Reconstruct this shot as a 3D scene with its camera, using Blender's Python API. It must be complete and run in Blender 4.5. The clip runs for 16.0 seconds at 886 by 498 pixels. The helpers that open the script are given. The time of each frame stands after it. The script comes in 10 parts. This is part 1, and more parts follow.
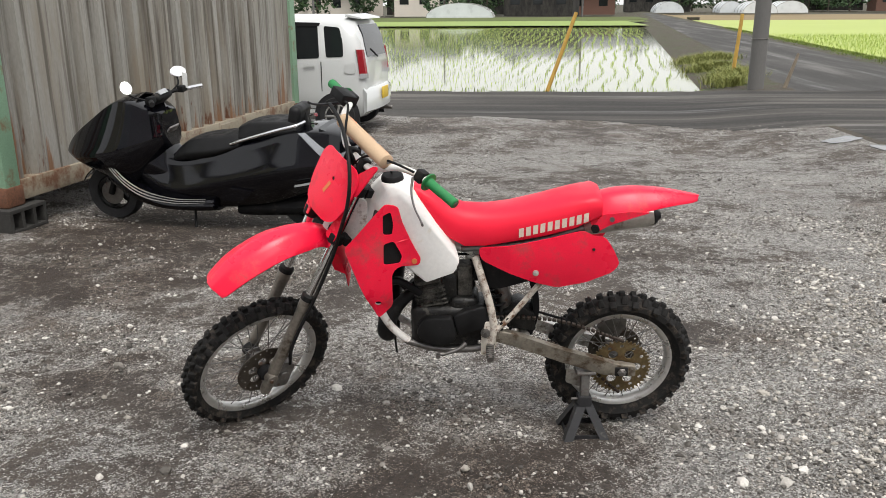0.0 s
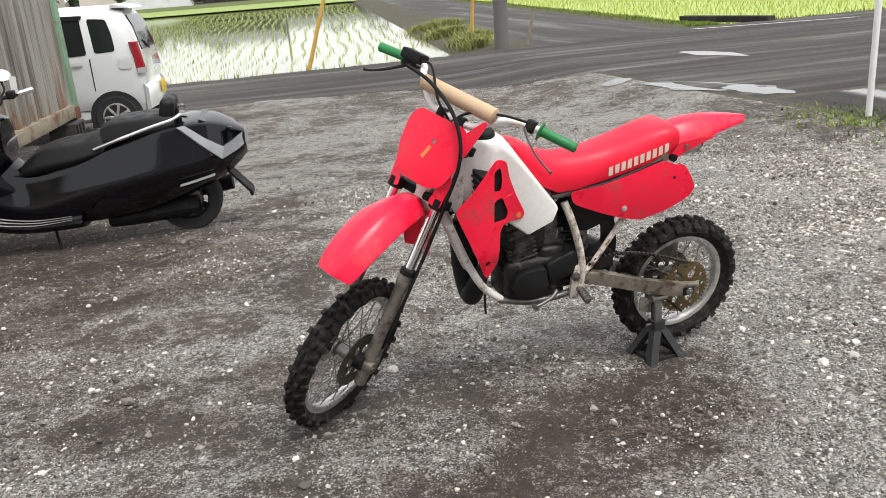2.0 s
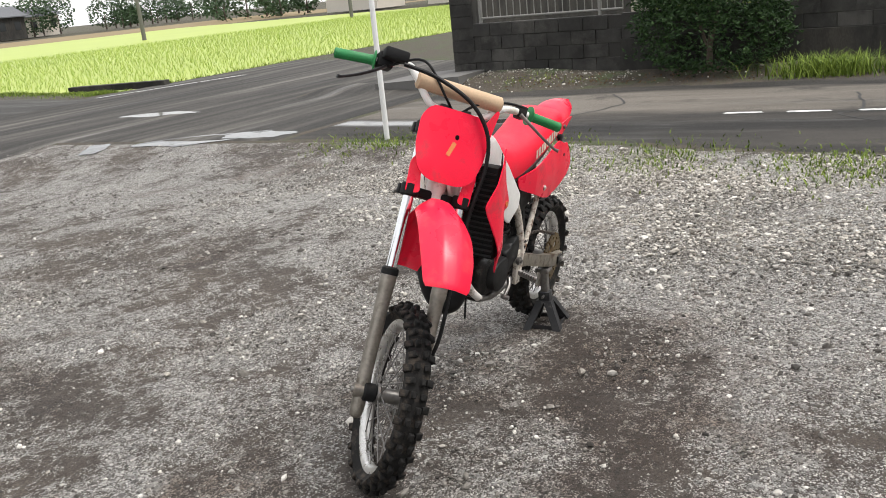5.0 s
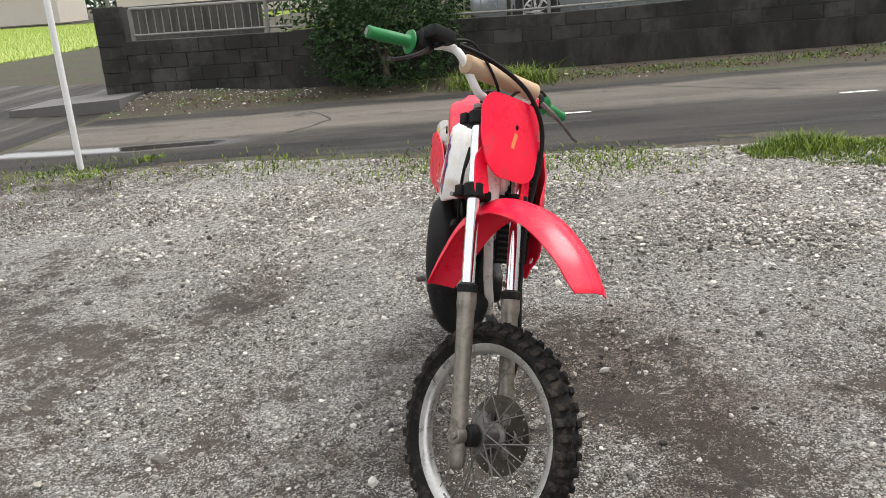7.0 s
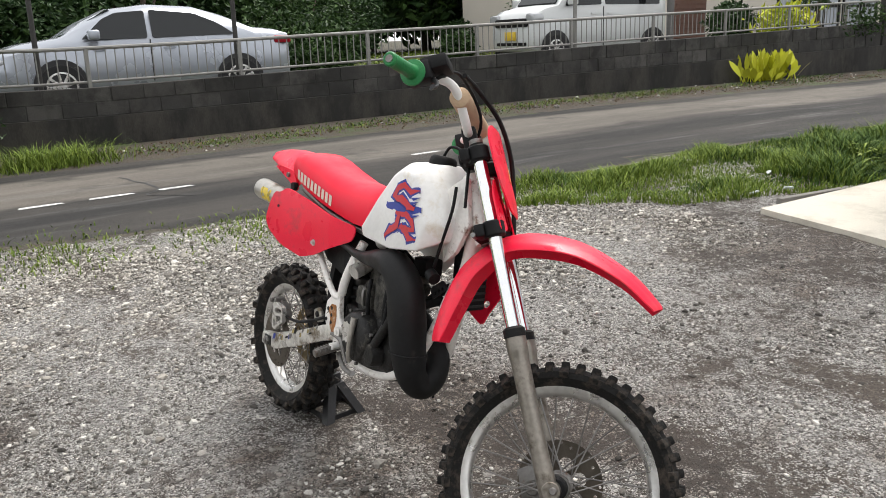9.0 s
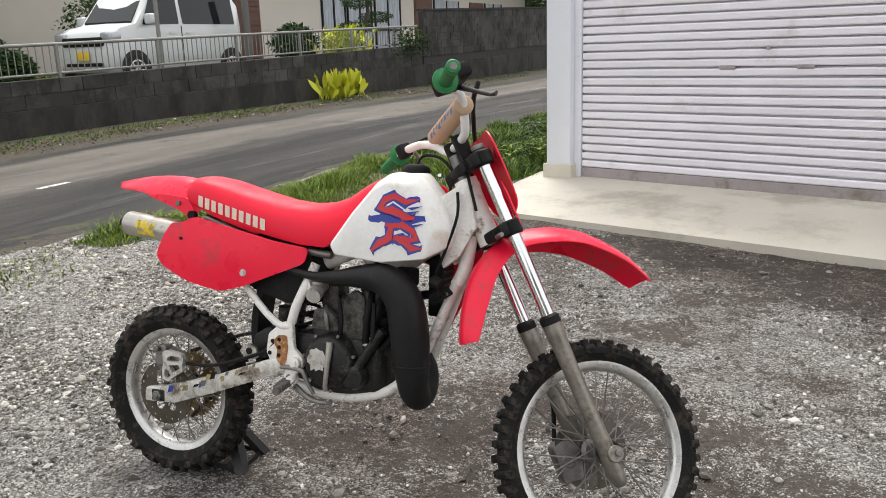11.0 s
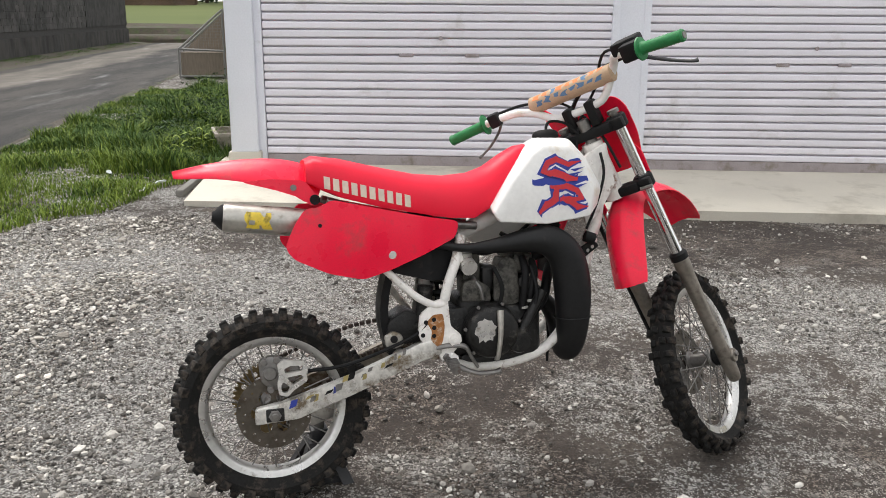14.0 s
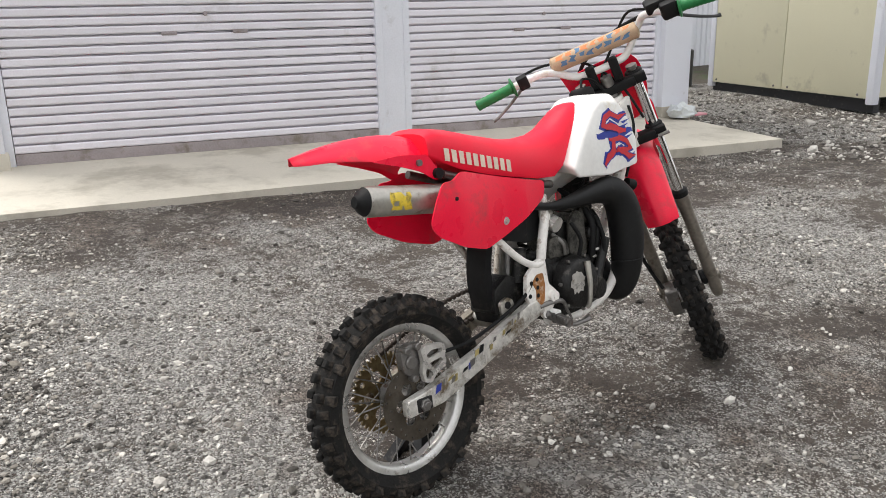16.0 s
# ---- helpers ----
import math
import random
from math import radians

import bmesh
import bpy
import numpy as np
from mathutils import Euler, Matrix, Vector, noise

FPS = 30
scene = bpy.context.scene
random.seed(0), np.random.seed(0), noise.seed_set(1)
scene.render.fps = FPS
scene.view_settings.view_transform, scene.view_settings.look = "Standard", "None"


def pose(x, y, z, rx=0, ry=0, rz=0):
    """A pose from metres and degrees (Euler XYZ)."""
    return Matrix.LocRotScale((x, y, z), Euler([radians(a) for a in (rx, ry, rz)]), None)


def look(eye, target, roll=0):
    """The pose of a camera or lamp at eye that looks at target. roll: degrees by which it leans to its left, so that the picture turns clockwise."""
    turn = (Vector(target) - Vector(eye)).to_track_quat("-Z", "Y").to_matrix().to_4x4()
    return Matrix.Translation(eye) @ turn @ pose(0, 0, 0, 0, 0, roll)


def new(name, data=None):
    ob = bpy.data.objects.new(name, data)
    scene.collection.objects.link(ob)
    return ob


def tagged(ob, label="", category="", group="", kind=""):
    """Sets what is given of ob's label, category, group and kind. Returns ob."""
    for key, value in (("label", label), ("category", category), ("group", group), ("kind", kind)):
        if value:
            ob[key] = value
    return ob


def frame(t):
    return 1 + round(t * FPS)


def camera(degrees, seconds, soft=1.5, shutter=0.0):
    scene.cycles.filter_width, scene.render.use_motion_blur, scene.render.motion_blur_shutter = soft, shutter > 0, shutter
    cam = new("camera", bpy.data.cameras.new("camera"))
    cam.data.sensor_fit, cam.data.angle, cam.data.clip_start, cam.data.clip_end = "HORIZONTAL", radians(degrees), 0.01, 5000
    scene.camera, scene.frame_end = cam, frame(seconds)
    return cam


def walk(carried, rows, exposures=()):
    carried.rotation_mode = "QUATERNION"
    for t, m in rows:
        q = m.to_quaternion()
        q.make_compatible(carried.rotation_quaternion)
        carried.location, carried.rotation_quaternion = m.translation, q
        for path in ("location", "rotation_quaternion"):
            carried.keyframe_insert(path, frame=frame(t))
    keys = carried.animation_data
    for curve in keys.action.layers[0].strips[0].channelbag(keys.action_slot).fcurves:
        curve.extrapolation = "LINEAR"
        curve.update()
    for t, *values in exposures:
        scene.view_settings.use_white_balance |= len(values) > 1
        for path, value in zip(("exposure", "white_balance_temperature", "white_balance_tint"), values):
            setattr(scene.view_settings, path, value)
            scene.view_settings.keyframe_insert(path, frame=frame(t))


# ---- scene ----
import collections
cam = camera(56.3, 16.0, 0.9)
PATH = [
    (0, (0.042, 1.096, 1.53), (-0.15, 3.004, 0.961), -0.4),
    (0.5, (-0.253, 1.035, 1.511), (-0.362, 2.951, 0.948), -1.1),
    (1, (-0.546, 1.034, 1.485), (-0.552, 2.945, 0.894), -2.8),
    (1.5, (-0.828, 1.186, 1.487), (-0.654, 3.07, 0.837), -4.9),
    (2, (-1.136, 1.216, 1.486), (-0.704, 3.063, 0.851), -4.4),
    (2.5, (-1.488, 1.24, 1.479), (-0.835, 3.02, 0.842), -3.4),
    (3, (-1.76, 1.414, 1.442), (-0.922, 3.112, 0.799), -3.7),
    (3.5, (-2.02, 1.643, 1.442), (-0.949, 3.214, 0.82), -3.6),
    (4, (-2.318, 1.873, 1.427), (-1.025, 3.278, 0.831), -3.5),
    (4.2, (-2.391, 1.988, 1.433), (-1.028, 3.324, 0.834), -3.9),
    (6.3, (-2.803, 3.242, 1.372), (-0.968, 3.765, 0.77), -5.9),
    (6.5, (-2.749, 3.41, 1.386), (-0.896, 3.853, 0.777), -5.4),
    (7, (-2.697, 3.685, 1.367), (-0.801, 3.849, 0.752), -3.9),
    (7.5, (-2.658, 4.035, 1.361), (-0.762, 3.841, 0.753), -2.5),
    (8, (-2.509, 4.321, 1.312), (-0.645, 3.872, 0.745), -2.8),
    (8.5, (-2.33, 4.57, 1.321), (-0.519, 3.909, 0.789), -2.8),
    (9, (-2.228, 4.865, 1.298), (-0.574, 3.853, 0.807), -2.0),
    (9.5, (-2.138, 5.108, 1.317), (-0.686, 3.818, 0.836), -1.6),
    (10, (-1.883, 5.307, 1.289), (-0.592, 3.862, 0.794), -2.6),
    (10.2, (-1.798, 5.388, 1.31), (-0.582, 3.881, 0.81), -2.8),
    (12.3, (-0.653, 5.952, 1.25), (-0.327, 4.027, 0.814), 1.0),
    (12.5, (-0.513, 6.011, 1.236), (-0.271, 4.078, 0.784), 1.2),
    (13, (-0.239, 6.104, 1.269), (-0.201, 4.164, 0.787), 0.6),
    (13.5, (0.076, 6.013, 1.263), (-0.06, 4.081, 0.764), -0.6),
    (14, (0.31, 5.961, 1.265), (-0.038, 4.058, 0.759), 0.3),
    (14.5, (0.659, 5.938, 1.253), (0.007, 4.118, 0.741), 0.8),
    (15, (0.926, 5.816, 1.242), (0.104, 4.07, 0.716), -0.0),
    (15.5, (1.167, 5.598, 1.263), (0.234, 3.918, 0.711), -1.8),
    (16, (1.403, 5.485, 1.244), (0.277, 3.931, 0.679), -1.2),
]
walk(cam, [(t, look(eye, target, roll)) for t, eye, target, roll in PATH], [(0, 0.75), (0.7, 0.80), (1.5, 0.91), (3.0, 0.95), (6.3, 0.92), (8.5, 0.95), (12.3, 0.92), (13.5, 0.86), (14.5, 0.90), (16, 0.85)])

# ---- light ----
SUN_ELEVATION, SUN_TURN = 62.0, 150.0
world = bpy.data.worlds.new("overcast_sky")
scene.world = world
world.use_nodes = True
wn = world.node_tree.nodes
wl = world.node_tree.links
wn.clear()
w_out = wn.new("ShaderNodeOutputWorld")
w_bg = wn.new("ShaderNodeBackground")
w_sky = wn.new("ShaderNodeTexSky")
w_sky.sky_type = "NISHITA"
w_sky.sun_disc = False
w_sky.sun_elevation, w_sky.sun_rotation = radians(SUN_ELEVATION), radians(SUN_TURN)
w_sky.air_density, w_sky.dust_density, w_sky.ozone_density = 1.0, 4.0, 1.0
w_mix = wn.new("ShaderNodeMix")
w_mix.data_type = "RGBA"
w_mix.inputs[0].default_value = 0.85
w_mix.inputs[7].default_value = (6.8, 6.8, 6.8, 1)
w_bg.inputs["Strength"].default_value = 0.108
wl.new(w_sky.outputs[0], w_mix.inputs[6])
wl.new(w_mix.outputs[2], w_bg.inputs["Color"])
wl.new(w_bg.outputs[0], w_out.inputs["Surface"])

sun = new("sun", bpy.data.lights.new("sun", "SUN"))
sun.data.energy, sun.data.angle, sun.data.color = 1.5, radians(28), (1.0, 0.97, 0.92)
_e, _r = radians(SUN_ELEVATION), radians(SUN_TURN)
sun.matrix_world = look((0, 0, 30), (-30 * math.sin(_r) / math.tan(_e), -30 * math.cos(_r) / math.tan(_e), 0))

# ---- materials ----
def mat(name, color, rough=0.6, metal=0.0, var=0.12, scale=6.0, bump=0.15, fine=90.0, coat=0.0, dirt=None, dirt_amount=0.0, dirt_scale=3.0, spec=0.5, rough_var=0.12, distance=0.004, axes=(1, 1, 1), each=0.0):
    """A surface with colour and gloss that vary at two scales, fine relief, and optional dirt in patches."""
    m = bpy.data.materials.new(name)
    m.use_nodes = True
    n, l = m.node_tree.nodes, m.node_tree.links
    b = n["Principled BSDF"]
    tc = n.new("ShaderNodeTexCoord")
    mp = n.new("ShaderNodeMapping")
    mp.inputs["Scale"].default_value = axes
    where = tc.outputs["Object"]
    if each:
        where = n.new("ShaderNodeNewGeometry").outputs["Position"]
    l.new(where, mp.inputs["Vector"])
    big, small = n.new("ShaderNodeTexNoise"), n.new("ShaderNodeTexNoise")
    big.inputs["Scale"].default_value, big.inputs["Detail"].default_value = scale, 5
    small.inputs["Scale"].default_value, small.inputs["Detail"].default_value = fine, 3
    l.new(mp.outputs[0], big.inputs["Vector"])
    l.new(mp.outputs[0], small.inputs["Vector"])
    add = n.new("ShaderNodeMath")
    add.operation = "ADD"
    l.new(big.outputs["Fac"], add.inputs[0])
    l.new(small.outputs["Fac"], add.inputs[1])
    ramp = n.new("ShaderNodeMapRange")
    ramp.inputs[1].default_value, ramp.inputs[2].default_value = 0.7, 1.3
    ramp.inputs[3].default_value, ramp.inputs[4].default_value = 1 - var, 1 + var
    l.new(add.outputs[0], ramp.inputs[0])
    hue = n.new("ShaderNodeHueSaturation")
    hue.inputs["Color"].default_value = color
    l.new(ramp.outputs[0], hue.inputs["Value"])
    out = hue.outputs[0]
    if each:
        oi, em, mul = n.new("ShaderNodeObjectInfo"), n.new("ShaderNodeMapRange"), n.new("ShaderNodeMath")
        em.inputs[3].default_value, em.inputs[4].default_value = 1 - each, 1 + each
        l.new(oi.outputs["Random"], em.inputs[0])
        mul.operation = "MULTIPLY"
        l.new(em.outputs[0], mul.inputs[0])
        l.new(ramp.outputs[0], mul.inputs[1])
        l.new(mul.outputs[0], hue.inputs["Value"])
    rr = n.new("ShaderNodeMapRange")
    rr.inputs[1].default_value, rr.inputs[2].default_value = 0.35, 0.65
    rr.inputs[3].default_value, rr.inputs[4].default_value = max(0.02, rough - rough_var), min(1, rough + rough_var)
    l.new(big.outputs["Fac"], rr.inputs[0])
    if dirt:
        dn, dr, mx = n.new("ShaderNodeTexNoise"), n.new("ShaderNodeMapRange"), n.new("ShaderNodeMix")
        dn.inputs["Scale"].default_value, dn.inputs["Detail"].default_value = dirt_scale, 8
        dn.inputs["Roughness"].default_value = 0.68
        l.new(mp.outputs[0], dn.inputs["Vector"])
        dr.inputs[1].default_value, dr.inputs[2].default_value = 0.62 - dirt_amount * 0.35, 0.74 - dirt_amount * 0.3
        l.new(dn.outputs["Fac"], dr.inputs[0])
        mx.data_type = "RGBA"
        mx.inputs[7].default_value = dirt
        l.new(dr.outputs[0], mx.inputs[0])
        l.new(out, mx.inputs[6])
        out = mx.outputs[2]
    l.new(out, b.inputs["Base Color"])
    l.new(rr.outputs[0], b.inputs["Roughness"])
    b.inputs["Metallic"].default_value = metal
    b.inputs["Specular IOR Level"].default_value = spec
    b.inputs["Coat Weight"].default_value = coat
    b.inputs["Coat Roughness"].default_value = 0.06
    if bump:
        bp = n.new("ShaderNodeBump")
        bp.inputs["Strength"].default_value, bp.inputs["Distance"].default_value = bump, distance
        l.new(small.outputs["Fac"], bp.inputs["Height"])
        l.new(bp.outputs[0], b.inputs["Normal"])
    return m


M_RED = mat("faded_red_plastic", (0.92, 0.010, 0.050, 1), 0.34, var=0.06, scale=9, bump=0.04, fine=260, dirt=(0.60, 0.05, 0.065, 1), dirt_amount=0.22, dirt_scale=9, spec=0.4)
M_SEAT = mat("red_seat_vinyl", (0.84, 0.012, 0.042, 1), 0.5, var=0.07, scale=10, bump=0.2, fine=420, distance=0.001, spec=0.3)
M_WHITE = mat("white_tank_plastic", (0.84, 0.825, 0.80, 1), 0.4, var=0.05, scale=8, bump=0.03, dirt=(0.66, 0.58, 0.44, 1), dirt_amount=0.04, dirt_scale=6)
M_FRAME = mat("chipped_white_frame", (0.82, 0.79, 0.75, 1), 0.45, var=0.1, scale=20, bump=0.1, dirt=(0.20, 0.085, 0.035, 1), dirt_amount=0.20, dirt_scale=22)
M_RUBBER = mat("dusty_rubber", (0.012, 0.0115, 0.011, 1), 0.85, var=0.35, scale=14, bump=0.25, fine=180, dirt=(0.062, 0.050, 0.040, 1), dirt_amount=0.30, dirt_scale=26, spec=0.25)
M_BLACK = mat("black_plastic", (0.009, 0.009, 0.0095, 1), 0.6, var=0.2, scale=18, bump=0.1, dirt=(0.035, 0.03, 0.025, 1), dirt_amount=0.12, dirt_scale=14, spec=0.2)
M_PIPE = mat("matt_black_pipe", (0.009, 0.009, 0.0095, 1), 0.55, var=0.25, scale=10, bump=0.08, dirt=(0.035, 0.031, 0.028, 1), dirt_amount=0.1, dirt_scale=12, spec=0.3)
M_ENGINE = mat("dirty_engine_casting", (0.013, 0.0125, 0.012, 1), 0.45, metal=0.15, var=0.55, scale=30, bump=0.5, fine=140, dirt=(0.10, 0.092, 0.08, 1), dirt_amount=0.13, dirt_scale=24, spec=0.4)
M_CHAIN = mat("dirty_chain_steel", (0.055, 0.042, 0.034, 1), 0.6, metal=0.5, var=0.3, scale=40, bump=0.2)
M_CALIPER = mat("bare_pale_alloy", (0.62, 0.60, 0.57, 1), 0.38, metal=0.55, var=0.15, scale=30, bump=0.15, dirt=(0.22, 0.19, 0.15, 1), dirt_amount=0.16, dirt_scale=26)
M_DISC = mat("brown_stained_disc", (0.10, 0.086, 0.07, 1), 0.4, metal=0.7, var=0.2, scale=30, bump=0.05, dirt=(0.07, 0.05, 0.035, 1), dirt_amount=0.25, dirt_scale=20)
M_RUSTFRAME = mat("rust_flaked_white_paint", (0.62, 0.57, 0.50, 1), 0.6, var=0.15, scale=24, bump=0.35, dirt=(0.13, 0.055, 0.020, 1), dirt_amount=0.36, dirt_scale=34)
M_STAIN = mat("orange_rust_stain", (0.33, 0.135, 0.040, 1), 0.8, var=0.3, scale=40, bump=0.4, dirt=(0.55, 0.46, 0.36, 1), dirt_amount=0.22, dirt_scale=45)
M_OLDYELLOW = mat("dirty_yellow_film", (0.34, 0.27, 0.10, 1), 0.6, var=0.2, scale=30, bump=0.0)
M_SWING = mat("scratched_dirty_swingarm_alloy", (0.66, 0.64, 0.60, 1), 0.35, metal=0.4, var=0.25, scale=14, bump=0.15, dirt=(0.17, 0.13, 0.085, 1), dirt_amount=0.34, dirt_scale=17)
M_SWINGL = mat("rust_stained_swingarm", (0.25, 0.225, 0.185, 1), 0.5, metal=0.5, var=0.25, scale=14, bump=0.2, dirt=(0.085, 0.055, 0.032, 1), dirt_amount=0.42, dirt_scale=20)
M_DUSTCAST = mat("dusty_grey_casting", (0.10, 0.094, 0.082, 1), 0.62, metal=0.2, var=0.4, scale=34, bump=0.5, fine=150, dirt=(0.022, 0.021, 0.019, 1), dirt_amount=0.45, dirt_scale=30, spec=0.4)
M_ALLOY = mat("dirty_alloy", (0.46, 0.44, 0.40, 1), 0.42, metal=0.75, var=0.15, scale=18, bump=0.12, dirt=(0.17, 0.14, 0.10, 1), dirt_amount=0.26, dirt_scale=16)
M_RIM = mat("dull_silver_rim", (0.62, 0.61, 0.59, 1), 0.34, metal=0.8, var=0.1, scale=24, bump=0.06, dirt=(0.25, 0.22, 0.18, 1), dirt_amount=0.1, dirt_scale=18)
M_CHROME = mat("chrome_stanchion", (0.78, 0.78, 0.79, 1), 0.1, metal=1.0, var=0.03, scale=20, bump=0.0, rough_var=0.04)
M_FORK = mat("dull_fork_alloy", (0.27, 0.245, 0.212, 1), 0.45, metal=0.7, var=0.2, scale=16, bump=0.12, dirt=(0.10, 0.08, 0.06, 1), dirt_amount=0.25, dirt_scale=14)
M_STEEL = mat("grey_steel", (0.22, 0.21, 0.20, 1), 0.45, metal=0.8, var=0.2, scale=20, bump=0.1, dirt=(0.13, 0.06, 0.03, 1), dirt_amount=0.15, dirt_scale=20)
M_BRASS = mat("brassy_sprocket", (0.19, 0.142, 0.072, 1), 0.45, metal=0.75, var=0.25, scale=22, bump=0.1, dirt=(0.13, 0.08, 0.04, 1), dirt_amount=0.3, dirt_scale=20)
M_GREEN = mat("green_grip_rubber", (0.012, 0.19, 0.05, 1), 0.55, var=0.12, scale=24, bump=0.3, fine=220)
M_PAD = mat("worn_foam_pad", (0.52, 0.37, 0.24, 1), 0.75, var=0.1, scale=16, bump=0.25, fine=200)
M_LETTER = mat("faded_cream_lettering", (0.72, 0.60, 0.50, 1), 0.55, var=0.1, scale=30, bump=0.0)
M_BLUE = mat("blue_graphic", (0.02, 0.04, 0.30, 1), 0.4, var=0.08, bump=0.0)
M_PADBLUE = mat("faded_blue_print", (0.10, 0.20, 0.34, 1), 0.65, var=0.2, scale=30, bump=0.0)
M_REDGRAPHIC = mat("red_graphic", (0.55, 0.02, 0.03, 1), 0.4, var=0.08, bump=0.0)
M_ORANGE = mat("orange_print", (0.72, 0.22, 0.07, 1), 0.6, var=0.1, bump=0.0)
M_YELLOW = mat("yellow_sticker", (0.75, 0.55, 0.05, 1), 0.45, var=0.15, scale=40, bump=0.0, dirt=(0.2, 0.15, 0.03, 1), dirt_amount=0.3, dirt_scale=40)
M_STAND = mat("black_stand_steel", (0.018, 0.018, 0.02, 1), 0.5, var=0.2, scale=20, bump=0.15, dirt=(0.12, 0.11, 0.10, 1), dirt_amount=0.1, dirt_scale=20)
M_SCOOT = mat("glossy_black_paint", (0.0022, 0.0022, 0.0035, 1), 0.06, var=0.1, scale=5, bump=0.0, coat=0.0, rough_var=0.02, spec=0.42)
M_SCSEAT = mat("black_scooter_vinyl", (0.006, 0.006, 0.0065, 1), 0.5, var=0.15, scale=16, bump=0.15, fine=300, distance=0.001, spec=0.3)
M_TAILLENS = mat("smoked_tail_lens", (0.30, 0.31, 0.33, 1), 0.12, var=0.1, scale=20, bump=0.0, rough_var=0.04, metal=0.2)
M_GLASS = mat("dark_glass", (0.012, 0.014, 0.015, 1), 0.06, var=0.05, bump=0.0, rough_var=0.02, spec=0.4)
M_LENS = mat("clear_lens", (0.45, 0.46, 0.47, 1), 0.12, var=0.05, bump=0.0, rough_var=0.05, metal=0.3)
M_MIRROR = mat("mirror_glass", (0.85, 0.87, 0.9, 1), 0.03, metal=1.0, var=0.01, bump=0.0, rough_var=0.01)
M_REDLENS = mat("red_lens", (0.28, 0.012, 0.02, 1), 0.15, var=0.1, scale=20, bump=0.0, rough_var=0.05)
M_CARWHITE = mat("white_car_paint", (0.60, 0.615, 0.61, 1), 0.2, var=0.03, scale=2, bump=0.0, coat=0.6, rough_var=0.05)
M_CARSILVER = mat("silver_car_paint", (0.36, 0.385, 0.43, 1), 0.26, metal=0.35, var=0.03, scale=2, bump=0.0, coat=0.6, rough_var=0.05)
M_TYRE = mat("car_tyre", (0.02, 0.02, 0.021, 1), 0.8, var=0.2, scale=12, bump=0.2)
M_PLATEY = mat("yellow_number_plate", (0.70, 0.48, 0.05, 1), 0.5, var=0.05, bump=0.0)
def container_mat():
    """Faded grey paint with long rust runs, and rust eating up from the bottom edge."""
    m = mat("weathered_container_steel", (0.285, 0.275, 0.25, 1), 0.55, var=0.14, scale=1.6, bump=0.2, fine=60, axes=(1, 1, 0.35))
    n, l = m.node_tree.nodes, m.node_tree.links
    b = n["Principled BSDF"]
    paint = b.inputs["Base Color"].links[0].from_socket
    g = n.new("ShaderNodeNewGeometry")
    sep = n.new("ShaderNodeSeparateXYZ")
    l.new(g.outputs["Position"], sep.inputs[0])

    def noi(scale, axes, detail=6, rough=0.65):
        mp, q = n.new("ShaderNodeMapping"), n.new("ShaderNodeTexNoise")
        mp.inputs["Scale"].default_value = axes
        q.inputs["Scale"].default_value, q.inputs["Detail"].default_value, q.inputs["Roughness"].default_value = scale, detail, rough
        l.new(g.outputs["Position"], mp.inputs["Vector"])
        l.new(mp.outputs[0], q.inputs["Vector"])
        return q.outputs["Fac"]

    def rng(v, a, c, lo=0.0, hi=1.0):
        q = n.new("ShaderNodeMapRange")
        for k, u in enumerate((a, c, lo, hi)):
            q.inputs[k + 1].default_value = u
        l.new(v, q.inputs[0])
        return q.outputs[0]

    def add(a, c):
        q = n.new("ShaderNodeMath")
        q.operation = "ADD"
        l.new(a, q.inputs[0])
        l.new(c, q.inputs[1])
        return q.outputs[0]

    def mixc(f, a, c):
        q = n.new("ShaderNodeMix")
        q.data_type = "RGBA"
        l.new(f, q.inputs[0])
        l.new(a, q.inputs[6])
        q.inputs[7].default_value = c
        return q.outputs[2]

    edge = rng(sep.outputs[2], 0.25, 0.95, 0.17, 0.0)
    runs = add(noi(7.0, (1, 1, 0.07)), edge)
    spots = add(noi(10.0, (1, 1, 0.16), 8, 0.7), edge)
    out = mixc(rng(noi(5.0, (1, 1, 0.12)), 0.45, 0.7), paint, (0.22, 0.185, 0.14, 1))
    out = mixc(rng(noi(15.0, (1, 1, 0.03), 3), 0.50, 0.66), out, (0.105, 0.092, 0.074, 1))
    out = mixc(rng(runs, 0.66, 0.72), out, (0.20, 0.105, 0.055, 1))
    out = mixc(rng(spots, 0.70, 0.76), out, (0.115, 0.048, 0.024, 1))
    l.new(out, b.inputs["Base Color"])
    return m


M_CONT = container_mat()
M_RAILPAINT = mat("cream_rail_paint", (0.27, 0.235, 0.175, 1), 0.6, var=0.15, scale=3, bump=0.15, dirt=(0.13, 0.06, 0.03, 1), dirt_amount=0.36, dirt_scale=4)
M_CONTGREEN = mat("faded_green_paint", (0.20, 0.33, 0.22, 1), 0.55, var=0.15, scale=3, bump=0.15, dirt=(0.20, 0.09, 0.04, 1), dirt_amount=0.2, dirt_scale=6)
M_RUST = mat("rusty_steel", (0.15, 0.065, 0.035, 1), 0.8, var=0.35, scale=9, bump=0.4, dirt=(0.06, 0.03, 0.02, 1), dirt_amount=0.35, dirt_scale=9)
M_BLOCK = mat("stained_concrete_block", (0.058, 0.055, 0.050, 1), 0.9, var=0.35, scale=3, bump=0.5, fine=110, dirt=(0.022, 0.021, 0.019, 1), dirt_amount=0.55, dirt_scale=1.3, each=0.30)
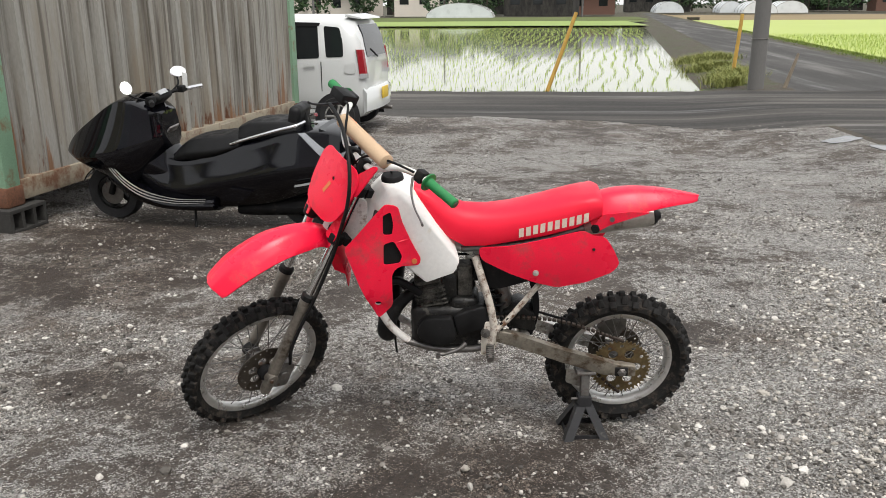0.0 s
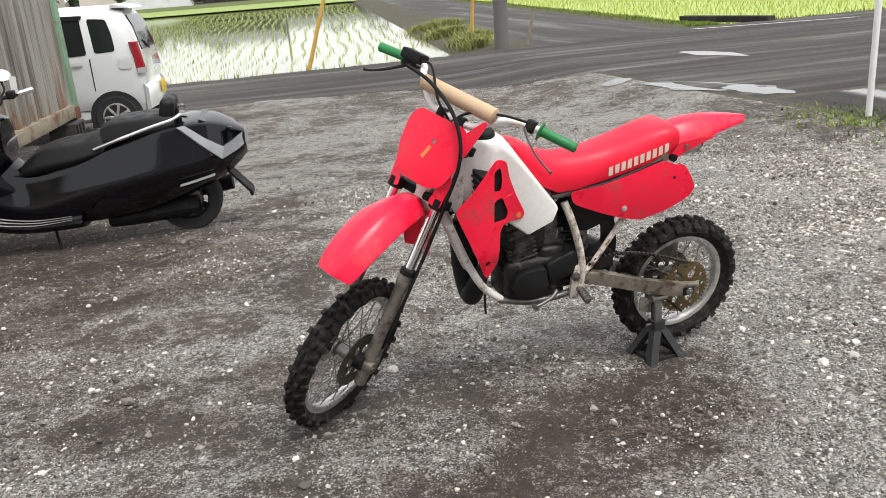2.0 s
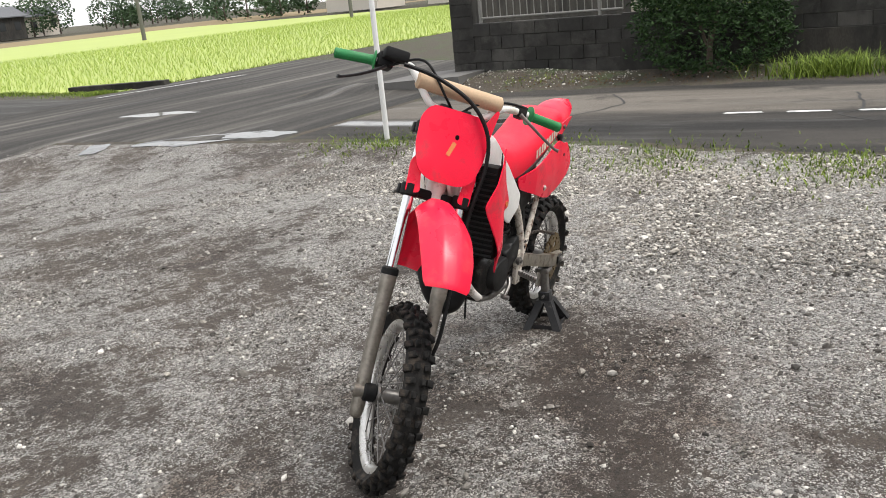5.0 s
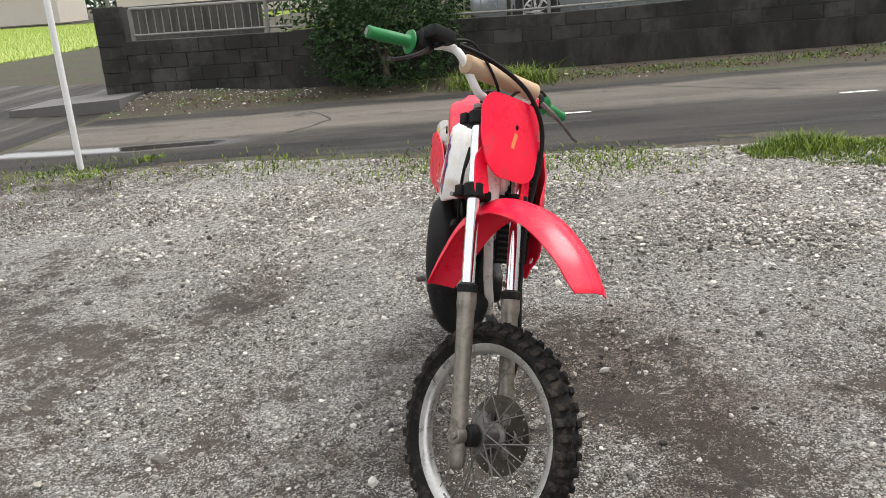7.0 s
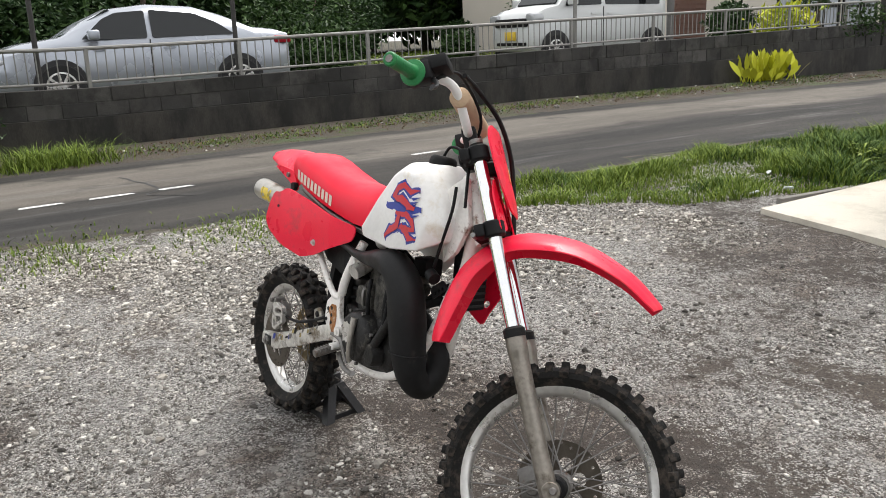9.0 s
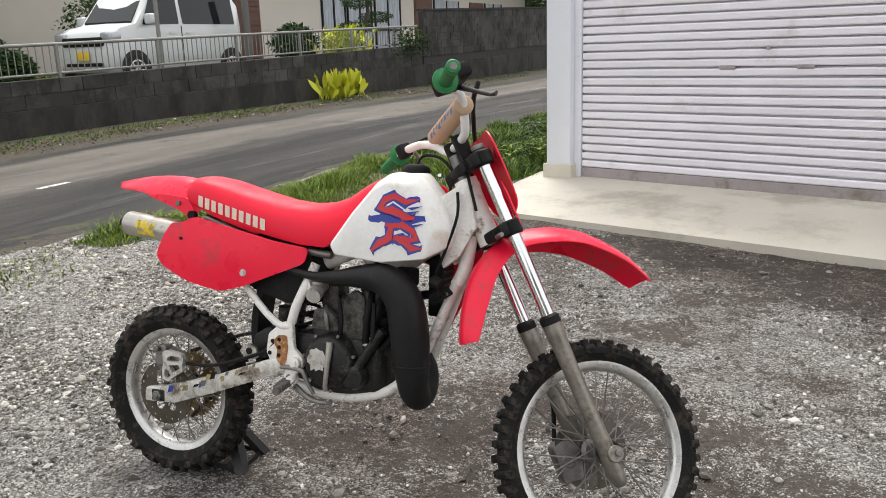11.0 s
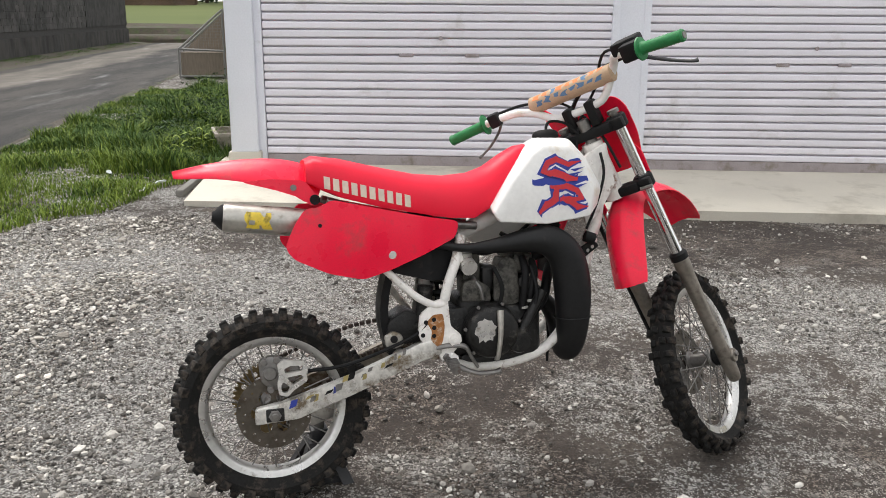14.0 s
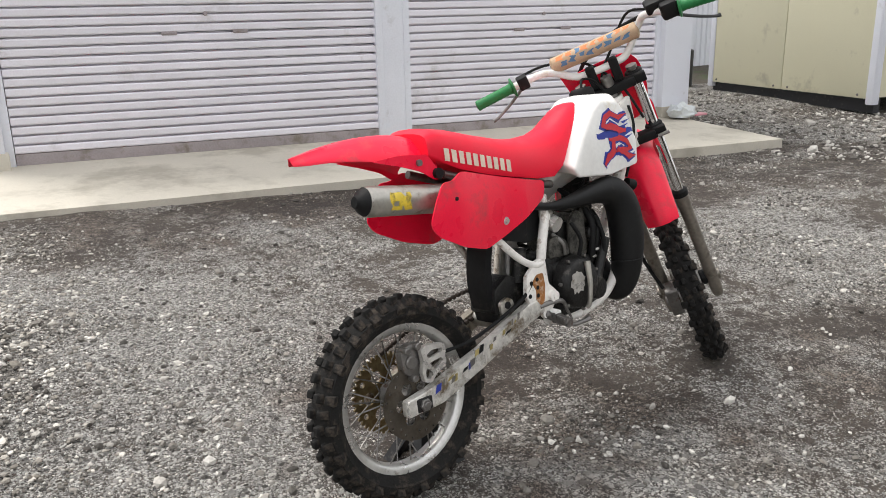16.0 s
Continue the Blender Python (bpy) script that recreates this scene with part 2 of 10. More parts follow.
M_WALL = mat("mossy_cast_concrete", (0.046, 0.042, 0.036, 1), 0.92, var=0.3, scale=2.2, bump=0.4, fine=60, dirt=(0.018, 0.017, 0.015, 1), dirt_amount=0.6, dirt_scale=1.4, axes=(1.2, 1.2, 0.5))
M_MORTAR = mat("dark_mortar", (0.036, 0.034, 0.031, 1), 0.95, var=0.25, scale=6, bump=0.4)
M_BAR = mat("taupe_shutter_bar", (0.33, 0.29, 0.295, 1), 0.5, var=0.15, scale=8, bump=0.1, dirt=(0.2, 0.17, 0.14, 1), dirt_amount=0.3, dirt_scale=6)
M_CONC = mat("pale_concrete_slab", (0.58, 0.54, 0.46, 1), 0.85, var=0.09, scale=2.4, bump=0.25, fine=120, dirt=(0.42, 0.385, 0.32, 1), dirt_amount=0.36, dirt_scale=1.7)
M_SHUT = mat("silver_shutter_steel", (0.78, 0.755, 0.81, 1), 0.42, metal=0.1, var=0.05, scale=2.5, bump=0.06, dirt=(0.58, 0.55, 0.56, 1), dirt_amount=0.06, dirt_scale=2.2, each=0.04)
M_COLUMN = mat("pale_grey_column_paint", (0.76, 0.775, 0.84, 1), 0.5, var=0.05, scale=2, bump=0.08, dirt=(0.5, 0.49, 0.50, 1), dirt_amount=0.06, dirt_scale=3)
M_CREAM = mat("cream_prefab_panel", (0.66, 0.63, 0.46, 1), 0.5, var=0.04, scale=1.2, bump=0.05, dirt=(0.45, 0.42, 0.31, 1), dirt_amount=0.12, dirt_scale=2)
M_RAIL = mat("weathered_grey_rail", (0.235, 0.23, 0.215, 1), 0.55, metal=0.3, var=0.15, scale=8, bump=0.1)
M_POLE = mat("concrete_utility_pole", (0.135, 0.130, 0.124, 1), 0.85, var=0.12, scale=2, bump=0.2, axes=(1, 1, 0.2))
M_WPOLE = mat("white_painted_pole", (0.78, 0.78, 0.77, 1), 0.45, var=0.05, scale=4, bump=0.03)
M_OPOST = mat("weathered_yellow_post", (0.48, 0.29, 0.06, 1), 0.65, var=0.2, scale=8, bump=0.15)
M_WOOD = mat("old_grey_wood", (0.20, 0.165, 0.125, 1), 0.85, var=0.3, scale=5, bump=0.4, axes=(6, 6, 1))
M_BEAM = mat("grey_weathered_beam", (0.20, 0.19, 0.17, 1), 0.9, var=0.25, scale=6, bump=0.5, axes=(6, 1, 6))
M_TRUNK = mat("tree_bark", (0.085, 0.065, 0.05, 1), 0.9, var=0.3, scale=12, bump=0.5)
M_PLASTER = mat("cream_house_wall", (0.62, 0.57, 0.50, 1), 0.8, var=0.05, scale=1, bump=0.1)
M_ROOF = mat("grey_roof_tiles", (0.11, 0.115, 0.125, 1), 0.6, var=0.2, scale=4, bump=0.3)
M_BROWN = mat("brown_louvre", (0.13, 0.065, 0.045, 1), 0.6, var=0.1, scale=10, bump=0.2)
M_CURTAIN = mat("pale_curtain_behind_glass", (0.42, 0.45, 0.50, 1), 0.25, var=0.12, scale=3, bump=0.0, axes=(4, 4, 0.6))
M_PLASTICFILM = mat("greenhouse_film", (0.62, 0.65, 0.66, 1), 0.35, var=0.1, scale=1, bump=0.0)
M_LINE = mat("worn_white_road_paint", (0.62, 0.62, 0.60, 1), 0.7, var=0.15, scale=10, bump=0.2, dirt=(0.12, 0.12, 0.12, 1), dirt_amount=0.3, dirt_scale=12)


def leaf_mat(name, a, b, rough=0.5):
    m = bpy.data.materials.new(name)
    m.use_nodes = True
    n, l = m.node_tree.nodes, m.node_tree.links
    p = n["Principled BSDF"]
    g = n.new("ShaderNodeNewGeometry")
    r = n.new("ShaderNodeMix")
    r.data_type = "RGBA"
    r.inputs[6].default_value, r.inputs[7].default_value = a, b
    l.new(g.outputs["Random Per Island"], r.inputs[0])
    l.new(r.outputs[2], p.inputs["Base Color"])
    p.inputs["Roughness"].default_value = rough
    p.inputs["Specular IOR Level"].default_value = 0.2
    return m


M_LEAF = leaf_mat("dark_hedge_leaf", (0.012, 0.032, 0.010, 1), (0.05, 0.095, 0.03, 1))
M_LEAF2 = leaf_mat("garden_leaf", (0.012, 0.032, 0.009, 1), (0.058, 0.108, 0.027, 1))
M_GRASS = leaf_mat("grass_blade", (0.060, 0.105, 0.014, 1), (0.235, 0.31, 0.05, 1), 0.7)
M_WEED = leaf_mat("weed_blade", (0.022, 0.052, 0.009, 1), (0.085, 0.15, 0.03, 1), 0.8)
M_DRYGRASS = leaf_mat("cut_grass", (0.14, 0.17, 0.05, 1), (0.30, 0.30, 0.10, 1), 0.7)
M_RICE = leaf_mat("rice_shoot", (0.24, 0.34, 0.07, 1), (0.46, 0.55, 0.16, 1), 0.6)
M_YLEAF = leaf_mat("yellow_green_leaf", (0.21, 0.294, 0.014, 1), (0.62, 0.62, 0.06, 1), 0.4)
M_FARLEAF = leaf_mat("distant_foliage", (0.02, 0.045, 0.018, 1), (0.07, 0.12, 0.05, 1))


def stone_mat(name, a, b, c):
    """Stones whose grey differs piece by piece, with grain."""
    m = bpy.data.materials.new(name)
    m.use_nodes = True
    n, l = m.node_tree.nodes, m.node_tree.links
    p = n["Principled BSDF"]
    g, r = n.new("ShaderNodeNewGeometry"), n.new("ShaderNodeValToRGB")
    r.color_ramp.elements[0].color, r.color_ramp.elements[1].color = a, c
    e = r.color_ramp.elements.new(0.6)
    e.color = b
    tc, no = n.new("ShaderNodeTexCoord"), n.new("ShaderNodeTexNoise")
    no.inputs["Scale"].default_value, no.inputs["Detail"].default_value = 120, 4
    l.new(tc.outputs["Object"], no.inputs["Vector"])
    hs, mr = n.new("ShaderNodeHueSaturation"), n.new("ShaderNodeMapRange")
    mr.inputs[3].default_value, mr.inputs[4].default_value = 0.65, 1.35
    l.new(no.outputs["Fac"], mr.inputs[0])
    l.new(g.outputs["Random Per Island"], r.inputs[0])
    l.new(r.outputs[0], hs.inputs["Color"])
    l.new(mr.outputs[0], hs.inputs["Value"])
    l.new(hs.outputs[0], p.inputs["Base Color"])
    p.inputs["Roughness"].default_value = 0.85
    bp = n.new("ShaderNodeBump")
    bp.inputs["Strength"].default_value, bp.inputs["Distance"].default_value = 0.4, 0.003
    l.new(no.outputs["Fac"], bp.inputs["Height"])
    l.new(bp.outputs[0], p.inputs["Normal"])
    return m


M_STONE = stone_mat("crushed_gravel", (0.045, 0.040, 0.035, 1), (0.255, 0.236, 0.209, 1), (0.70, 0.67, 0.62, 1))
M_PALESTONE = stone_mat("pale_crushed_rock", (0.14, 0.125, 0.105, 1), (0.39, 0.362, 0.316, 1), (0.70, 0.66, 0.60, 1))


# ---- building helpers ----
def mesh_from(name, bm, material, smooth=True, angle=40):
    me = bpy.data.meshes.new(name)
    bmesh.ops.recalc_face_normals(bm, faces=bm.faces)
    bm.to_mesh(me)
    bm.free()
    for m in material if isinstance(material, (list, tuple)) else (material,):
        me.materials.append(m)
    if smooth:
        me.shade_smooth()
        me.set_sharp_from_angle(angle=radians(angle))
    return me


def part(name, bm, material, parent=None, label="", m=None, smooth=True, angle=40):
    """One mesh object from a bmesh, under a thing or a part."""
    ob = new(name, mesh_from(name, bm, material, smooth, angle))
    if parent is not None:
        ob.parent = parent
    if m is not None:
        ob.matrix_basis = m
    if label:
        ob["label"] = label
    return ob


def share(name, me, parent, m, label=""):
    ob = new(name, me)
    ob.parent = parent
    ob.matrix_basis = m
    if label:
        ob["label"] = label
    return ob


def thing(name, m, label, category, group="", kind=""):
    ob = new(name)
    ob.matrix_basis = m
    ob.empty_display_size = 0.1
    return tagged(ob, label, category, group, kind)


def join(a, b):
    """Adds the bmesh b to a."""
    me = bpy.data.meshes.new("tmp")
    b.to_mesh(me)
    b.free()
    a.from_mesh(me)
    bpy.data.meshes.remove(me)
    return a


def box(x0, x1, y0, y1, z0, z1, bevel=0.0, seg=2, bm=None):
    b = bmesh.new()
    bmesh.ops.create_cube(b, size=1)
    for v in b.verts:
        v.co = Vector((x0 + (v.co.x + 0.5) * (x1 - x0), y0 + (v.co.y + 0.5) * (y1 - y0), z0 + (v.co.z + 0.5) * (z1 - z0)))
    if bevel:
        bmesh.ops.bevel(b, geom=b.edges[:], offset=bevel, segments=seg, affect="EDGES", profile=0.5)
    return join(bm, b) if bm else b


def move(bm, m):
    bmesh.ops.transform(bm, matrix=m, verts=bm.verts)
    return bm


def smooth_line(points, n=6, closed=False):
    """Points along a Catmull-Rom curve through the given ones."""
    p = [Vector(q) for q in points]
    out, k = [], len(p)
    for i in range(k if closed else k - 1):
        a, b, c, d = (p[(i + j - 1) % k] for j in range(4)) if closed else (p[max(i - 1, 0)], p[i], p[i + 1], p[min(i + 2, k - 1)])
        for j in range(n):
            t = j / n
            out.append(0.5 * ((2 * b) + (c - a) * t + (2 * a - 5 * b + 4 * c - d) * t * t + (3 * b - a - 3 * c + d) * t ** 3))
    if not closed:
        out.append(p[-1])
    return out


def tube(points, r, seg=10, n=5, bm=None, smooth=True, caps=True, flat=1.0):
    """A tube along a curve; r is a radius or one per given point."""
    rs = list(r) if isinstance(r, (list, tuple)) else [r] * len(points)
    if smooth and len(points) > 2:
        line = smooth_line(points, n)
        radii = [v.x for v in smooth_line([(q, 0, 0) for q in rs], n)]
    else:
        line, radii = [Vector(q) for q in points], rs
    b = bm or bmesh.new()
    rings, up = [], None
    for i, p in enumerate(line):
        t = (line[min(i + 1, len(line) - 1)] - line[max(i - 1, 0)]).normalized()
        if up is None:
            up = t.orthogonal().normalized()
        up = (up - t * up.dot(t)).normalized()
        side = t.cross(up)
        rings.append([b.verts.new(p + (up * math.cos(2 * math.pi * j / seg) + side * math.sin(2 * math.pi * j / seg) * flat) * radii[i]) for j in range(seg)])
    for a, c in zip(rings, rings[1:]):
        for j in range(seg):
            b.faces.new((a[j], a[(j + 1) % seg], c[(j + 1) % seg], c[j]))
    if caps:
        b.faces.new(rings[0][::-1])
        b.faces.new(rings[-1])
    return b


def rod(a, c, r, seg=10, r2=None, bm=None):
    return tube([a, c], [r, r if r2 is None else r2], seg, smooth=False, bm=bm)


def lathe(profile, seg=32, bm=None, closed=False):
    """Turns (radius, along) pairs about the local y axis."""
    b = bm or bmesh.new()
    rings = [[b.verts.new((r * math.cos(2 * math.pi * j / seg), y, r * math.sin(2 * math.pi * j / seg))) for j in range(seg)] for r, y in profile]
    pairs = list(zip(rings, rings[1:])) + ([(rings[-1], rings[0])] if closed else [])
    for a, c in pairs:
        for j in range(seg):
            b.faces.new((a[j], a[(j + 1) % seg], c[(j + 1) % seg], c[j]))
    if not closed:
        for ring in (rings[0], rings[-1]):
            b.faces.new(ring)
    return b


def loft(rings, closed=True, caps=True, bm=None):
    """A skin over rings of equally many points."""
    b = bm or bmesh.new()
    vs = [[b.verts.new(p) for p in ring] for ring in rings]
    k = len(vs[0])
    for a, c in zip(vs, vs[1:]):
        for j in range(k if closed else k - 1):
            b.faces.new((a[j], a[(j + 1) % k], c[(j + 1) % k], c[j]))
    if caps and closed:
        b.faces.new(vs[0][::-1])
        b.faces.new(vs[-1])
    return b


def corner_cut(points, r, n=3):
    """Straight sides, corners rounded by about r."""
    out, k = [], len(points)
    for i in range(k):
        p, a, c = Vector(points[i]), Vector(points[i - 1]), Vector(points[(i + 1) % k])
        u, w = a - p, c - p
        d1, d2 = min(r, u.length * 0.45), min(r, w.length * 0.45)
        s, e = p + u.normalized() * d1, p + w.normalized() * d2
        for j in range(n + 1):
            t = j / n
            q = s * (1 - t) ** 2 + p * 2 * t * (1 - t) + e * t * t
            out.append((q.x, q.y))
    return out


def panel(outline, holes, at, thick, bm=None):
    """A moulded sheet: a flat outline with holes, laid over at(a, b, side) with side 0 outside and 1 inside."""
    b = bmesh.new()
    loops = []
    for ring in [outline] + list(holes):
        vs = [b.verts.new((x, y, 0)) for x, y in ring]
        loops.append([b.edges.new((vs[i], vs[(i + 1) % len(vs)])) for i in range(len(vs))])
    bmesh.ops.triangle_fill(b, use_beauty=True, use_dissolve=False, edges=[e for lp in loops for e in lp], normal=(0, 0, 1))
    for _ in range(2):
        long = [e for e in b.edges if e.calc_length() > 0.05]
        if long:
            bmesh.ops.subdivide_edges(b, edges=long, cuts=1)
            bmesh.ops.triangulate(b, faces=[f for f in b.faces if len(f.verts) > 3])
    flat = [(v.co.x, v.co.y) for v in b.verts]
    src = b.faces[:]
    res = bmesh.ops.extrude_face_region(b, geom=src)
    top = [g for g in res["geom"] if isinstance(g, bmesh.types.BMVert)]
    base = [v for v in b.verts if v not in set(top)]
    for v in base:
        v.co = Vector(at(v.co.x, v.co.y, 1))
    for v in top:
        v.co = Vector(at(v.co.x, v.co.y, 0))
    bmesh.ops.delete(b, geom=[f for f in b.faces if not f.is_valid], context="FACES")
    return join(bm, b) if bm else b


def plate(outline, y0, y1, bevel=0.0, bm=None):
    """An extruded flat outline in x and z between two y values."""
    b = bmesh.new()
    vs = [b.verts.new((x, y0, z)) for x, z in outline]
    f = b.faces.new(vs)
    res = bmesh.ops.extrude_face_region(b, geom=[f])
    for g in res["geom"]:
        if isinstance(g, bmesh.types.BMVert):
            g.co.y = y1
    if bevel:
        caps = [f for f in b.faces if len(f.verts) == len(outline)]
        es = list({e for f in caps for e in f.edges})
        bmesh.ops.bevel(b, geom=es, offset=bevel, segments=2, affect="EDGES", profile=0.5)
    return join(bm, b) if bm else b


def cyl(r, y0, y1, seg=20, bevel=0.0, at=(0, 0, 0), bm=None):
    """A drum along y with softened rims."""
    e = bevel or min(0.002, r * 0.2)
    b = lathe([(r - e, y0), (r, y0 + e), (r, y1 - e), (r - e, y1)], seg)
    move(b, Matrix.Translation(at))
    return join(bm, b) if bm else b


def setting(name, bm, material, label, smooth=True, m=None, category="", angle=40):
    return tagged(part(name, bm, material, None, "", m, smooth, angle), label, category, "", "structure")


def stuff(name, verts, faces, material, label, category, parent=None, smooth=False):
    me = bpy.data.meshes.new(name)
    me.from_pydata(verts, [], faces)
    for m in material if isinstance(material, (list, tuple)) else (material,):
        me.materials.append(m)
    if smooth:
        me.shade_smooth()
    ob = new(name, me)
    ob.parent = parent
    return tagged(ob, label, category if parent is None else "", "", "stuff")


def sstep(a, b, x):
    t = min(1.0, max(0.0, (x - a) / (b - a)))  # b may be under a
    return t * t * (3 - 2 * t)


# ---- the ground ----
def lot_height(x, y):
    """The yard falls towards the cross road; the side road lies flatter."""
    lot = min(0.27, max(-0.30, -0.052 * (y - 4.65)))
    lot += 0.062 * sstep(5.0, 6.6, y) * sstep(13.0, 8.0, y)
    side = min(0.20, max(-0.30, -0.02 * (y - 6.0)))
    w = sstep(2.4, 4.6, x)
    z = lot * (1 - w) + side * w
    z -= (0.026 * max(0.0, min(7.0, 1.2 - x)) + 0.02 * sstep(1.6, 0.2, y)) * sstep(3.2, 1.2, y) * sstep(1.6, 0.8, x)
    return z


def lane_left(y):
    return 6.7 + 0.107 * (y - 30.5)


def lane_right(y):
    return 10.6 + 0.085 * (y - 28.0)


def paddy_edge(y):
    return 3.95 + 0.105 * (y - 20.4)


def yard(y):
    return 0.50 + 0.05 * sstep(-0.5, -4.5, y) + 0.025 * max(-3, min(16, 2 - y))


def south_rise(y):
    """The side road climbs gently towards its southern end."""
    u = max(0.0, min(36.0, -8.0 - y))
    return 0.014 * (u * u / 24 if u < 12 else u - 6)


def height(x, y):
    z = lot_height(x, y) + south_rise(y)
    if y > 19.3 and x < lane_left(max(y, 19.3)):
        edge = min((y - 19.3) / 0.7, (lane_left(y) - 0.5 - x) / 2.7)
        z -= 0.36 * min(1, max(0, edge))
    if y > 16.5 and x > lane_right(y) - 0.3:
        edge = min((y - 20.3) / 1.0, (x - lane_right(y) - 0.8) / 1.5)
        z -= 0.34 * min(1, max(0, edge))
    if 7.9 < x < 9.2 and y < 12:
        z += 0.07 * sstep(7.9, 8.8, x) + 0.10 * sstep(6.6, 8.2, y) * sstep(9.4, 8.6, y) * sstep(7.9, 8.6, x)
    if x >= 9.2 and y < 9.4:
        z = yard(y)
    return z


def ground_axis(lo, hi, fine_lo, fine_hi, step):
    a = [fine_lo + i * step for i in range(int(round((fine_hi - fine_lo) / step)) + 1)]
    d, v = step, fine_hi
    while v < hi:
        d = min(d * 1.25, 0.2) if v < 26 else d * (1.06 if v < 100 else 1.25)
        v += d
        a.append(min(v, hi))
    d, v = step, fine_lo
    while v > lo:
        d = min(d * 1.25, 0.2) if v > -9 else d * 1.25
        v -= d
        a.insert(0, max(v, lo))
    return a


def ground_kind(x, y):
    """0 gravel, 1 earth and grass verge."""
    if y > 19.2 or x > 7.7 or x < -9 or y < -14:
        return 1
    if x > road_near(y) - 0.05:
        return 1
    return 0


def road_near(y):
    return 2.85 + 0.24 * max(0, y) if y < 6 else 4.29 + 0.0 * y


gx = ground_axis(-900, 900, -5.2, 4.6, 0.08)
gy = ground_axis(-900, 900, -0.4, 9.6, 0.08)
gv = []
for yy in gy:
    for xx in gx:
        zz = height(xx, yy)
        if -6 < xx < 4 and -1 < yy < 14:
            zz += 0.012 * noise.noise((xx * 1.3, yy * 1.3, 0)) + 0.006 * noise.noise((xx * 4, yy * 4, 3)) + 0.004 * noise.noise((xx * 9, yy * 9, 6))
        gv.append((xx, yy, zz))
nx = len(gx)
gf = [(j * nx + i, j * nx + i + 1, (j + 1) * nx + i + 1, (j + 1) * nx + i) for j in range(len(gy) - 1) for i in range(nx - 1)]


def gravel_mat():
    """Worn yard: dark packed fines, pale crushed stone in drifts, damp and oily patches, shade painted beside the
    container.
    """
    m = bpy.data.materials.new("packed_gravel")
    m.use_nodes = True
    n, l = m.node_tree.nodes, m.node_tree.links
    p = n["Principled BSDF"]
    tc = n.new("ShaderNodeTexCoord")

    def noi(s, d=6, r=0.6):
        q = n.new("ShaderNodeTexNoise")
        q.inputs["Scale"].default_value, q.inputs["Detail"].default_value, q.inputs["Roughness"].default_value = s, d, r
        l.new(tc.outputs["Object"], q.inputs["Vector"])
        return q.outputs["Fac"]

    def rng(v, a, b, c=0.0, d=1.0):
        q = n.new("ShaderNodeMapRange")
        for i, k in enumerate((a, b, c, d)):
            q.inputs[i + 1].default_value = k
        l.new(v, q.inputs[0])
        return q.outputs[0]

    def mixc(f, a, b):
        q = n.new("ShaderNodeMix")
        q.data_type = "RGBA"
        l.new(f, q.inputs[0])
        for i, k in ((6, a), (7, b)):
            if isinstance(k, tuple):
                q.inputs[i].default_value = k
            else:
                l.new(k, q.inputs[i])
        return q.outputs[2]

    def cells(scale, jitter=1.0):
        q = n.new("ShaderNodeTexVoronoi")
        q.inputs["Scale"].default_value, q.inputs["Randomness"].default_value = scale, jitter
        l.new(bent, q.inputs["Vector"])
        c = n.new("ShaderNodeSeparateColor")
        l.new(q.outputs["Color"], c.inputs[0])
        return q.outputs["Distance"], c.outputs[0], c.outputs[1]

    def op(kind, a, b):
        q = n.new("ShaderNodeMath")
        q.operation = kind
        for i, k in enumerate((a, b)):
            if isinstance(k, float):
                q.inputs[i].default_value = k
            else:
                l.new(k, q.inputs[i])
        return q.outputs[0]

    warp = n.new("ShaderNodeTexNoise")
    warp.inputs["Scale"].default_value, warp.inputs["Detail"].default_value = 60, 2
    l.new(tc.outputs["Object"], warp.inputs["Vector"])
    wadd = n.new("ShaderNodeVectorMath")
    wadd.operation = "MULTIPLY_ADD"
    wadd.inputs[1].default_value = (0.012, 0.012, 0.012)
    l.new(warp.outputs["Color"], wadd.inputs[0])
    l.new(tc.outputs["Object"], wadd.inputs[2])
    bent = wadd.outputs[0]
    damp_shade_at, grit_at = n.new("ShaderNodeAttribute"), n.new("ShaderNodeAttribute")
    damp_shade_at.attribute_name, grit_at.attribute_name = "damp", "grit"
    # drifts of loose grit over trodden earth, their edges broken up at three sizes
    drift = op("ADD", rng(grit_at.outputs["Fac"], 0.05, 0.95, -0.50, 0.85), op("ADD", rng(noi(6.0, 5, 0.7), 0.36, 0.64, -0.42, 0.42), rng(noi(23, 4, 0.7), 0.34, 0.66, -0.5, 0.5)))
    fines = mixc(rng(noi(55, 6, 0.8), 0.36, 0.64), (0.030, 0.024, 0.020, 1), (0.150, 0.127, 0.108, 1))
    fines = mixc(rng(noi(1.3, 4), 0.42, 0.62), fines, mixc(rng(noi(95, 4, 0.75), 0.36, 0.64), (0.040, 0.031, 0.025, 1), (0.185, 0.154, 0.126, 1)))
    d0, u0, v0 = cells(230)
    d1, u1, v1 = cells(120)
    d2, u2, v2 = cells(62)
    d3, u3, v3 = cells(30)
    dust = mixc(v0, (0.10, 0.09, 0.08, 1), (0.88, 0.855, 0.81, 1))
    grit = mixc(v1, (0.10, 0.09, 0.082, 1), (0.88, 0.855, 0.81, 1))
    chip = mixc(v2, (0.07, 0.064, 0.058, 1), (0.78, 0.755, 0.715, 1))
    rock = mixc(v3, (0.14, 0.13, 0.12, 1), (0.55, 0.53, 0.50, 1))
    m0 = op("MULTIPLY", rng(op("ADD", u0, op("MULTIPLY", drift, 0.95)), 0.42, 0.48), rng(d0, 0.66, 0.44))
    m1 = op("MULTIPLY", rng(op("ADD", u1, op("MULTIPLY", drift, 0.80)), 0.60, 0.66), rng(d1, 0.60, 0.44))
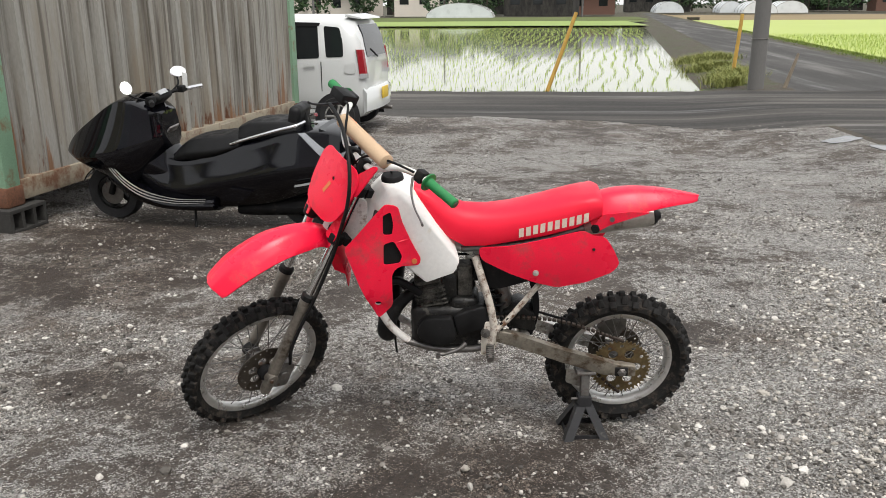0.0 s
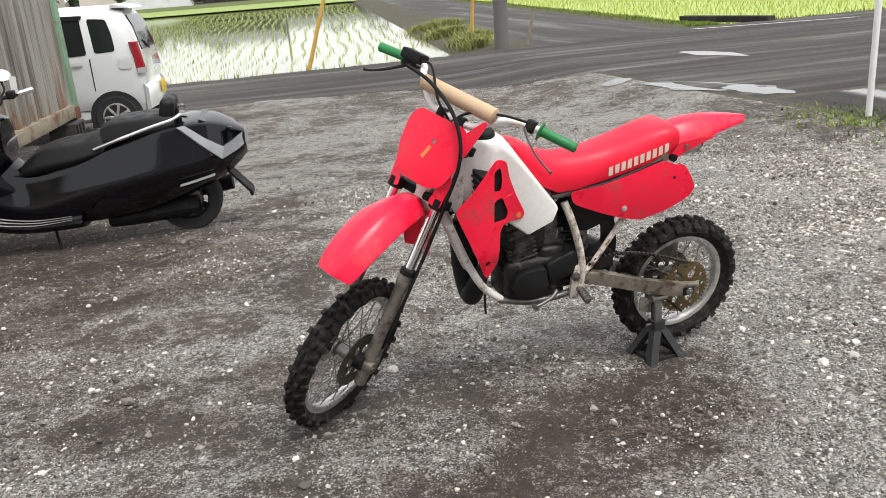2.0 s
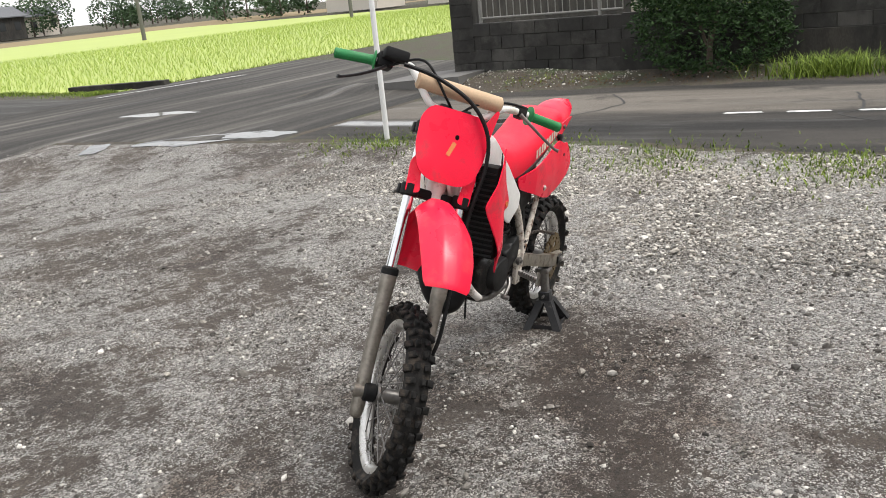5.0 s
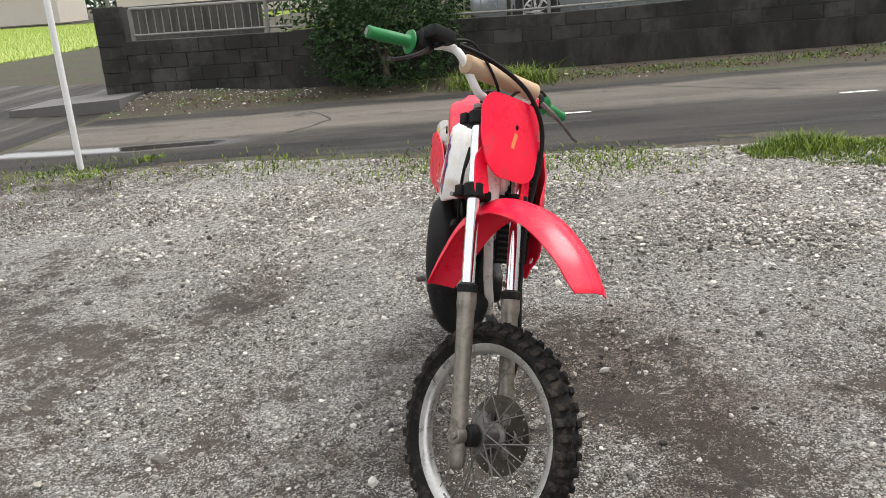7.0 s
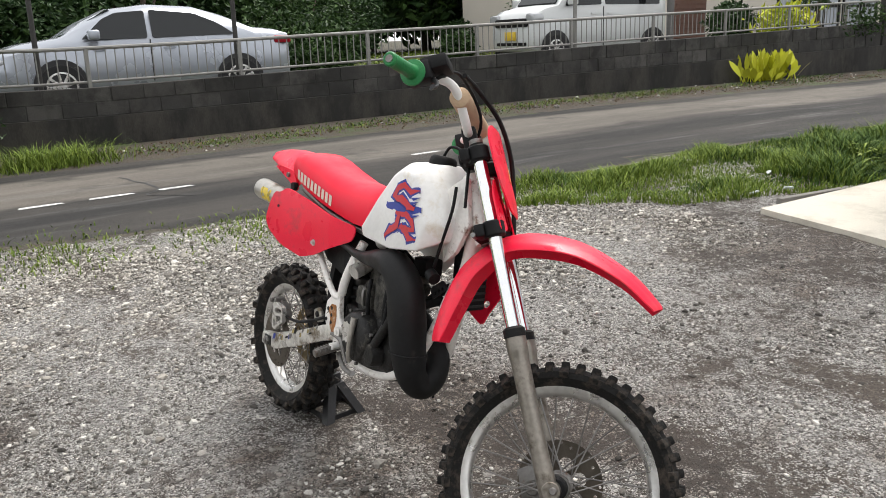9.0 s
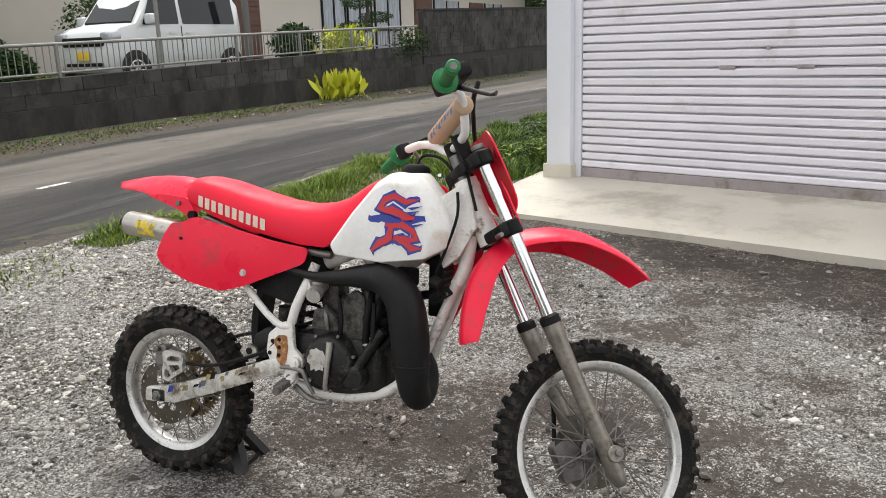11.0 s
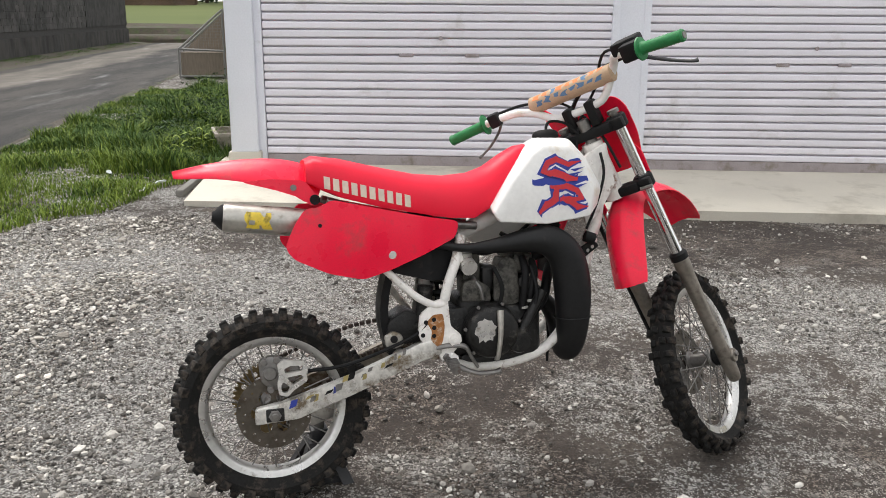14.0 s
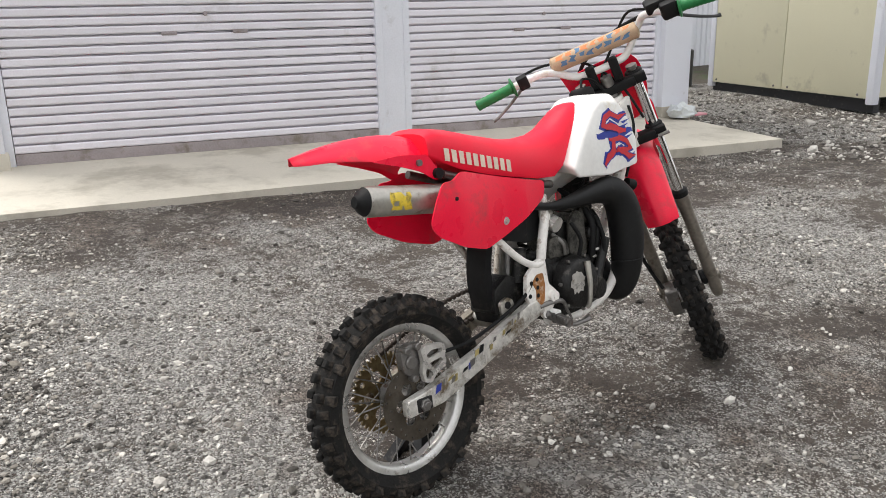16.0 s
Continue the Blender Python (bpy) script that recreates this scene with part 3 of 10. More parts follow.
    m2 = op("MULTIPLY", rng(op("ADD", u2, op("MULTIPLY", drift, 0.55)), 0.84, 0.88), rng(d2, 0.52, 0.40))
    m3 = op("MULTIPLY", rng(op("ADD", u3, op("MULTIPLY", drift, 0.30)), 0.96, 0.98), rng(d3, 0.44, 0.34))
    base = mixc(m0, fines, dust)
    base = mixc(m1, base, grit)
    base = mixc(m2, base, chip)
    base = mixc(m3, base, rock)
    # the patch mask darkens damp ground and carries the painted shade as well
    wet = rng(op("ADD", op("MULTIPLY", damp_shade_at.outputs["Fac"], 0.34), op("ADD", noi(3.1, 6, 0.75), rng(noi(0.9, 4, 0.7), 0.42, 0.62, -0.06, 0.13))), 0.61, 0.82)
    dark = n.new("ShaderNodeMix")
    dark.data_type, dark.blend_type = "RGBA", "MULTIPLY"
    dark.inputs[7].default_value = (0.44, 0.372, 0.322, 1)
    l.new(wet, dark.inputs[0])
    l.new(base, dark.inputs[6])
    l.new(dark.outputs[2], p.inputs["Base Color"])
    l.new(rng(wet, 0, 1, 0.92, 0.66), p.inputs["Roughness"])
    hgt = op("ADD", op("ADD", op("MULTIPLY", m0, 0.22), op("MULTIPLY", m1, 0.4)), op("ADD", op("MULTIPLY", m2, 0.8), op("MULTIPLY", m3, 1.6)))
    hgt = op("ADD", hgt, op("ADD", op("MULTIPLY", noi(45, 4, 0.7), 1.1), op("MULTIPLY", noi(170, 4, 0.7), 0.8)))
    bp = n.new("ShaderNodeBump")
    bp.inputs["Strength"].default_value, bp.inputs["Distance"].default_value = 1.0, 0.018
    l.new(hgt, bp.inputs["Height"])
    l.new(bp.outputs[0], p.inputs["Normal"])
    return m


# damp, trodden and painted-shade patches of the yard: x, y, half-length, half-width, strength
# shade beside the container and under the scooter is painted in as patches
DAMP_AND_SHADE = ((-1.6, 1.1, 2.6, 0.75, 1.0), (-4.4, 2.2, 1.6, 1.0, 0.8), (-0.1, 3.45, 0.7, 0.35, 0.9), (-2.2, 5.6, 1.3, 1.0, 1.0), (1.1, 4.95, 0.4, 0.22, 0.9),
        # the strip at (0.2, 4.0) darkens the ground under the bike
        (-0.5, 2.9, 0.6, 0.4, 0.5), (-1.2, 4.1, 0.8, 0.4, 0.5), (0.2, 6.2, 1.0, 0.4, 0.4), (-2.7, 7.0, 1.6, 0.9, 1.0), (0.2, 4.0, 0.9, 0.25, 0.5),
        (0.0, 9.2, 1.2, 0.6, 0.3), (-0.2, 13.6, 6.0, 1.2, 0.6), (-2.2, 1.6, 0.8, 0.8, 0.5), (3.4, 7.6, 1.0, 1.5, 0.5))
PALE = ((2.3, 3.2, 1.6, 2.2, 1.0), (1.2, 2.2, 0.9, 0.9, 0.7), (1.2, 4.0, 0.8, 0.6, 0.6), (-1.4, 3.2, 0.9, 0.5, 0.3), (2.4, 5.8, 1.2, 1.0, 0.6), (0.4, 2.6, 0.6, 0.5, 0.5))


def patches(table, x, y):
    return min(1.0, sum(k * math.exp(-((x - a) / w) ** 2 - ((y - b) / h) ** 2) for a, b, w, h, k in table))


def gravel_density(x, y):
    """How thickly loose stone lies: swept drifts with bare trodden earth between them."""
    d = 0.47 + 0.62 * noise.noise((x * 0.6, y * 0.6, 1.0)) + 0.75 * noise.noise((x * 1.7 + 0.6 * noise.noise((x, y, 8)), y * 2.3, 2.0)) + 0.40 * noise.noise((x * 5, y * 6, 4.0))
    d += 0.55 * patches(PALE, x, y) - 0.30 * patches(DAMP_AND_SHADE, x, y)
    return max(0.03, min(1.0, d))


def earth_mat():
    m = mat("earth_and_weeds", (0.062, 0.050, 0.036, 1), 0.95, var=0.45, scale=5, bump=0.9, fine=40, distance=0.03, dirt=(0.05, 0.07, 0.022, 1), dirt_amount=0.36, dirt_scale=1.6)
    return m


def road_mat(name, a, b, pale, along, worn=None, wet=None):
    """Old asphalt: tyre-drawn streaks, stains, fine chippings, a paler worn half past x = worn, damp lines that mirror the sky."""
    m = bpy.data.materials.new(name)
    m.use_nodes = True
    n, l = m.node_tree.nodes, m.node_tree.links
    p = n["Principled BSDF"]
    g = n.new("ShaderNodeNewGeometry")
    sep = n.new("ShaderNodeSeparateXYZ")
    l.new(g.outputs["Position"], sep.inputs[0])

    def noi(scale, axes=(1, 1, 1), detail=5, rough=0.6):
        mp, q = n.new("ShaderNodeMapping"), n.new("ShaderNodeTexNoise")
        mp.inputs["Scale"].default_value = axes
        q.inputs["Scale"].default_value, q.inputs["Detail"].default_value, q.inputs["Roughness"].default_value = scale, detail, rough
        l.new(g.outputs["Position"], mp.inputs["Vector"])
        l.new(mp.outputs[0], q.inputs["Vector"])
        return q.outputs["Fac"]

    def rng(v, lo, hi, c=0.0, d=1.0):
        q = n.new("ShaderNodeMapRange")
        for k, u in enumerate((lo, hi, c, d)):
            q.inputs[k + 1].default_value = u
        l.new(v, q.inputs[0])
        return q.outputs[0]

    def op(kind, x, y):
        q = n.new("ShaderNodeMath")
        q.operation = kind
        for k, u in enumerate((x, y)):
            if isinstance(u, (int, float)):
                q.inputs[k].default_value = u
            else:
                l.new(u, q.inputs[k])
        return q.outputs[0]

    def mixc(f, x, y):
        q = n.new("ShaderNodeMix")
        q.data_type = "RGBA"
        l.new(f, q.inputs[0])
        for k, u in ((6, x), (7, y)):
            if isinstance(u, tuple):
                q.inputs[k].default_value = u
            else:
                l.new(u, q.inputs[k])
        return q.outputs[2]

    streak = noi(1.0, along, 6, 0.62)
    c = mixc(rng(streak, 0.40, 0.60), b, a)
    if worn is not None:
        side = op("ADD", sep.outputs[0], op("MULTIPLY", op("SUBTRACT", noi(0.7, (1, 0.35, 1)), 0.5), 1.4))
        c = mixc(op("MULTIPLY", rng(side, worn - 0.12, worn + 0.22), rng(side, worn + 1.75, worn + 1.5)), c, mixc(rng(streak, 0.36, 0.62), tuple(0.62 * v for v in pale[:3]) + (1,), pale))
    else:
        c = mixc(rng(streak, 0.55, 0.68), c, pale)
    c = mixc(rng(noi(1.7, (1, 1, 1), 6, 0.7), 0.56, 0.72, 0.0, 0.7), c, b)
    hs = n.new("ShaderNodeHueSaturation")
    l.new(c, hs.inputs["Color"])
    l.new(rng(noi(75, (1, 1, 1), 3, 0.7), 0.25, 0.75, 0.55, 1.45), hs.inputs["Value"])
    l.new(hs.outputs[0], p.inputs["Base Color"])
    damp = rng(noi(1.0, tuple(1.3 * v for v in along), 5, 0.6), 0.56, 0.70, 0.0, 0.45)
    if wet is not None:
        wx, y0, y1 = wet
        off = op("ABSOLUTE", op("SUBTRACT", sep.outputs[0], op("ADD", wx, op("MULTIPLY", op("SUBTRACT", noi(0.5), 0.5), 0.5))), 0.0)
        line = op("MULTIPLY", rng(off, 0.24, 0.08), op("MULTIPLY", rng(sep.outputs[1], y0, y0 + 0.6), rng(sep.outputs[1], y1, y1 - 0.6)))
        damp = op("MAXIMUM", damp, op("MULTIPLY", line, rng(noi(3.0, (1, 0.4, 1)), 0.22, 0.36)))
    l.new(rng(damp, 0.0, 1.0, 0.82, 0.10), p.inputs["Roughness"])
    l.new(rng(damp, 0.3, 0.9, 0.25, 0.9), p.inputs["Specular IOR Level"])
    bp = n.new("ShaderNodeBump")
    bp.inputs["Distance"].default_value = 0.006
    l.new(rng(damp, 0.3, 0.9, 0.6, 0.03), bp.inputs["Strength"])
    l.new(noi(110, (1, 1, 1), 3, 0.7), bp.inputs["Height"])
    l.new(bp.outputs[0], p.inputs["Normal"])
    return m


M_GRAVEL = gravel_mat()
M_EARTH = earth_mat()
M_ASPHALT = road_mat("old_asphalt", (0.050, 0.045, 0.040, 1), (0.019, 0.018, 0.017, 1), (0.150, 0.134, 0.115, 1), (1.6, 0.25, 1), worn=5.45, wet=(5.32, 6.0, 9.4))
M_CROSS = road_mat("dusty_cross_road", (0.074, 0.068, 0.061, 1), (0.030, 0.028, 0.026, 1), (0.13, 0.121, 0.109, 1), (0.14, 1.9, 1))
M_LANE = road_mat("lane_asphalt", (0.080, 0.076, 0.072, 1), (0.044, 0.042, 0.039, 1), (0.13, 0.125, 0.117, 1), (1.3, 0.12, 1))
me = bpy.data.meshes.new("ground")
me.from_pydata(gv, [], gf)
me.materials.append(M_GRAVEL)
me.materials.append(M_EARTH)
for q in me.polygons:
    q.material_index = ground_kind(q.center.x, q.center.y)
me.shade_smooth()
# the damp values also hold the shade painted near scooter and container
for nm, amount in (("damp", lambda x, y: patches(DAMP_AND_SHADE, x, y)), ("grit", lambda x, y: gravel_density(x, y))):
    me.attributes.new(nm, "FLOAT", "POINT").data.foreach_set("value", [amount(q[0], q[1]) if abs(q[0]) < 20 and -5 < q[1] < 20 else 0.3 for q in gv])
tagged(new("ground", me), "grey crushed gravel yard with dark damp and painted-shade patches and weedy earth verges", "ground", "", "structure")


def sheet(name, inside, x0, x1, y0, y1, step, lift, material, label, z=None, category="road"):
    """A surface that lies on the ground wherever inside(x, y) holds."""
    ax = [x0 + i * (x1 - x0) / max(1, int((x1 - x0) / step)) for i in range(max(1, int((x1 - x0) / step)) + 1)]
    ay = [y0 + i * (y1 - y0) / max(1, int((y1 - y0) / step)) for i in range(max(1, int((y1 - y0) / step)) + 1)]
    vs, fs, ids = [], [], {}

    def vid(i, j):
        if (i, j) not in ids:
            ids[i, j] = len(vs)
            vs.append((ax[i], ay[j], (height(ax[i], ay[j]) if z is None else z) + lift))
        return ids[i, j]
    for j in range(len(ay) - 1):
        for i in range(len(ax) - 1):
            if inside((ax[i] + ax[i + 1]) / 2, (ay[j] + ay[j + 1]) / 2):
                fs.append((vid(i, j), vid(i + 1, j), vid(i + 1, j + 1), vid(i, j + 1)))
    if z is None:
        uses = collections.Counter(i for q in fs for i in q)
        vs = [(x, y, h if uses[i] == 4 else h - lift - 0.012) for i, (x, y, h) in enumerate(vs)]
    me = bpy.data.meshes.new(name)
    me.from_pydata(vs, [], fs)
    me.materials.append(material)
    me.shade_smooth()
    return tagged(new(name, me), label, category, "", "structure")


def ribbon(name, left, right, y0, y1, lift, material, label, category="road"):
    """A road along y between two edges that waver a little and sink into the verge."""
    vs, y, d = [], y0, 0.25
    while y < y1:
        w = [left(y) - 0.15 + 0.25 * noise.noise((y * 0.7, 1, 0)), right(y) + 0.15 + 0.25 * noise.noise((y * 0.6, 5, 0))]
        for k in range(11):
            x = w[0] + (w[1] - w[0]) * k / 10
            vs.append((x, y, height(x, y) + (lift if 0 < k < 10 else -0.03)))
        y, d = y + d, d * 1.03
    fs = [(j * 11 + k, j * 11 + k + 1, j * 11 + k + 12, j * 11 + k + 11) for j in range(len(vs) // 11 - 1) for k in range(10)]
    me = bpy.data.meshes.new(name)
    me.from_pydata(vs, [], fs)
    me.materials.append(material)
    me.shade_smooth()
    return tagged(new(name, me), label, category, "", "structure")


def wob(x, y, s=0.9, a=0.25):
    return a * noise.noise((x * s, y * s, 5.0)) + 0.4 * a * noise.noise((x * s * 5, y * s * 5, 9.0))


def cross_near(x):
    return 15.0 - 0.12 * (x + 2) - 0.75 * sstep(0.5, 4.0, x) * 1.6


def on_cross(x, y):
    return y > cross_near(x) + wob(x, y) and y < 19.25 + wob(x, y, 1.3, 0.12) and x < 5.2


def on_junction(x, y):
    return x >= 5.2 and y < 20.1 and y > 9.0 and x < 12 + 0.5 * (y - 9) and y < 20.1 and not (x > 8.9 and y < 9.6)


def on_side(x, y):
    return road_near(y) + 0.35 * wob(x, y) < x < 7.7 + 0.4 * wob(x, y) and y < 19.3


sheet("road_cross", lambda x, y: on_cross(x, y) or (on_junction(x, y) and x > 7.6) or (4.29 < x < 7.7 and 9 < y < 19.3), -40, 40, 8.8, 23, 0.1, 0.006, M_CROSS, "dark old asphalt cross road with damp streaks")
sheet("road_side", lambda x, y: on_side(x, y) and y <= 9.0, 2.4, 8.2, -60, 9.0, 0.1, 0.006, M_ASPHALT, "worn asphalt side road beside the block wall")
ribbon("road_lane", lane_left, lane_right, 19.0, 150, 0.012, M_LANE, "narrow grey asphalt lane between the paddies")


# ---- paddies and far fields ----
def paddy_mat(name, a, b, rows, green):
    """Shallow muddy water with lines of shoots too thin to build far off."""
    m = bpy.data.materials.new(name)
    m.use_nodes = True
    n, l = m.node_tree.nodes, m.node_tree.links
    p = n["Principled BSDF"]
    tc, no, mx = n.new("ShaderNodeTexCoord"), n.new("ShaderNodeTexNoise"), n.new("ShaderNodeMix")
    no.inputs["Scale"].default_value, no.inputs["Detail"].default_value = 0.12, 6
    l.new(tc.outputs["Object"], no.inputs["Vector"])
    mx.data_type = "RGBA"
    mx.inputs[6].default_value, mx.inputs[7].default_value = a, b
    l.new(no.outputs["Fac"], mx.inputs[0])
    l.new(mx.outputs[2], p.inputs["Base Color"])
    p.inputs["Roughness"].default_value = rows
    p.inputs["Specular IOR Level"].default_value = green
    return m


M_WATER = paddy_mat("paddy_water", (0.20, 0.20, 0.13, 1), (0.26, 0.29, 0.14, 1), 0.05, 0.8)
M_WATER2 = paddy_mat("paddy_water_thick_with_rice", (0.29, 0.36, 0.055, 1), (0.38, 0.45, 0.08, 1), 0.45, 0.22)
M_FIELD = paddy_mat("dense_young_rice", (0.17, 0.25, 0.04, 1), (0.25, 0.33, 0.07, 1), 0.6, 0.3)
M_FIELD2 = paddy_mat("grassy_field", (0.075, 0.10, 0.030, 1), (0.125, 0.145, 0.050, 1), 0.9, 0.2)
M_STRAW = paddy_mat("dry_straw_field", (0.20, 0.155, 0.09, 1), (0.27, 0.21, 0.12, 1), 0.9, 0.2)


def near_paddy(x, y):
    return y > 19.75 and x < paddy_edge(y) + 0.5 and y < 72


sheet("water_paddy_near", near_paddy, -60, 12, 19.6, 72.4, 0.4, 0.0, M_WATER, "flooded paddy with rows of young rice, reflecting the sky", z=-0.45, category="water")
sheet("water_paddy_far", lambda x, y: 20.3 < y < 96 and x > lane_right(y) + 0.85, 11, 80, 2, 97, 0.8, 0.0, M_WATER2, "flooded paddy beyond the junction, thick with young rice", z=-0.42, category="water")
sheet("field_middle", lambda x, y: 73.5 < y < 92 and x < paddy_edge(y), -90, 14, 73, 92, 2.0, 0.30, M_FIELD, "bright green field of young rice", z=-0.62, category="field")
sheet("field_back", lambda x, y: 93.5 < y < 116 and x < lane_left(y) - 1.2, -140, 20, 93, 116, 3.0, 0.3, M_FIELD2, "green grassy field far behind", z=-0.62, category="field")
sheet("field_straw", lambda x, y: 98.5 < y < 150 and x > lane_right(y) + 1.0, 12, 160, 98, 150, 3.0, 0.05, M_STRAW, "dry straw-coloured field beside the lane", category="field")


def shoots(rows, spacing, jitter, tall, z, blades, rnd):
    """Tufts of thin crossed blades along rows."""
    v, f = [], []
    for (ax, ay), (bx, by) in rows:
        d = math.hypot(bx - ax, by - ay)
        k = max(1, int(d / spacing))
        for i in range(k):
            t = (i + rnd.random() * 0.5) / k
            x, y = ax + (bx - ax) * t + rnd.gauss(0, jitter), ay + (by - ay) * t + rnd.gauss(0, jitter)
            for _ in range(blades):
                a, h = rnd.random() * math.pi * 2, tall * rnd.uniform(0.6, 1.2)
                w = 0.0065 * rnd.uniform(0.8, 1.6)
                lx, ly = math.cos(a) * h * 0.45, math.sin(a) * h * 0.45
                q = len(v)
                v += [(x - w * math.sin(a), y + w * math.cos(a), z), (x + w * math.sin(a), y - w * math.cos(a), z), (x + lx, y + ly, z + h)]
                f.append((q, q + 1, q + 2))
    return v, f


rnd = random.Random(4)
rows = []
for i in range(105):
    x0 = -26 + i * 0.40
    ya = 20.1
    while ya < 71.0:
        yb = ya + 1.3
        sway = [0.22 * noise.noise((x0 * 0.05, q * 0.16, 3.0)) * 3 + 0.06 * noise.noise((x0, q * 0.5, 8.0)) for q in (ya, yb)]
        xa, xb = x0 + 0.10 * (ya - 20) + sway[0], x0 + 0.10 * (yb - 20) + sway[1]
        if xa < paddy_edge(ya) - 0.35:
            rows.append(((xa, ya), (xb, yb)))
        ya = yb
v, f = shoots(rows, 0.24, 0.022, 0.11, -0.455, 2, rnd)
stuff("rice_shoots", v, f, M_RICE, "long curved rows of pale green rice shoots standing in water", "rice")
rows = []
for i in range(150):
    y0 = 20.8 + i * 0.215
    xa = lane_right(y0) + 1.6
    if xa < 78:
        rows.append(((xa, y0), (78, y0)))
v, f = shoots(rows, 0.34, 0.06, 0.20, -0.43, 4, rnd)
stuff("rice_shoots_beyond_junction", v, f, M_RICE, "close-set young rice shoots standing in the far paddy", "rice")


# ---- leaves, grass and stones ----
def leaf_cloud(points, size, rnd, droop=0.0, long=1.9, curl=0.25):
    """A small bent leaf at each point; returns verts and faces."""
    v, f = [], []
    for p in points:
        a, t = rnd.random() * math.pi * 2, rnd.uniform(-0.9, 0.9) - droop
        d = Vector((math.cos(a) * math.cos(t), math.sin(a) * math.cos(t), math.sin(t)))
        s = d.cross(Vector((rnd.gauss(0, 1), rnd.gauss(0, 1), rnd.gauss(0, 1)))).normalized()
        u = d.cross(s)
        k = size * rnd.uniform(0.6, 1.4)
        p = Vector(p)
        q = len(v)
        v += [tuple(p), tuple(p + d * k * long * 0.5 + s * k * 0.45 + u * k * curl), tuple(p + d * k * long), tuple(p + d * k * long * 0.5 - s * k * 0.45 + u * k * curl)]
        f += [(q, q + 1, q + 2), (q, q + 2, q + 3)]
    return v, f


def blob_points(centre, radii, count, rnd, shell=0.75, lumps=1.0):
    out = []
    while len(out) < count:
        d = Vector((rnd.gauss(0, 1), rnd.gauss(0, 1), rnd.gauss(0, 1))).normalized()
        n = 1 + 0.28 * lumps * noise.noise(d * 2.2 + Vector(centre)) + 0.16 * lumps * noise.noise(d * 5 + Vector(centre))
        r = n * (shell + (1 - shell) * rnd.random() ** 0.5)
        out.append((centre[0] + d.x * radii[0] * r, centre[1] + d.y * radii[1] * r, centre[2] + d.z * radii[2] * r))
    return out


def plant(name, base, trunk, blobs, leaf, size, label, category, material, seed, droop=0.0, long=1.9):
    """A shrub or tree: trunk with limbs, and a crown of many leaves."""
    rnd = random.Random(seed)
    ob = thing(name, pose(*base), label, category)
    if trunk:
        h, r = trunk
        b = tube([(0, 0, -0.05), (0.03 * h, 0.02 * h, h * 0.5), (0.0, 0.0, h)], [r, r * 0.8, r * 0.5], 9)
        for (cx, cy, cz), rad, _ in blobs:
            tube([(0.01, 0.01, h * 0.55), (cx * 0.5, cy * 0.5, (h * 0.6 + cz) / 2), (cx, cy, cz)], [r * 0.5, r * 0.32, r * 0.12], 6, bm=b)
        part("trunk", b, M_TRUNK, ob)
    v, f = [], []
    for c, rad, count in blobs:
        vv, ff = leaf_cloud(blob_points(c, rad, count, rnd), size, rnd, droop, long)
        f += [tuple(i + len(v) for i in q) for q in ff]
        v += vv
    me = bpy.data.meshes.new("crown")
    me.from_pydata(v, [], f)
    me.materials.append(material)
    new("crown", me).parent = ob
    return ob


def grass(name, spots, tall, rnd, material, label, wide=0.006, lean=0.5, category="grass"):
    v, f = [], []
    for x, y, k in spots:
        a, h = rnd.random() * math.pi * 2, tall * rnd.uniform(0.45, 1.15) * k
        w = wide * rnd.uniform(0.7, 1.5)
        z = height(x, y)
        lx, ly = math.cos(a) * h * lean * rnd.random(), math.sin(a) * h * lean * rnd.random()
        q = len(v)
        sx, sy = -math.sin(a) * w, math.cos(a) * w
        v += [(x - sx, y - sy, z - 0.01), (x + sx, y + sy, z - 0.01), (x + lx * 0.4 + sx * 0.7, y + ly * 0.4 + sy * 0.7, z + h * 0.6), (x + lx * 0.4 - sx * 0.7, y + ly * 0.4 - sy * 0.7, z + h * 0.6), (x + lx, y + ly, z + h * 0.95)]
        f += [(q, q + 1, q + 2, q + 3), (q + 3, q + 2, q + 4)]
    return stuff(name, v, f, material, label, category)


# ---- block wall, retaining wall and railing along the side road ----
def ledge_z(y):
    return 0.50 + 0.019 * max(0, 3 - y)


def wall_z(y):
    return 0.86 + 0.028 * max(0, 3 - y)


def strip_wall(x0, x1, ya, yb, low, high, step=0.5):
    """A wall along y whose foot and top follow functions of y."""
    k = max(1, int(abs(yb - ya) / step))
    rings = []
    for i in range(k + 1):
        y = ya + (yb - ya) * i / k
        rings.append([(x0, y, low(y)), (x1, y, low(y)), (x1, y, high(y)), (x0, y, high(y))])
    return loft(rings)


setting("wall_retaining", strip_wall(8.93, 9.22, 6.6, -43.6, lambda y: -0.3, ledge_z), M_WALL, "dark stained cast concrete retaining wall beside the road", False, category="wall")
setting("wall_core", strip_wall(9.02, 9.17, 6.6, -13.9, lambda y: ledge_z(y) - 0.01, lambda y: wall_z(y) - 0.012), M_MORTAR, "mortar core of the low block wall", False, category="wall")
wall_upper = thing("wall_blocks", pose(0, 0, 0), "two courses of stained grey concrete blocks on the retaining wall", "wall", kind="structure")
BLOCK = mesh_from("block", box(-0.075, 0.075, -0.195, 0.195, -0.093, 0.093, 0.006, 1), M_BLOCK, False)
rnd = random.Random(8)


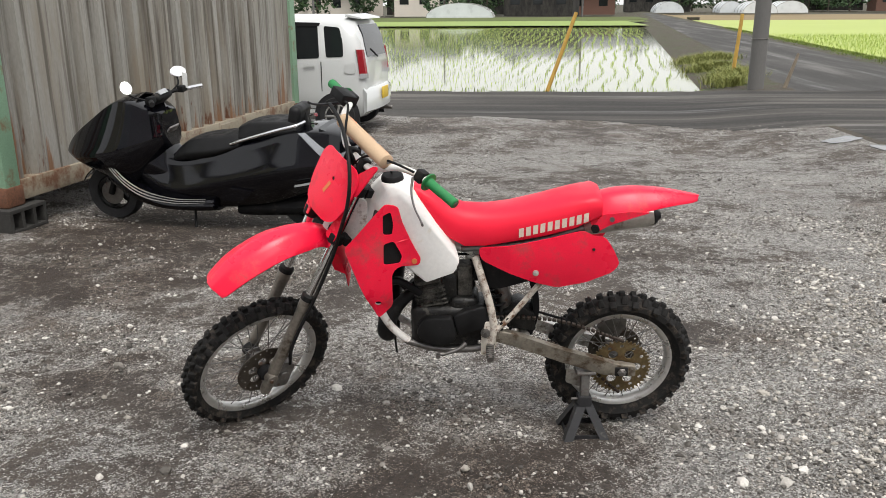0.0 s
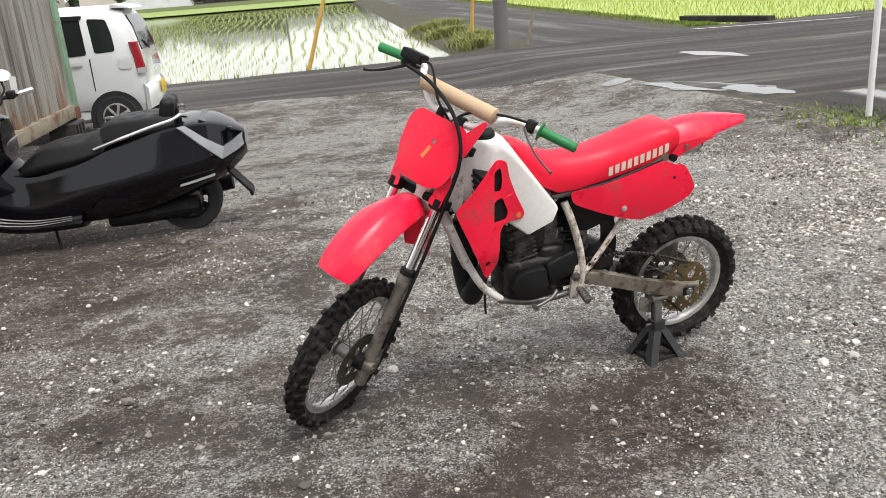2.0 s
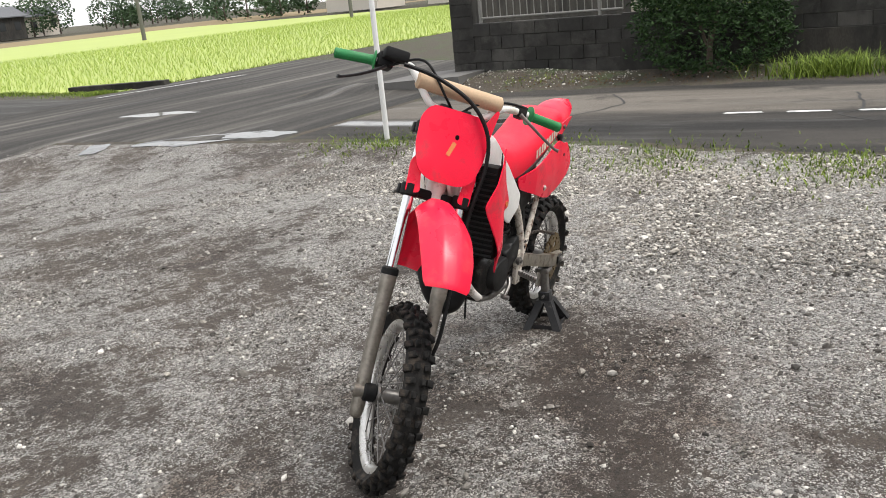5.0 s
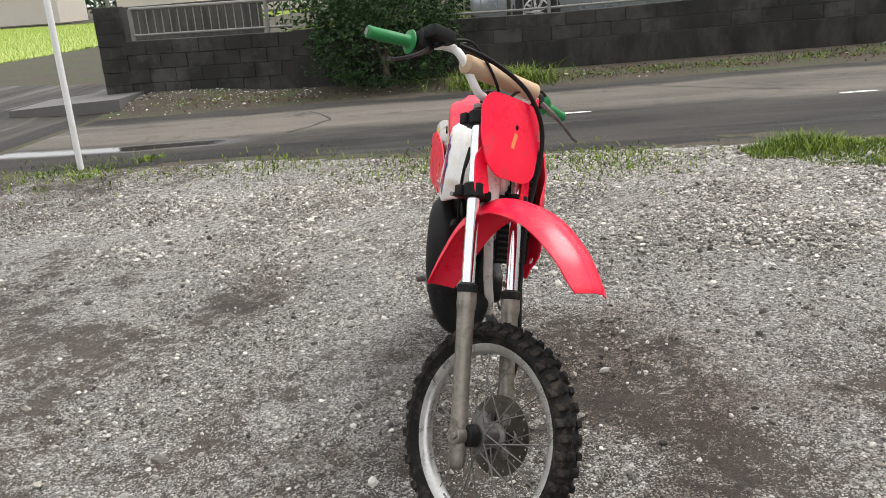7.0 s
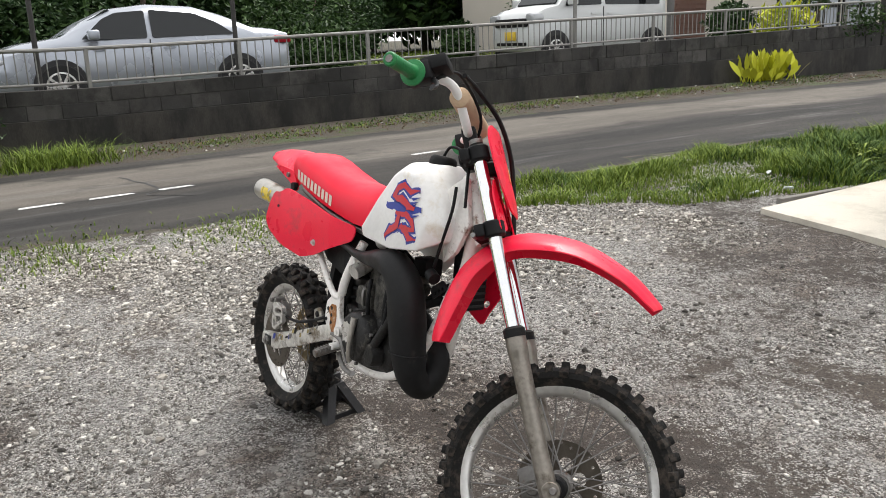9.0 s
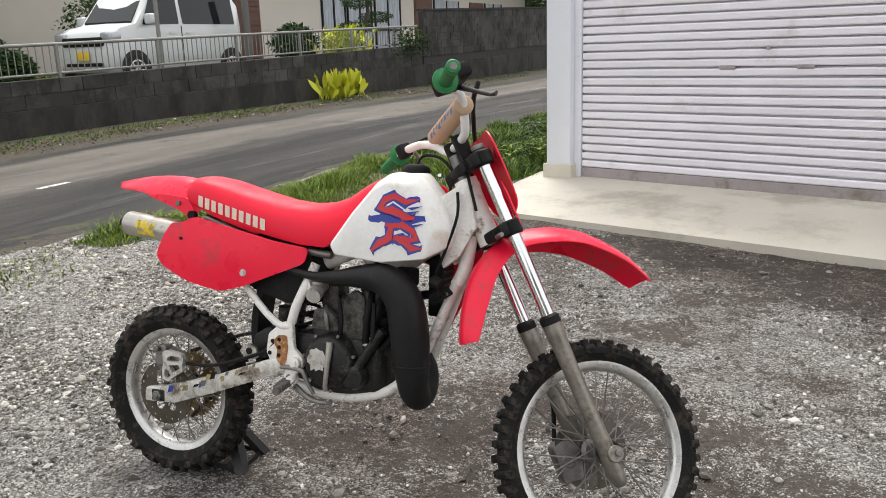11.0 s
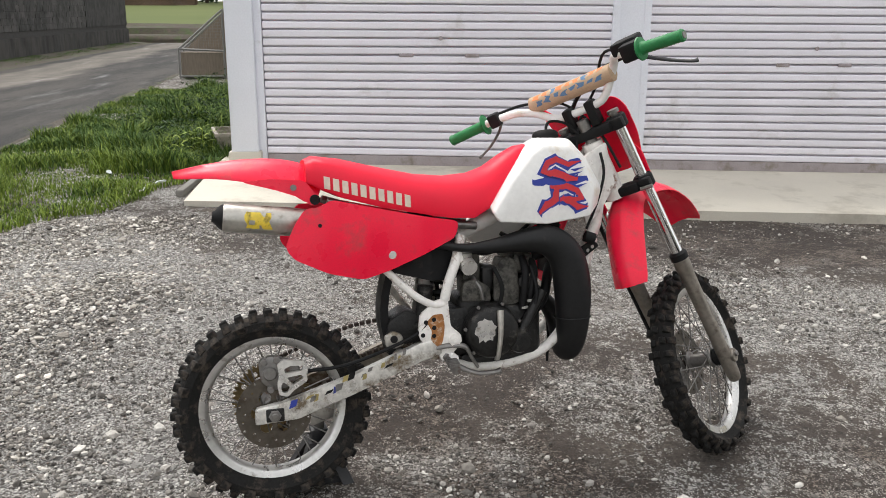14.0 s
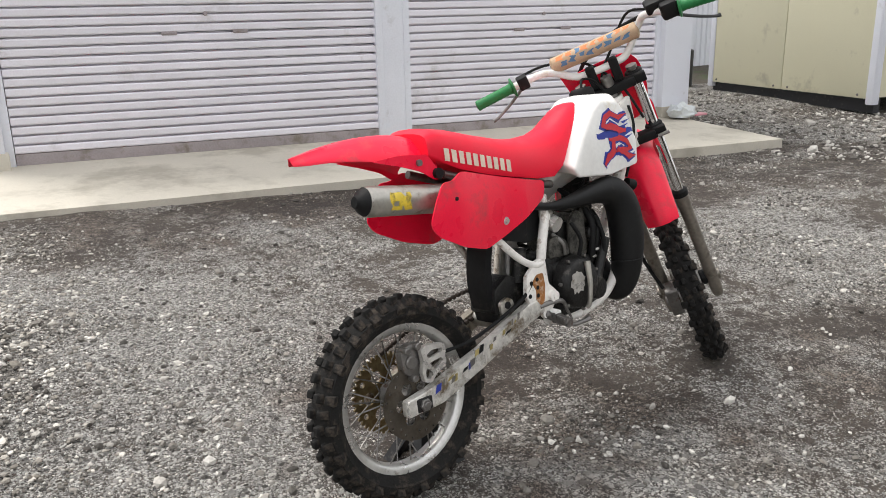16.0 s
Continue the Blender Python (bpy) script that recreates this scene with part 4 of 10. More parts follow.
def block_rows(parent, x, ya, yb, low, high, count, jitter=0.004):
    """Courses of blocks between two heights that follow the wall."""
    k = max(1, round(abs(yb - ya) / 0.4))
    wide = abs(yb - ya) / k / 0.39 * 0.982
    for j in range(count):
        for i in range(k):
            y = ya + (yb - ya) * (i + 0.5 + ((0.25 if j % 2 else -0.25) if k > 5 else 0.0)) / k
            h = (high(y) - low(y)) / count
            z = low(y) + h * (j + 0.5)
            slope = math.atan2(high(y + 0.2) - high(y - 0.2), 0.4)
            share("block", BLOCK, parent, pose(x + rnd.gauss(0, jitter), y, z, math.degrees(slope)) @ Matrix.Diagonal((1, wide, h / 0.186 * 0.985, 1)))


block_rows(wall_upper, 9.085, 6.5, -13.8, ledge_z, wall_z, 2)
wall_left = thing("wall_left_blocks", pose(0, 0, 0), "dark stained block wall with a taller end pillar", "wall", kind="structure")
block_rows(wall_left, 9.085, 6.7, 9.0, lambda y: 0.05, lambda y: 0.84, 4)
block_rows(wall_left, 9.085, 9.0, 9.4, lambda y: 0.05, lambda y: 1.32, 7)
setting("wall_left_core", join(box(9.03, 9.15, 6.6, 9.0, -0.2, 0.83), box(9.03, 9.15, 9.0, 9.4, -0.2, 1.31)), M_MORTAR, "mortar core of the end of the block wall", False, category="wall")
setting("wall_left_return", box(9.17, 17, 9.22, 9.38, -0.3, 1.30, 0.01), M_WALL, "dark block wall turning away along the yard", False, category="wall")


def far_top(y):
    return 2.18 + 0.030 * (-14 - y)


def far_low(y):
    return ledge_z(y) + 0.20


wall_far = thing("wall_far_blocks", pose(0, 0, 0), "tall grey concrete block wall with pierced top course", "wall", kind="structure")
setting("wall_far_core", strip_wall(9.03, 9.15, -14.0, -43.6, lambda y: ledge_z(y) - 0.01, lambda y: far_top(y) - 0.01), M_MORTAR, "mortar core of the tall block wall", False, category="wall")
block_rows(wall_far, 9.085, -14.1, -34, far_low, far_top, 6)
setting("wall_far_end", strip_wall(9.0, 9.17, -34.0, -43.6, far_low, far_top), M_BLOCK, "far stretch of the tall block wall", False, category="wall")
setting("wall_far_cap", strip_wall(8.98, 9.2, -14.0, -43.6, far_top, lambda y: far_top(y) + 0.05), M_MORTAR, "capping course of the tall block wall", False, category="wall")


def railing(name, ya, yb, low, tall, label):
    """A steel railing with posts, two rails and thin upright bars."""
    ob = thing(name, pose(0, 0, 0), label, "railing")
    x = 9.10
    k = max(1, int(abs(yb - ya) / 0.115))
    bar = mesh_from("baluster", rod((0, 0, 0.05), (0, 0, tall - 0.02), 0.008, 6), M_RAIL)
    post = mesh_from("post", box(-0.024, 0.024, -0.024, 0.024, -0.04, tall, 0.004, 1), M_RAIL)
    for i in range(k + 1):
        y = ya + (yb - ya) * i / k
        if i % 17 == 0:
            share("post", post, ob, pose(x, y, low(y)))
        else:
            share("baluster", bar, ob, pose(x, y, low(y)))
    for h, r in ((tall, 0.024), (0.06, 0.017)):
        part("rail", tube([(x, ya + (yb - ya) * i / 12, low(ya + (yb - ya) * i / 12) + h) for i in range(13)], r, 8, smooth=False), M_RAIL, ob)
    return ob


railing("railing", 5.0, -13.8, wall_z, 0.47, "weathered grey steel railing with thin upright bars on the low wall")
railing("railing", 8.9, 6.6, lambda y: 0.85, 0.42, "weathered grey steel railing beside the hedge")
M_OPOSTD = mat("dark_weathered_post", (0.035, 0.033, 0.031, 1), 0.7, var=0.2, scale=8, bump=0.2)
for y, r, mt, lb in ((3.58, 0.032, M_OPOSTD, "dark weathered post standing behind the railing"), (1.05, 0.032, M_OPOSTD, "dark weathered post standing behind the railing"), (-5.06, 0.035, M_RAIL, "pale steel post rising behind the railing")):
    p = thing("yard_post", pose(9.30, y, wall_z(y) - 0.15), lb, "post")
    part("shaft", rod((0, 0, -0.2), (0, 0, 2.2), r, 12), mt, p)


# ---- garage with two roller shutters ----
GA = 173.5
GU = Vector((math.cos(radians(GA)), math.sin(radians(GA)), 0))
GN = Vector((0.1132, 0.9936, 0))
GM = Matrix(((GU.x, GN.x, 0, 0), (GU.y, GN.y, 0, 0), (0, 0, 1, 0), (0, 0, 0, 1))) @ Matrix.Translation((0, -0.475, 0))


def floor_z(u):
    return 0.302 - 0.0222 * (u + 0.8)


slab_b = loft([[(u, -0.35, floor_z(u) - 0.35), (u, 1.20 + 0.033 * u, floor_z(u) - 0.40), (u, 1.20 + 0.033 * u, floor_z(u) - 0.082), (u, 0.0, floor_z(u) - 0.012), (u, -0.35, floor_z(u) - 0.012)] for u in (-0.93, 0.5, 2, 3.5, 5.25)])
setting("pavement_slab", slab_b, M_CONC, "pale concrete apron in front of the garage", False, GM, "pavement")
garage = thing("garage", GM, "pale grey steel garage with two closed roller shutters", "garage")
for u0, u1, nm in ((-0.81, -0.61, "column"), (2.13, 2.33, "column"), (5.07, 5.42, "column")):
    z0 = floor_z((u0 + u1) / 2) - 0.02
    deep = -0.22
    part(nm, box(u0, u1, deep, 0.10 if u0 != 2.13 else 0.03, z0 + (0.10 if u0 != 2.13 else 0), 3.3, 0.008), M_COLUMN, garage, angle=30)
    if u0 != 2.13:
        part("footing", box(u0 - 0.02, u1 + 0.02, -0.16, 0.125, z0 - 0.1, z0 + 0.105, 0.006), M_CONC, garage, "pale concrete footing", angle=30)
for u0, u1 in ((-0.55, 2.08), (2.38, 5.02)):
    for j in (u0 - 0.06, u1):
        part("guide_rail", box(j, j + 0.055, -0.06, 0.035, floor_z(j) - 0.03, 3.1, 0.004), M_COLUMN, garage, angle=30)
    pitch = 0.0618
    prof = [(-0.034, 0.0), (0.008, 0.002), (0.013, 0.010), (0.013, 0.042), (0.008, 0.0505), (-0.034, 0.0525), (-0.034, pitch), (-0.040, pitch), (-0.040, 0.0)]
    slat_b = loft([[(s, y, z) for y, z in prof] for s in (0, u1 - u0)])
    slat = mesh_from("slat", slat_b, M_SHUT, False)
    zb = floor_z((u0 + u1) / 2)
    tilt = math.atan2(floor_z(u1) - floor_z(u0), u1 - u0)
    part("bottom_bar", loft([[(u, -0.03, floor_z(u) - 0.012), (u, 0.012, floor_z(u) - 0.012), (u, 0.012, floor_z(u) + 0.062), (u, -0.03, floor_z(u) + 0.062)] for u in (u0, u1)]), M_BAR, garage, "darker shutter bottom bar", smooth=False)
    for i in range(45):
        share("slat", slat, garage, Matrix.Translation((u0, 0, floor_z(u0) + 0.064 + i * pitch)) @ Matrix.Rotation(-tilt * max(0, 1 - i / 12), 4, "Y"))
    mid = (u0 + u1) / 2
    for du, z in ((-0.25, 0.815), (0.25, 0.815)):
        part("handle", box(mid + du - 0.055, mid + du + 0.055, 0.004, 0.020, zb + z, zb + z + 0.028, 0.008), M_BAR, garage, "recessed grey pull handle")
    part("lock", cyl(0.016, 0.004, 0.02, 16, at=(mid + 0.01, 0, zb + 0.955)), M_BAR, garage, "round shutter lock")
part("lintel", box(-0.81, 5.42, -0.2, 0.06, 3.0, 3.6, 0.01), M_COLUMN, garage, angle=30)
part("side_wall", box(-0.80, -0.68, -6, -0.22, 0, 3.5, 0.01), M_COLUMN, garage, angle=30)
part("side_wall", box(5.25, 5.40, -6, -0.22, 0, 3.5, 0.01), M_COLUMN, garage, angle=30)
part("roof", box(-0.9, 5.5, -6, 0.2, 3.6, 3.7, 0.01), M_SHUT, garage, angle=30)
part("back_wall", box(-0.8, 5.4, -6.1, -6, 0, 3.6, 0.01), M_COLUMN, garage, angle=30)

# ---- prefabricated hut ----
hut = thing("prefab_hut", pose(-7.62, 0.95, 0.0, 0, 0, 255.4), "cream prefabricated hut raised over a dark gap", "hut")
for u0, u1 in ((0.06, 1.315), (1.325, 2.60)):
    part("wall_panel", box(u0, u1, -0.02, 0.02, 0.18, 2.9, 0.006), M_CREAM, hut, angle=30)
    for u in (u0 + 0.12, u1 - 0.1):
        part("panel_bolt", cyl(0.014, 0.016, 0.028, 8, at=(u, 0, 0.215)), M_STEEL, hut)
# added black strip stands in for the dark gap under the panels
part("base_beam", box(0.0, 2.62, -0.12, -0.03, 0.03, 0.18), M_STAND, hut, smooth=False)
for u in (0.2, 2.35):
    part("foot_block", box(u - 0.1, u + 0.1, -0.24, -0.13, -0.08, 0.16, 0.01), M_BLOCK, hut, smooth=False)
part("body", box(0.03, 2.61, -2.4, -0.03, 0.19, 2.9), M_CREAM, hut, smooth=False)
for u in (0.0, 2.60):
    part("corner_post", box(u - 0.03, u + 0.06, -0.07, 0.035, 0.12, 2.95, 0.01), M_COLUMN, hut, "pale corner post", angle=30)
part("roof", box(-0.15, 2.8, -2.6, 0.2, 2.92, 3.0, 0.02), M_COLUMN, hut, angle=30)
tub = thing("grey_pot", pose(-7.22, 1.06, height(-7.22, 1.06) - 0.01), "small pale grey plastic pot standing on gravel", "pot")
part("pot", move(lathe([(0.002, 0.0), (0.060, 0.0), (0.080, -0.17), (0.086, -0.17), (0.086, -0.185), (0.074, -0.185), (0.058, -0.02)], 20), Matrix.Rotation(math.pi / 2, 4, "X")), M_CONC, tub)

# ---- shipping container ----
CONT = pose(-2.95, 11.95, 0.165, 0, 0, -7.2)
box_c = thing("shipping_container", CONT, "weathered grey corrugated shipping container with rust and faded green posts", "container")
CLEN, CHIGH = 5.45, 2.6
k, pts = int((CLEN - 0.3) / 0.245), []
for i in range(k):
    y = -CLEN + 0.15 + i * 0.245
    if i in (1, 2, 17, 18, 19):  # plain flat panels
        pts += [(0.0, y), (0.0, y + 0.2)]
        continue
    pts += [(0.0, y), (0.0, y + 0.085), (-0.085, y + 0.110), (-0.085, y + 0.220)]
pts.append((0.0, -0.15))
b = bmesh.new()
lo = [b.verts.new((dx - 0.035, y, 0.14)) for dx, y in pts]
hi = [b.verts.new((dx - 0.035, y, CHIGH - 0.1)) for dx, y in pts]
for i in range(len(pts) - 1):
    b.faces.new((lo[i], lo[i + 1], hi[i + 1], hi[i]))
part("side_wall", b, M_CONT, box_c, smooth=False)
rail_b = box(-0.135, -0.005, -CLEN + 0.1, -0.1, 0, 0.15, 0.006)
for i in range(2):
    box(-0.14, 0.0, -CLEN + 1.9 + i * 1.35, -CLEN + 2.25 + i * 1.35, 0.02, 0.13, 0.01, 1, rail_b)
part("bottom_rail", rail_b, M_RAILPAINT, box_c, angle=30)
part("top_rail", box(-0.115, -0.005, -CLEN + 0.1, -0.1, CHIGH - 0.12, CHIGH, 0.006), M_CONT, box_c, angle=30)
for y, d in ((-CLEN, 1), (0.0, -1)):
    part("corner_post", box(-0.155, 0.0, min(y, y + d * 0.15), max(y, y + d * 0.15), 0, CHIGH, 0.008), M_CONTGREEN, box_c, "faded green corner post", angle=30)
    part("corner_casting", box(-0.175, 0.005, min(y - d * 0.01, y + d * 0.17), max(y - d * 0.01, y + d * 0.17), -0.03, 0.12, 0.012), M_RUST, box_c, "rusty corner casting", angle=30)
part("shell", box(-2.4, -0.145, -CLEN + 0.02, -0.02, 0.05, CHIGH - 0.02), M_CONT, box_c, smooth=False)
for y in (-CLEN + 0.12, -0.3):
    for x in (-0.24, -2.2):
        at = CONT @ Vector((x, y, 0))
        g = height(at.x, at.y)
        top = CONT.translation.z - 0.032 - g
        cb = thing("support_block", pose(at.x, at.y, g, 0, 0, -7.2), "hollow grey concrete block under the container", "block", "blocks under the container")
        b = box(0, 0.30, -0.19, 0.19, 0, 0.028, 0.004, 1)
        box(0, 0.30, -0.19, 0.19, top - 0.028, top, 0.004, 1, b)
        for w in (-0.19, -0.075, 0.045, 0.16):
            box(0.003, 0.297, w, w + 0.03, 0.026, top - 0.026, 0, 1, b)
        part("block", b, M_BLOCK, cb, smooth=False)

# ---- poles and posts by the road ----
def shaft(name, base, top, r0, r1, material, label, category, lean=(0, 0)):
    ob = thing(name, pose(*base), label, category)
    part("shaft", rod((0, 0, -0.15), (lean[0], lean[1], top), r0, 16, r1), material, ob)
    return ob


up = shaft("utility_pole", (4.95, 19.75, -0.33), 9.0, 0.17, 0.12, M_POLE, "grey concrete utility pole beside the junction", "pole")
part("band", cyl(0.174, -0.012, 0.012, 20, bm=None), M_STEEL, up, "thin steel band", Matrix.Translation((0, 0, 1.1)) @ Matrix.Rotation(math.pi / 2, 4, "X"))
part("band", cyl(0.172, -0.012, 0.012, 20, bm=None), M_STEEL, up, "thin steel band", Matrix.Translation((0, 0, 2.0)) @ Matrix.Rotation(math.pi / 2, 4, "X"))
shaft("boundary_post", (0.45, 19.55, -0.32), 1.65, 0.045, 0.04, M_OPOST, "leaning weathered yellow wooden post at the paddy edge", "post", (0.62, 0.1))
shaft("boundary_post", (5.3, 23.4, -0.32), 1.55, 0.05, 0.045, M_OPOST, "weathered yellow post standing in cut grass", "post", (0.12, 0.0))
shaft("broken_stake", (5.55, 19.9, -0.30), 0.75, 0.05, 0.03, M_WOOD, "dark broken wooden stake leaning beside the pole", "stake", (0.28, 0.05))
shaft("white_pole", (4.36, 7.50, height(4.36, 7.50) - 0.02), 3.2, 0.028, 0.028, M_WPOLE, "slim white painted pole at the road edge", "pole")


# ---- the dirt bike ----
# Bike axes: x ahead from under the rear axle, y to its left, z up. It leans on a stand to its left, bars turned to the left.
BIKE = pose(0.385, 3.931, 0.046, 0, 0, 184.3) @ pose(0, 0, 0, -8.6)
bike = thing("dirt_bike", BIKE, "red and white motocross bike with green grips, leaning on a stand", "motorcycle")
STEER, RAKE = radians(41), radians(26)
_f0, _l0, _a = Vector((math.cos(RAKE), 0, math.sin(RAKE))), Vector((0, 1, 0)), Vector((-math.sin(RAKE), 0, math.cos(RAKE)))
_f, _l = math.cos(STEER) * _f0 + math.sin(STEER) * _l0, -math.sin(STEER) * _f0 + math.cos(STEER) * _l0
_p = _f * 0.965 + _l * -0.815
# Fork axes: x ahead of the legs, y to the left, z up along the legs.
FORK = Matrix(((_f.x, _l.x, _a.x, _p.x), (_f.y, _l.y, _a.y, _p.y), (_f.z, _l.z, _a.z, _p.z), (0, 0, 0, 1)))


def wheel(name, m, R, rim_r, width, knobs, hub_w, disc_side, disc_r, rows, label):
    """Knobbly tyre on a spoked rim, with hub, spokes and brake disc."""
    w = width / 2
    rim_prof = [(rim_r + 0.004, -w * 0.50), (rim_r + 0.005, -w * 0.44), (rim_r - 0.006, -w * 0.42), (rim_r - 0.012, -w * 0.30), (rim_r - 0.017, 0), (rim_r - 0.012, w * 0.30), (rim_r - 0.006, w * 0.42), (rim_r + 0.005, w * 0.44), (rim_r + 0.004, w * 0.50), (rim_r - 0.014, w * 0.46), (rim_r - 0.022, w * 0.30), (rim_r - 0.026, 0), (rim_r - 0.022, -w * 0.30), (rim_r - 0.014, -w * 0.46)]
    wh = part(name, lathe(rim_prof, 64, closed=True), M_RIM, bike, label, m)
    rc = R - 0.017
    prof = [(rim_r - 0.002, -w * 0.46), (rim_r + 0.012, -w * 0.72), (rim_r + (rc - rim_r) * 0.45, -w * 0.93), (rim_r + (rc - rim_r) * 0.78, -w * 0.86), (rc - 0.006, -w * 0.6), (rc, -w * 0.25), (rc + 0.001, 0), (rc, w * 0.25), (rc - 0.006, w * 0.6), (rim_r + (rc - rim_r) * 0.78, w * 0.86), (rim_r + (rc - rim_r) * 0.45, w * 0.93), (rim_r + 0.012, w * 0.72), (rim_r - 0.002, w * 0.46)]
    b = lathe(prof, 72, closed=True)
    part("tyre", b, M_RUBBER, wh, "black tyre with dried mud", angle=35)
    rnd = random.Random(knobs)
    shapes = {}
    for i in range(knobs):
        for y, tilt, h, long in rows[i % 2]:
            a = 2 * math.pi * (i + rnd.uniform(-0.06, 0.06)) / knobs
            if (h, long) not in shapes:
                k = box(-long / 2, long / 2, -width * 0.105, width * 0.105, -0.012, h, 0.0022, 1)
                for v in k.verts:
                    if v.co.z > 0:
                        v.co.x *= 0.84
                        v.co.y *= 0.84
                shapes[h, long] = mesh_from("tread_knob", k, M_RUBBER)
            rad = rc - 0.002 - (abs(y) / w) ** 3.2 * (rc - rim_r) * 0.34
            share("tread_knob", shapes[h, long], wh, Matrix.Rotation(-a, 4, "Y") @ Matrix.Translation((0, y, rad)) @ Matrix.Rotation(-tilt, 4, "X"))
    hb = lathe([(0.012, -hub_w), (0.030, -hub_w), (0.032, -hub_w + 0.008), (0.022, -hub_w + 0.014), (0.021, hub_w - 0.014), (0.032, hub_w - 0.008), (0.030, hub_w), (0.012, hub_w)], 28)
    part("hub", hb, M_STEEL, wh, "grimy steel hub")
    ln = rim_r - 0.018 - 0.028
    sp = mesh_from("spoke", rod((0, 0, 0), (0, 0, 1), 0.0019, 5), M_STEEL)
    for i in range(32):
        a = 2 * math.pi * i / 32
        side = hub_w - 0.006 if i % 2 else -hub_w + 0.006
        da = (1 if (i // 2) % 2 else -1) * 0.75
        p0 = Vector((0.028 * math.cos(a + da), side, 0.028 * math.sin(a + da)))
        p1 = Vector(((rim_r - 0.020) * math.cos(a), side * 0.12, (rim_r - 0.020) * math.sin(a)))
        d = p1 - p0
        share("spoke", sp, wh, Matrix.Translation(p0) @ d.to_track_quat("Z", "Y").to_matrix().to_4x4() @ Matrix.Diagonal((1, 1, d.length, 1)))
    y = disc_side * (hub_w + 0.004)
    circ = lambda r, n, cx=0.0, cz=0.0, a0=0.0: [(cx + r * math.cos(a0 + 2 * math.pi * i / n), cz + r * math.sin(a0 + 2 * math.pi * i / n)) for i in range(n)]
    holes = [circ(disc_r * 0.17, 10, disc_r * 0.46 * math.cos(i * math.pi / 3), disc_r * 0.46 * math.sin(i * math.pi / 3)) for i in range(6)]
    for i in range(24):
        rr, aa = disc_r * (0.78, 0.86, 0.93)[i % 3], 2 * math.pi * i / 24
        holes.append(circ(0.0038, 6, rr * math.cos(aa), rr * math.sin(aa)))
    dk = part("brake_disc", panel(circ(disc_r, 56), holes, lambda x, z, d: (x, y + (0.0016 - d * 0.0032), z), 0.003), M_DISC, wh, "drilled steel brake disc", smooth=False)
    return wh, dk


REAR = Matrix.Translation((0, 0, 0.262))
rear_rows = [[(-0.013, 0, 0.017, 0.024), (0.026, -0.5, 0.016, 0.022), (-0.042, 0.95, 0.014, 0.024)], [(0.013, 0, 0.017, 0.024), (-0.026, 0.5, 0.016, 0.022), (0.042, -0.95, 0.014, 0.024)]]
rear_wheel, _ = wheel("rear_wheel", REAR, 0.262, 0.190, 0.100, 40, 0.055, -1, 0.096, rear_rows, "dull silver spoked rear rim")
front_rows = [[(-0.010, 0, 0.016, 0.022), (0.022, -0.5, 0.015, 0.020), (-0.032, 0.95, 0.013, 0.022)], [(0.010, 0, 0.016, 0.022), (-0.022, 0.5, 0.015, 0.020), (0.032, -0.95, 0.013, 0.022)]]
AXLE = (0.018, 0.0, -0.335)
front_wheel, _ = wheel("front_wheel", FORK @ Matrix.Translation(AXLE), 0.285, 0.226, 0.076, 46, 0.042, 1, 0.100, front_rows, "dull silver spoked front rim")

# Front fork, in fork axes.
for s in (1, -1):
    y = 0.081 * s
    part("stanchion", rod((0, y, -0.06), (0, y, 0.47), 0.0165, 24), M_CHROME, bike, "bright chrome fork tube" if s < 0 else "oily dull fork tube", FORK)
    b = tube([(0, y, 0.012), (0, y, -0.02), (0, y, -0.06), (0.002, y, -0.25), (0.004, y, -0.33), (0.004, y, -0.40), (0.004, y, -0.415)], [0.024, 0.0245, 0.0215, 0.0205, 0.022, 0.0195, 0.012], 20, 4)
    cyl(0.021, -0.028, 0.028, 16, at=(0.012, y, -0.335), bm=b)
    part("fork_slider", b, M_FORK, bike, "dull grey alloy fork slider", FORK)
    part("dust_seal", move(lathe([(0.018, 0.0), (0.026, 0.002), (0.026, 0.02), (0.019, 0.026)], 20), Matrix.Translation((0, y, 0.008)) @ Matrix.Rotation(math.pi / 2, 4, "X")), M_BLACK, bike, "", FORK)
    part("fork_cap", move(lathe([(0.004, 0.0), (0.017, 0.001), (0.017, 0.012), (0.011, 0.014), (0.011, 0.022), (0.004, 0.023)], 20), Matrix.Translation((0, y, 0.492)) @ Matrix.Rotation(-math.pi / 2, 4, "X")), M_STEEL, bike, "", FORK)
part("front_axle", cyl(0.0085, -0.115, 0.115, 16, at=AXLE), M_STEEL, bike, "", FORK)
for y in (-0.060, 0.060):
    part("spacer", cyl(0.027, y - 0.020, y + 0.018, 20, 0.004, at=AXLE), M_BLACK, bike, "black hub spacer", FORK)
for z, lb in ((0.267, "lower_clamp"), (0.455, "upper_clamp")):
    b = bmesh.new()
    for s in (1, -1):
        join(b, move(cyl(0.0275, -0.019, 0.019, 24, 0.004), Matrix.Translation((0, 0.081 * s, z)) @ Matrix.Rotation(math.pi / 2, 4, "X")))
        join(b, move(box(-0.012, 0.012, -0.03, 0.03, -0.015, 0.015, 0.004), Matrix.Translation((-0.030, 0.081 * s, z))))
    box(-0.052, -0.006, -0.078, 0.078, z - 0.014, z + 0.014, 0.006, 2, b)
    part(lb, b, M_BLACK, bike, "black alloy triple clamp", FORK)
for s in (1, -1):
    part("clamp_bolt", rod((-0.045, 0.081 * s, 0.258), (-0.045, 0.081 * s + 0.036 * s, 0.258), 0.006, 8), M_STEEL, bike, "", FORK)

